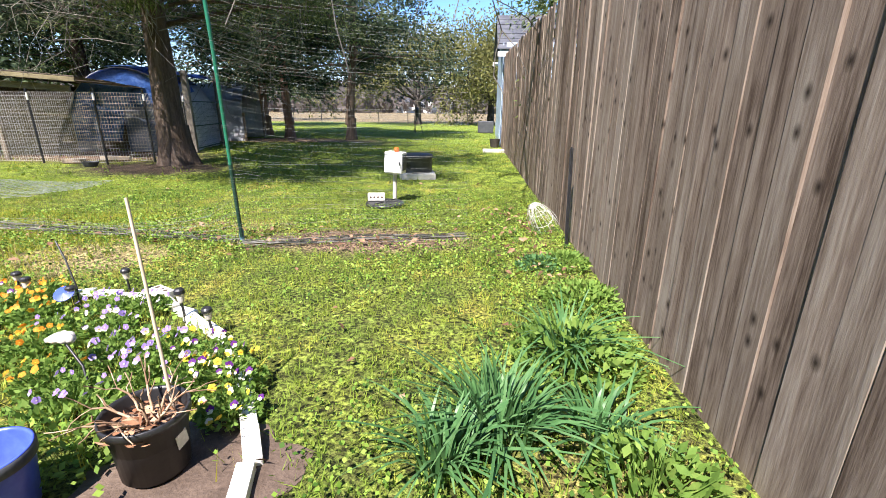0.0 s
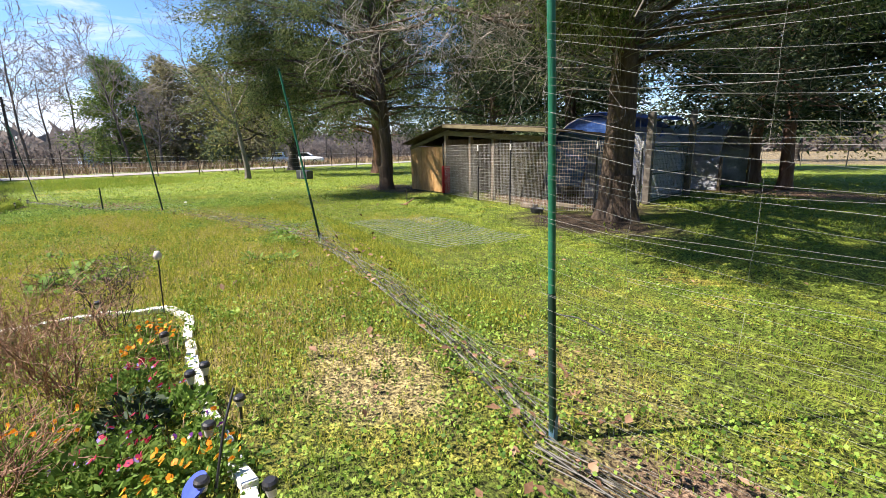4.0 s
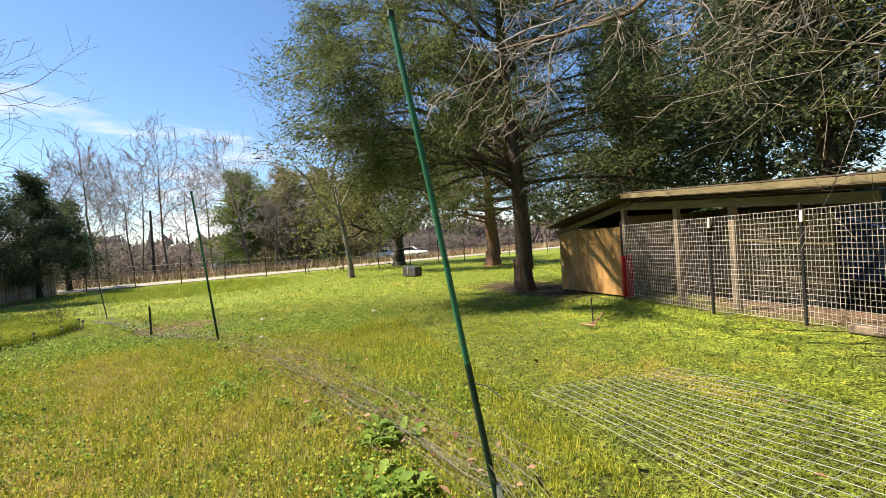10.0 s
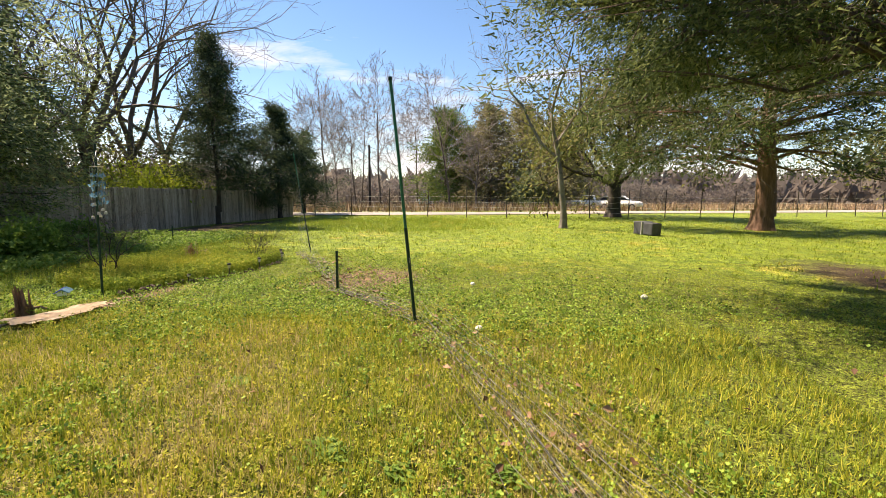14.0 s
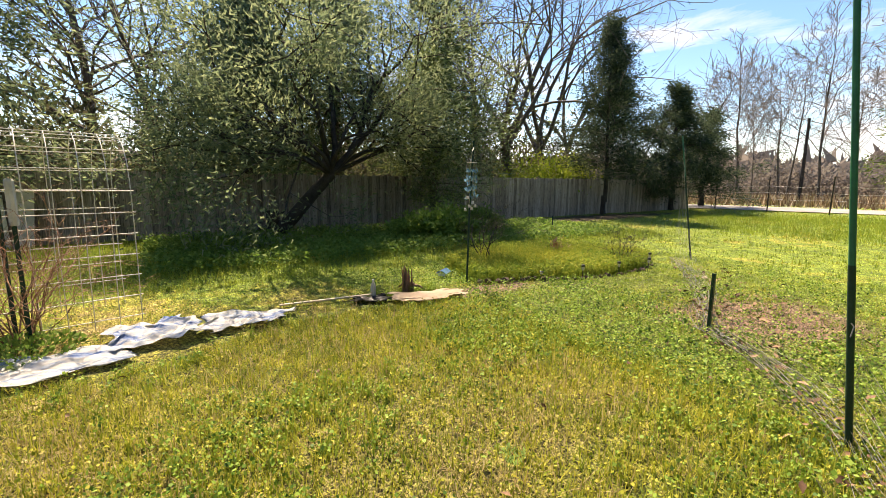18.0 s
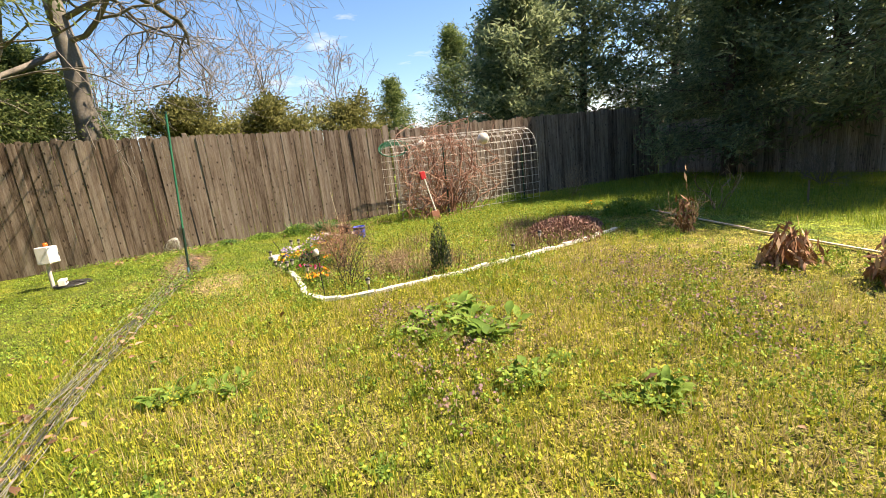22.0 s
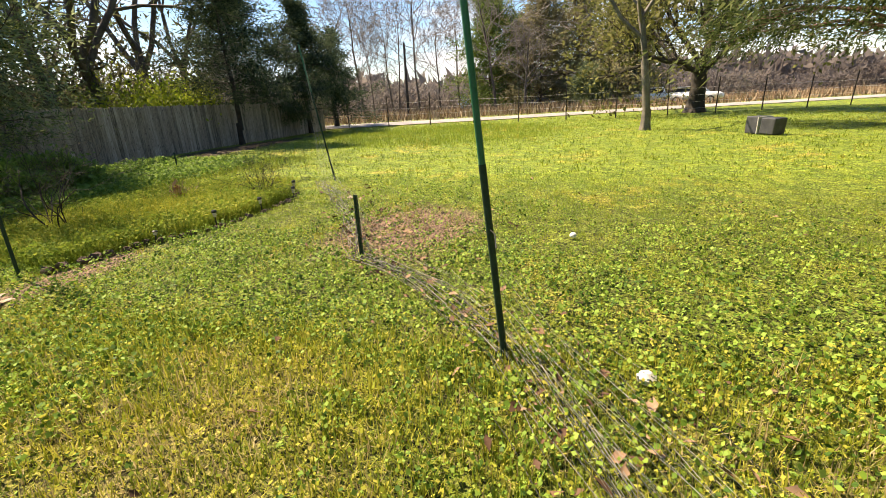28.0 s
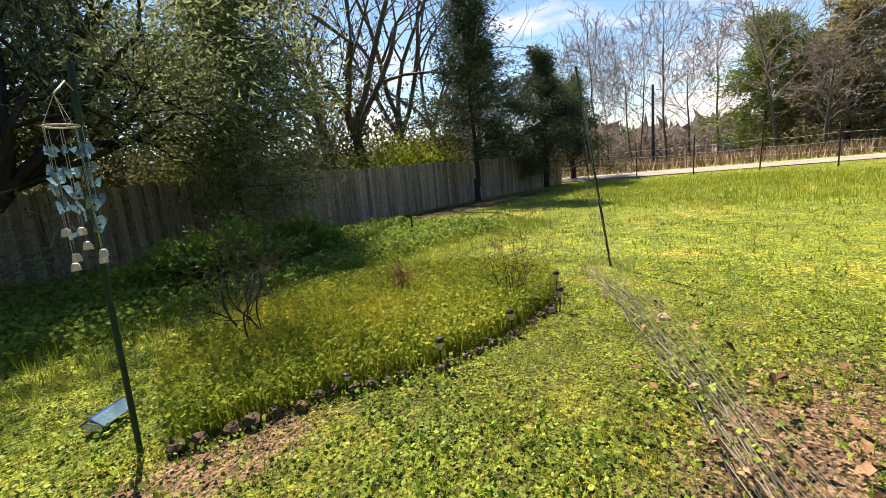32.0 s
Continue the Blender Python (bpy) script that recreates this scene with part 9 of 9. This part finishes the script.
def wild_growth():
    rng = np.random.default_rng(311)
    x, y = scatter(rng, 26000, -19.4, -15.2, -4.2, -1.1)
    k = inside(WILD, x, y)
    x, y = x[k], y[k]
    fresh = np.sin(2.0 * x + np.sin(1.7 * y)) + np.sin(2.6 * y + 0.8 * x) + rng.normal(0, 0.6, len(x)) > -0.5
    tagged(np_object("fresh_weeds", *blades(rng, x[fresh], y[fresh], 3, 0.2, 0.007, 0.5, 0.03), M_TALL), "green weeds between the yellow ones in the wild bed", "weeds", kind="stuff")
    v1 = blades(rng, x[~fresh], y[~fresh], 3, 0.26, 0.006, 0.5, 0.03)
    tagged(np_object("wild_grass", *v1, M_YWEED), "knee-high yellow-green weeds in the wild bed", "weeds", kind="stuff")
    tagged(np_object("wild_leaves", *leaflets(rng, x, y, 2, 0.03, 0.17, 0.4), M_TALL), "small leaves of the yellow-green weeds", "weeds", kind="stuff")
    # shaded rough grass towards the back fence
    x, y = scatter(rng, 17000, -24.0, 0.6, -9.6, -3.6)
    k = ~inside(WILD, x, y)
    x, y = x[k], y[k]
    tagged(np_object("shade_grass", *blades(rng, x, y, 4, 0.16, 0.009, 0.6, 0.05), M_TALL), "long dark green grass in the shade", "grass", kind="stuff")
    x, y = scatter(rng, 9000, -23.0, -11.0, -9.3, -4.6)
    tagged(np_object("shade_weeds", *leaflets(rng, x, y, 4, 0.055, 0.2, 0.4), M_BROADLEAF), "leafy green weeds in the shade", "weeds", kind="stuff")
    x, y = scatter(rng, 1500, -19.2, -16.2, -7.6, -5.6)
    k = ellipse(x, y, -17.7, -6.6, 1.4, 0.9) + rng.normal(0, 0.25, len(x)) < 1
    tagged(np_object("leafy_weeds", *leaflets(rng, x[k], y[k], 12, 0.075, 0.42, 0.4), M_BROADLEAF), "knee-high bright green leafy weeds by the back fence", "weeds", kind="stuff")
    # the flower bed's own growth
    x, y = scatter(rng, 17000, -5.7, 1.0, -4.0, 3.5)
    k = inside(BED, x, y)
    x, y = x[k], y[k]
    tagged(np_object("bed_grass", *blades(rng, x, y, 4, 0.13, 0.005, 0.65, 0.035), M_YWEED), "thin yellow-green weeds filling the flower bed", "weeds", kind="stuff")
    tagged(np_object("bed_leaves", *leaflets(rng, x, y, 2, 0.026, 0.09, 0.4), M_CLOVER), "small-leaved weeds filling the flower bed", "weeds", kind="stuff")
    # withered stems stand in drifts among the bed's weeds
    x, y = scatter(rng, 2600, -5.4, -1.2, -1.6, 3.1)
    k = inside(BED, x, y) & (x < -2.9) & (np.sin(2.3 * x + np.sin(2.1 * y)) + np.sin(2.9 * y + 0.6 * x) + rng.normal(0, 0.5, len(x)) > 0.35)
    tagged(np_object("withered_stems", *blades(rng, x[k], y[k], 9, 0.24, 0.007, 0.55, 0.05), M_CANE_DRY), "reddish-brown withered stems in the flower bed", "dead plants", kind="stuff")
    # rough green strip before the road
    x, y = scatter(rng, 5000, -38.0, -26.0, -7.5, 5.0)
    k = ellipse(x, y, -32.0, -1.5, 6.0, 5.0) + rng.normal(0, 0.3, len(x)) < 1
    x, y = x[k], y[k]
    tagged(np_object("rough_grass", *blades(rng, x, y, 6, 0.17, 0.014, 0.6, 0.1), M_BLADE), "longer bright green grass near the road", "grass", kind="stuff")


wild_growth()


def litter():
    """Fallen leaves: singles over the lawn, more along the net and the fence."""
    rng = np.random.default_rng(321)
    line = [(-0.1, 5.1), (-2.2, 4.85), (-8.0, 5.2), (-11.3, 4.3), (-14.3, 2.8), (-16.4, 1.1), (-19.0, -0.2)]
    pts = []
    for a, b in zip(line, line[1:]):
        n = int(85 * math.hypot(b[0] - a[0], b[1] - a[1]))
        u = rng.uniform(0, 1, (n, 1))
        pts.append(np.array(a) * (1 - u) + np.array(b) * u + rng.normal(0, 0.30, (n, 2)))
    pts.append(np.stack([rng.uniform(-20, 1, 500), rng.uniform(-1, 9, 500)], 1))
    pts.append(np.stack([rng.normal(0.7, 0.25, 110), rng.uniform(3.9, 6.6, 110)], 1))
    pts.append(np.stack([rng.normal(-16.9, 0.8, 340), rng.normal(1.4, 0.6, 340)], 1))
    p = np.concatenate(pts)
    p = p[p[:, 0] < 1.1]
    n = len(p)
    c = np.stack([p[:, 0], p[:, 1], rolling(p[:, 0], p[:, 1]) + rng.uniform(0.03, 0.06, n)], 1)
    up = unit(np.stack([rng.normal(0, 0.45, n), rng.normal(0, 0.45, n), np.ones(n)], 1))
    al = unit(np.cross(up, rng.normal(0, 1, (n, 3))))
    s = 0.011 + 0.040 * rng.uniform(0, 1, (n, 1)) ** 3
    ac = np.cross(up, al)
    by_fence = (p[:, 0] > 0.3) & (p[:, 1] > 3.5) & (p[:, 1] < 7.2)
    s[by_fence] = 0.022 + 0.03 * rng.uniform(0, 1, (int(by_fence.sum()), 1))
    # each leaf is folded a little along its midrib
    ml, mr = c + al * s * 0.15 - ac * s * 0.55 + up * s * 0.35, c + al * s * 0.15 + ac * s * 0.55 + up * s * 0.45
    t0, t1 = c - al * s, c + al * s + up * s * 0.3
    v = np.stack([t0, ml, t1, mr], 1).reshape(-1, 3)
    tri = (np.arange(n)[:, None, None] * 4 + np.array([[0, 2, 1], [0, 3, 2]])[None]).reshape(-1, 3)
    tagged(np_object("fallen_leaves", v, tri, M_FALLEN), "curled brown fallen leaves on the lawn", "leaves", kind="stuff")


litter()
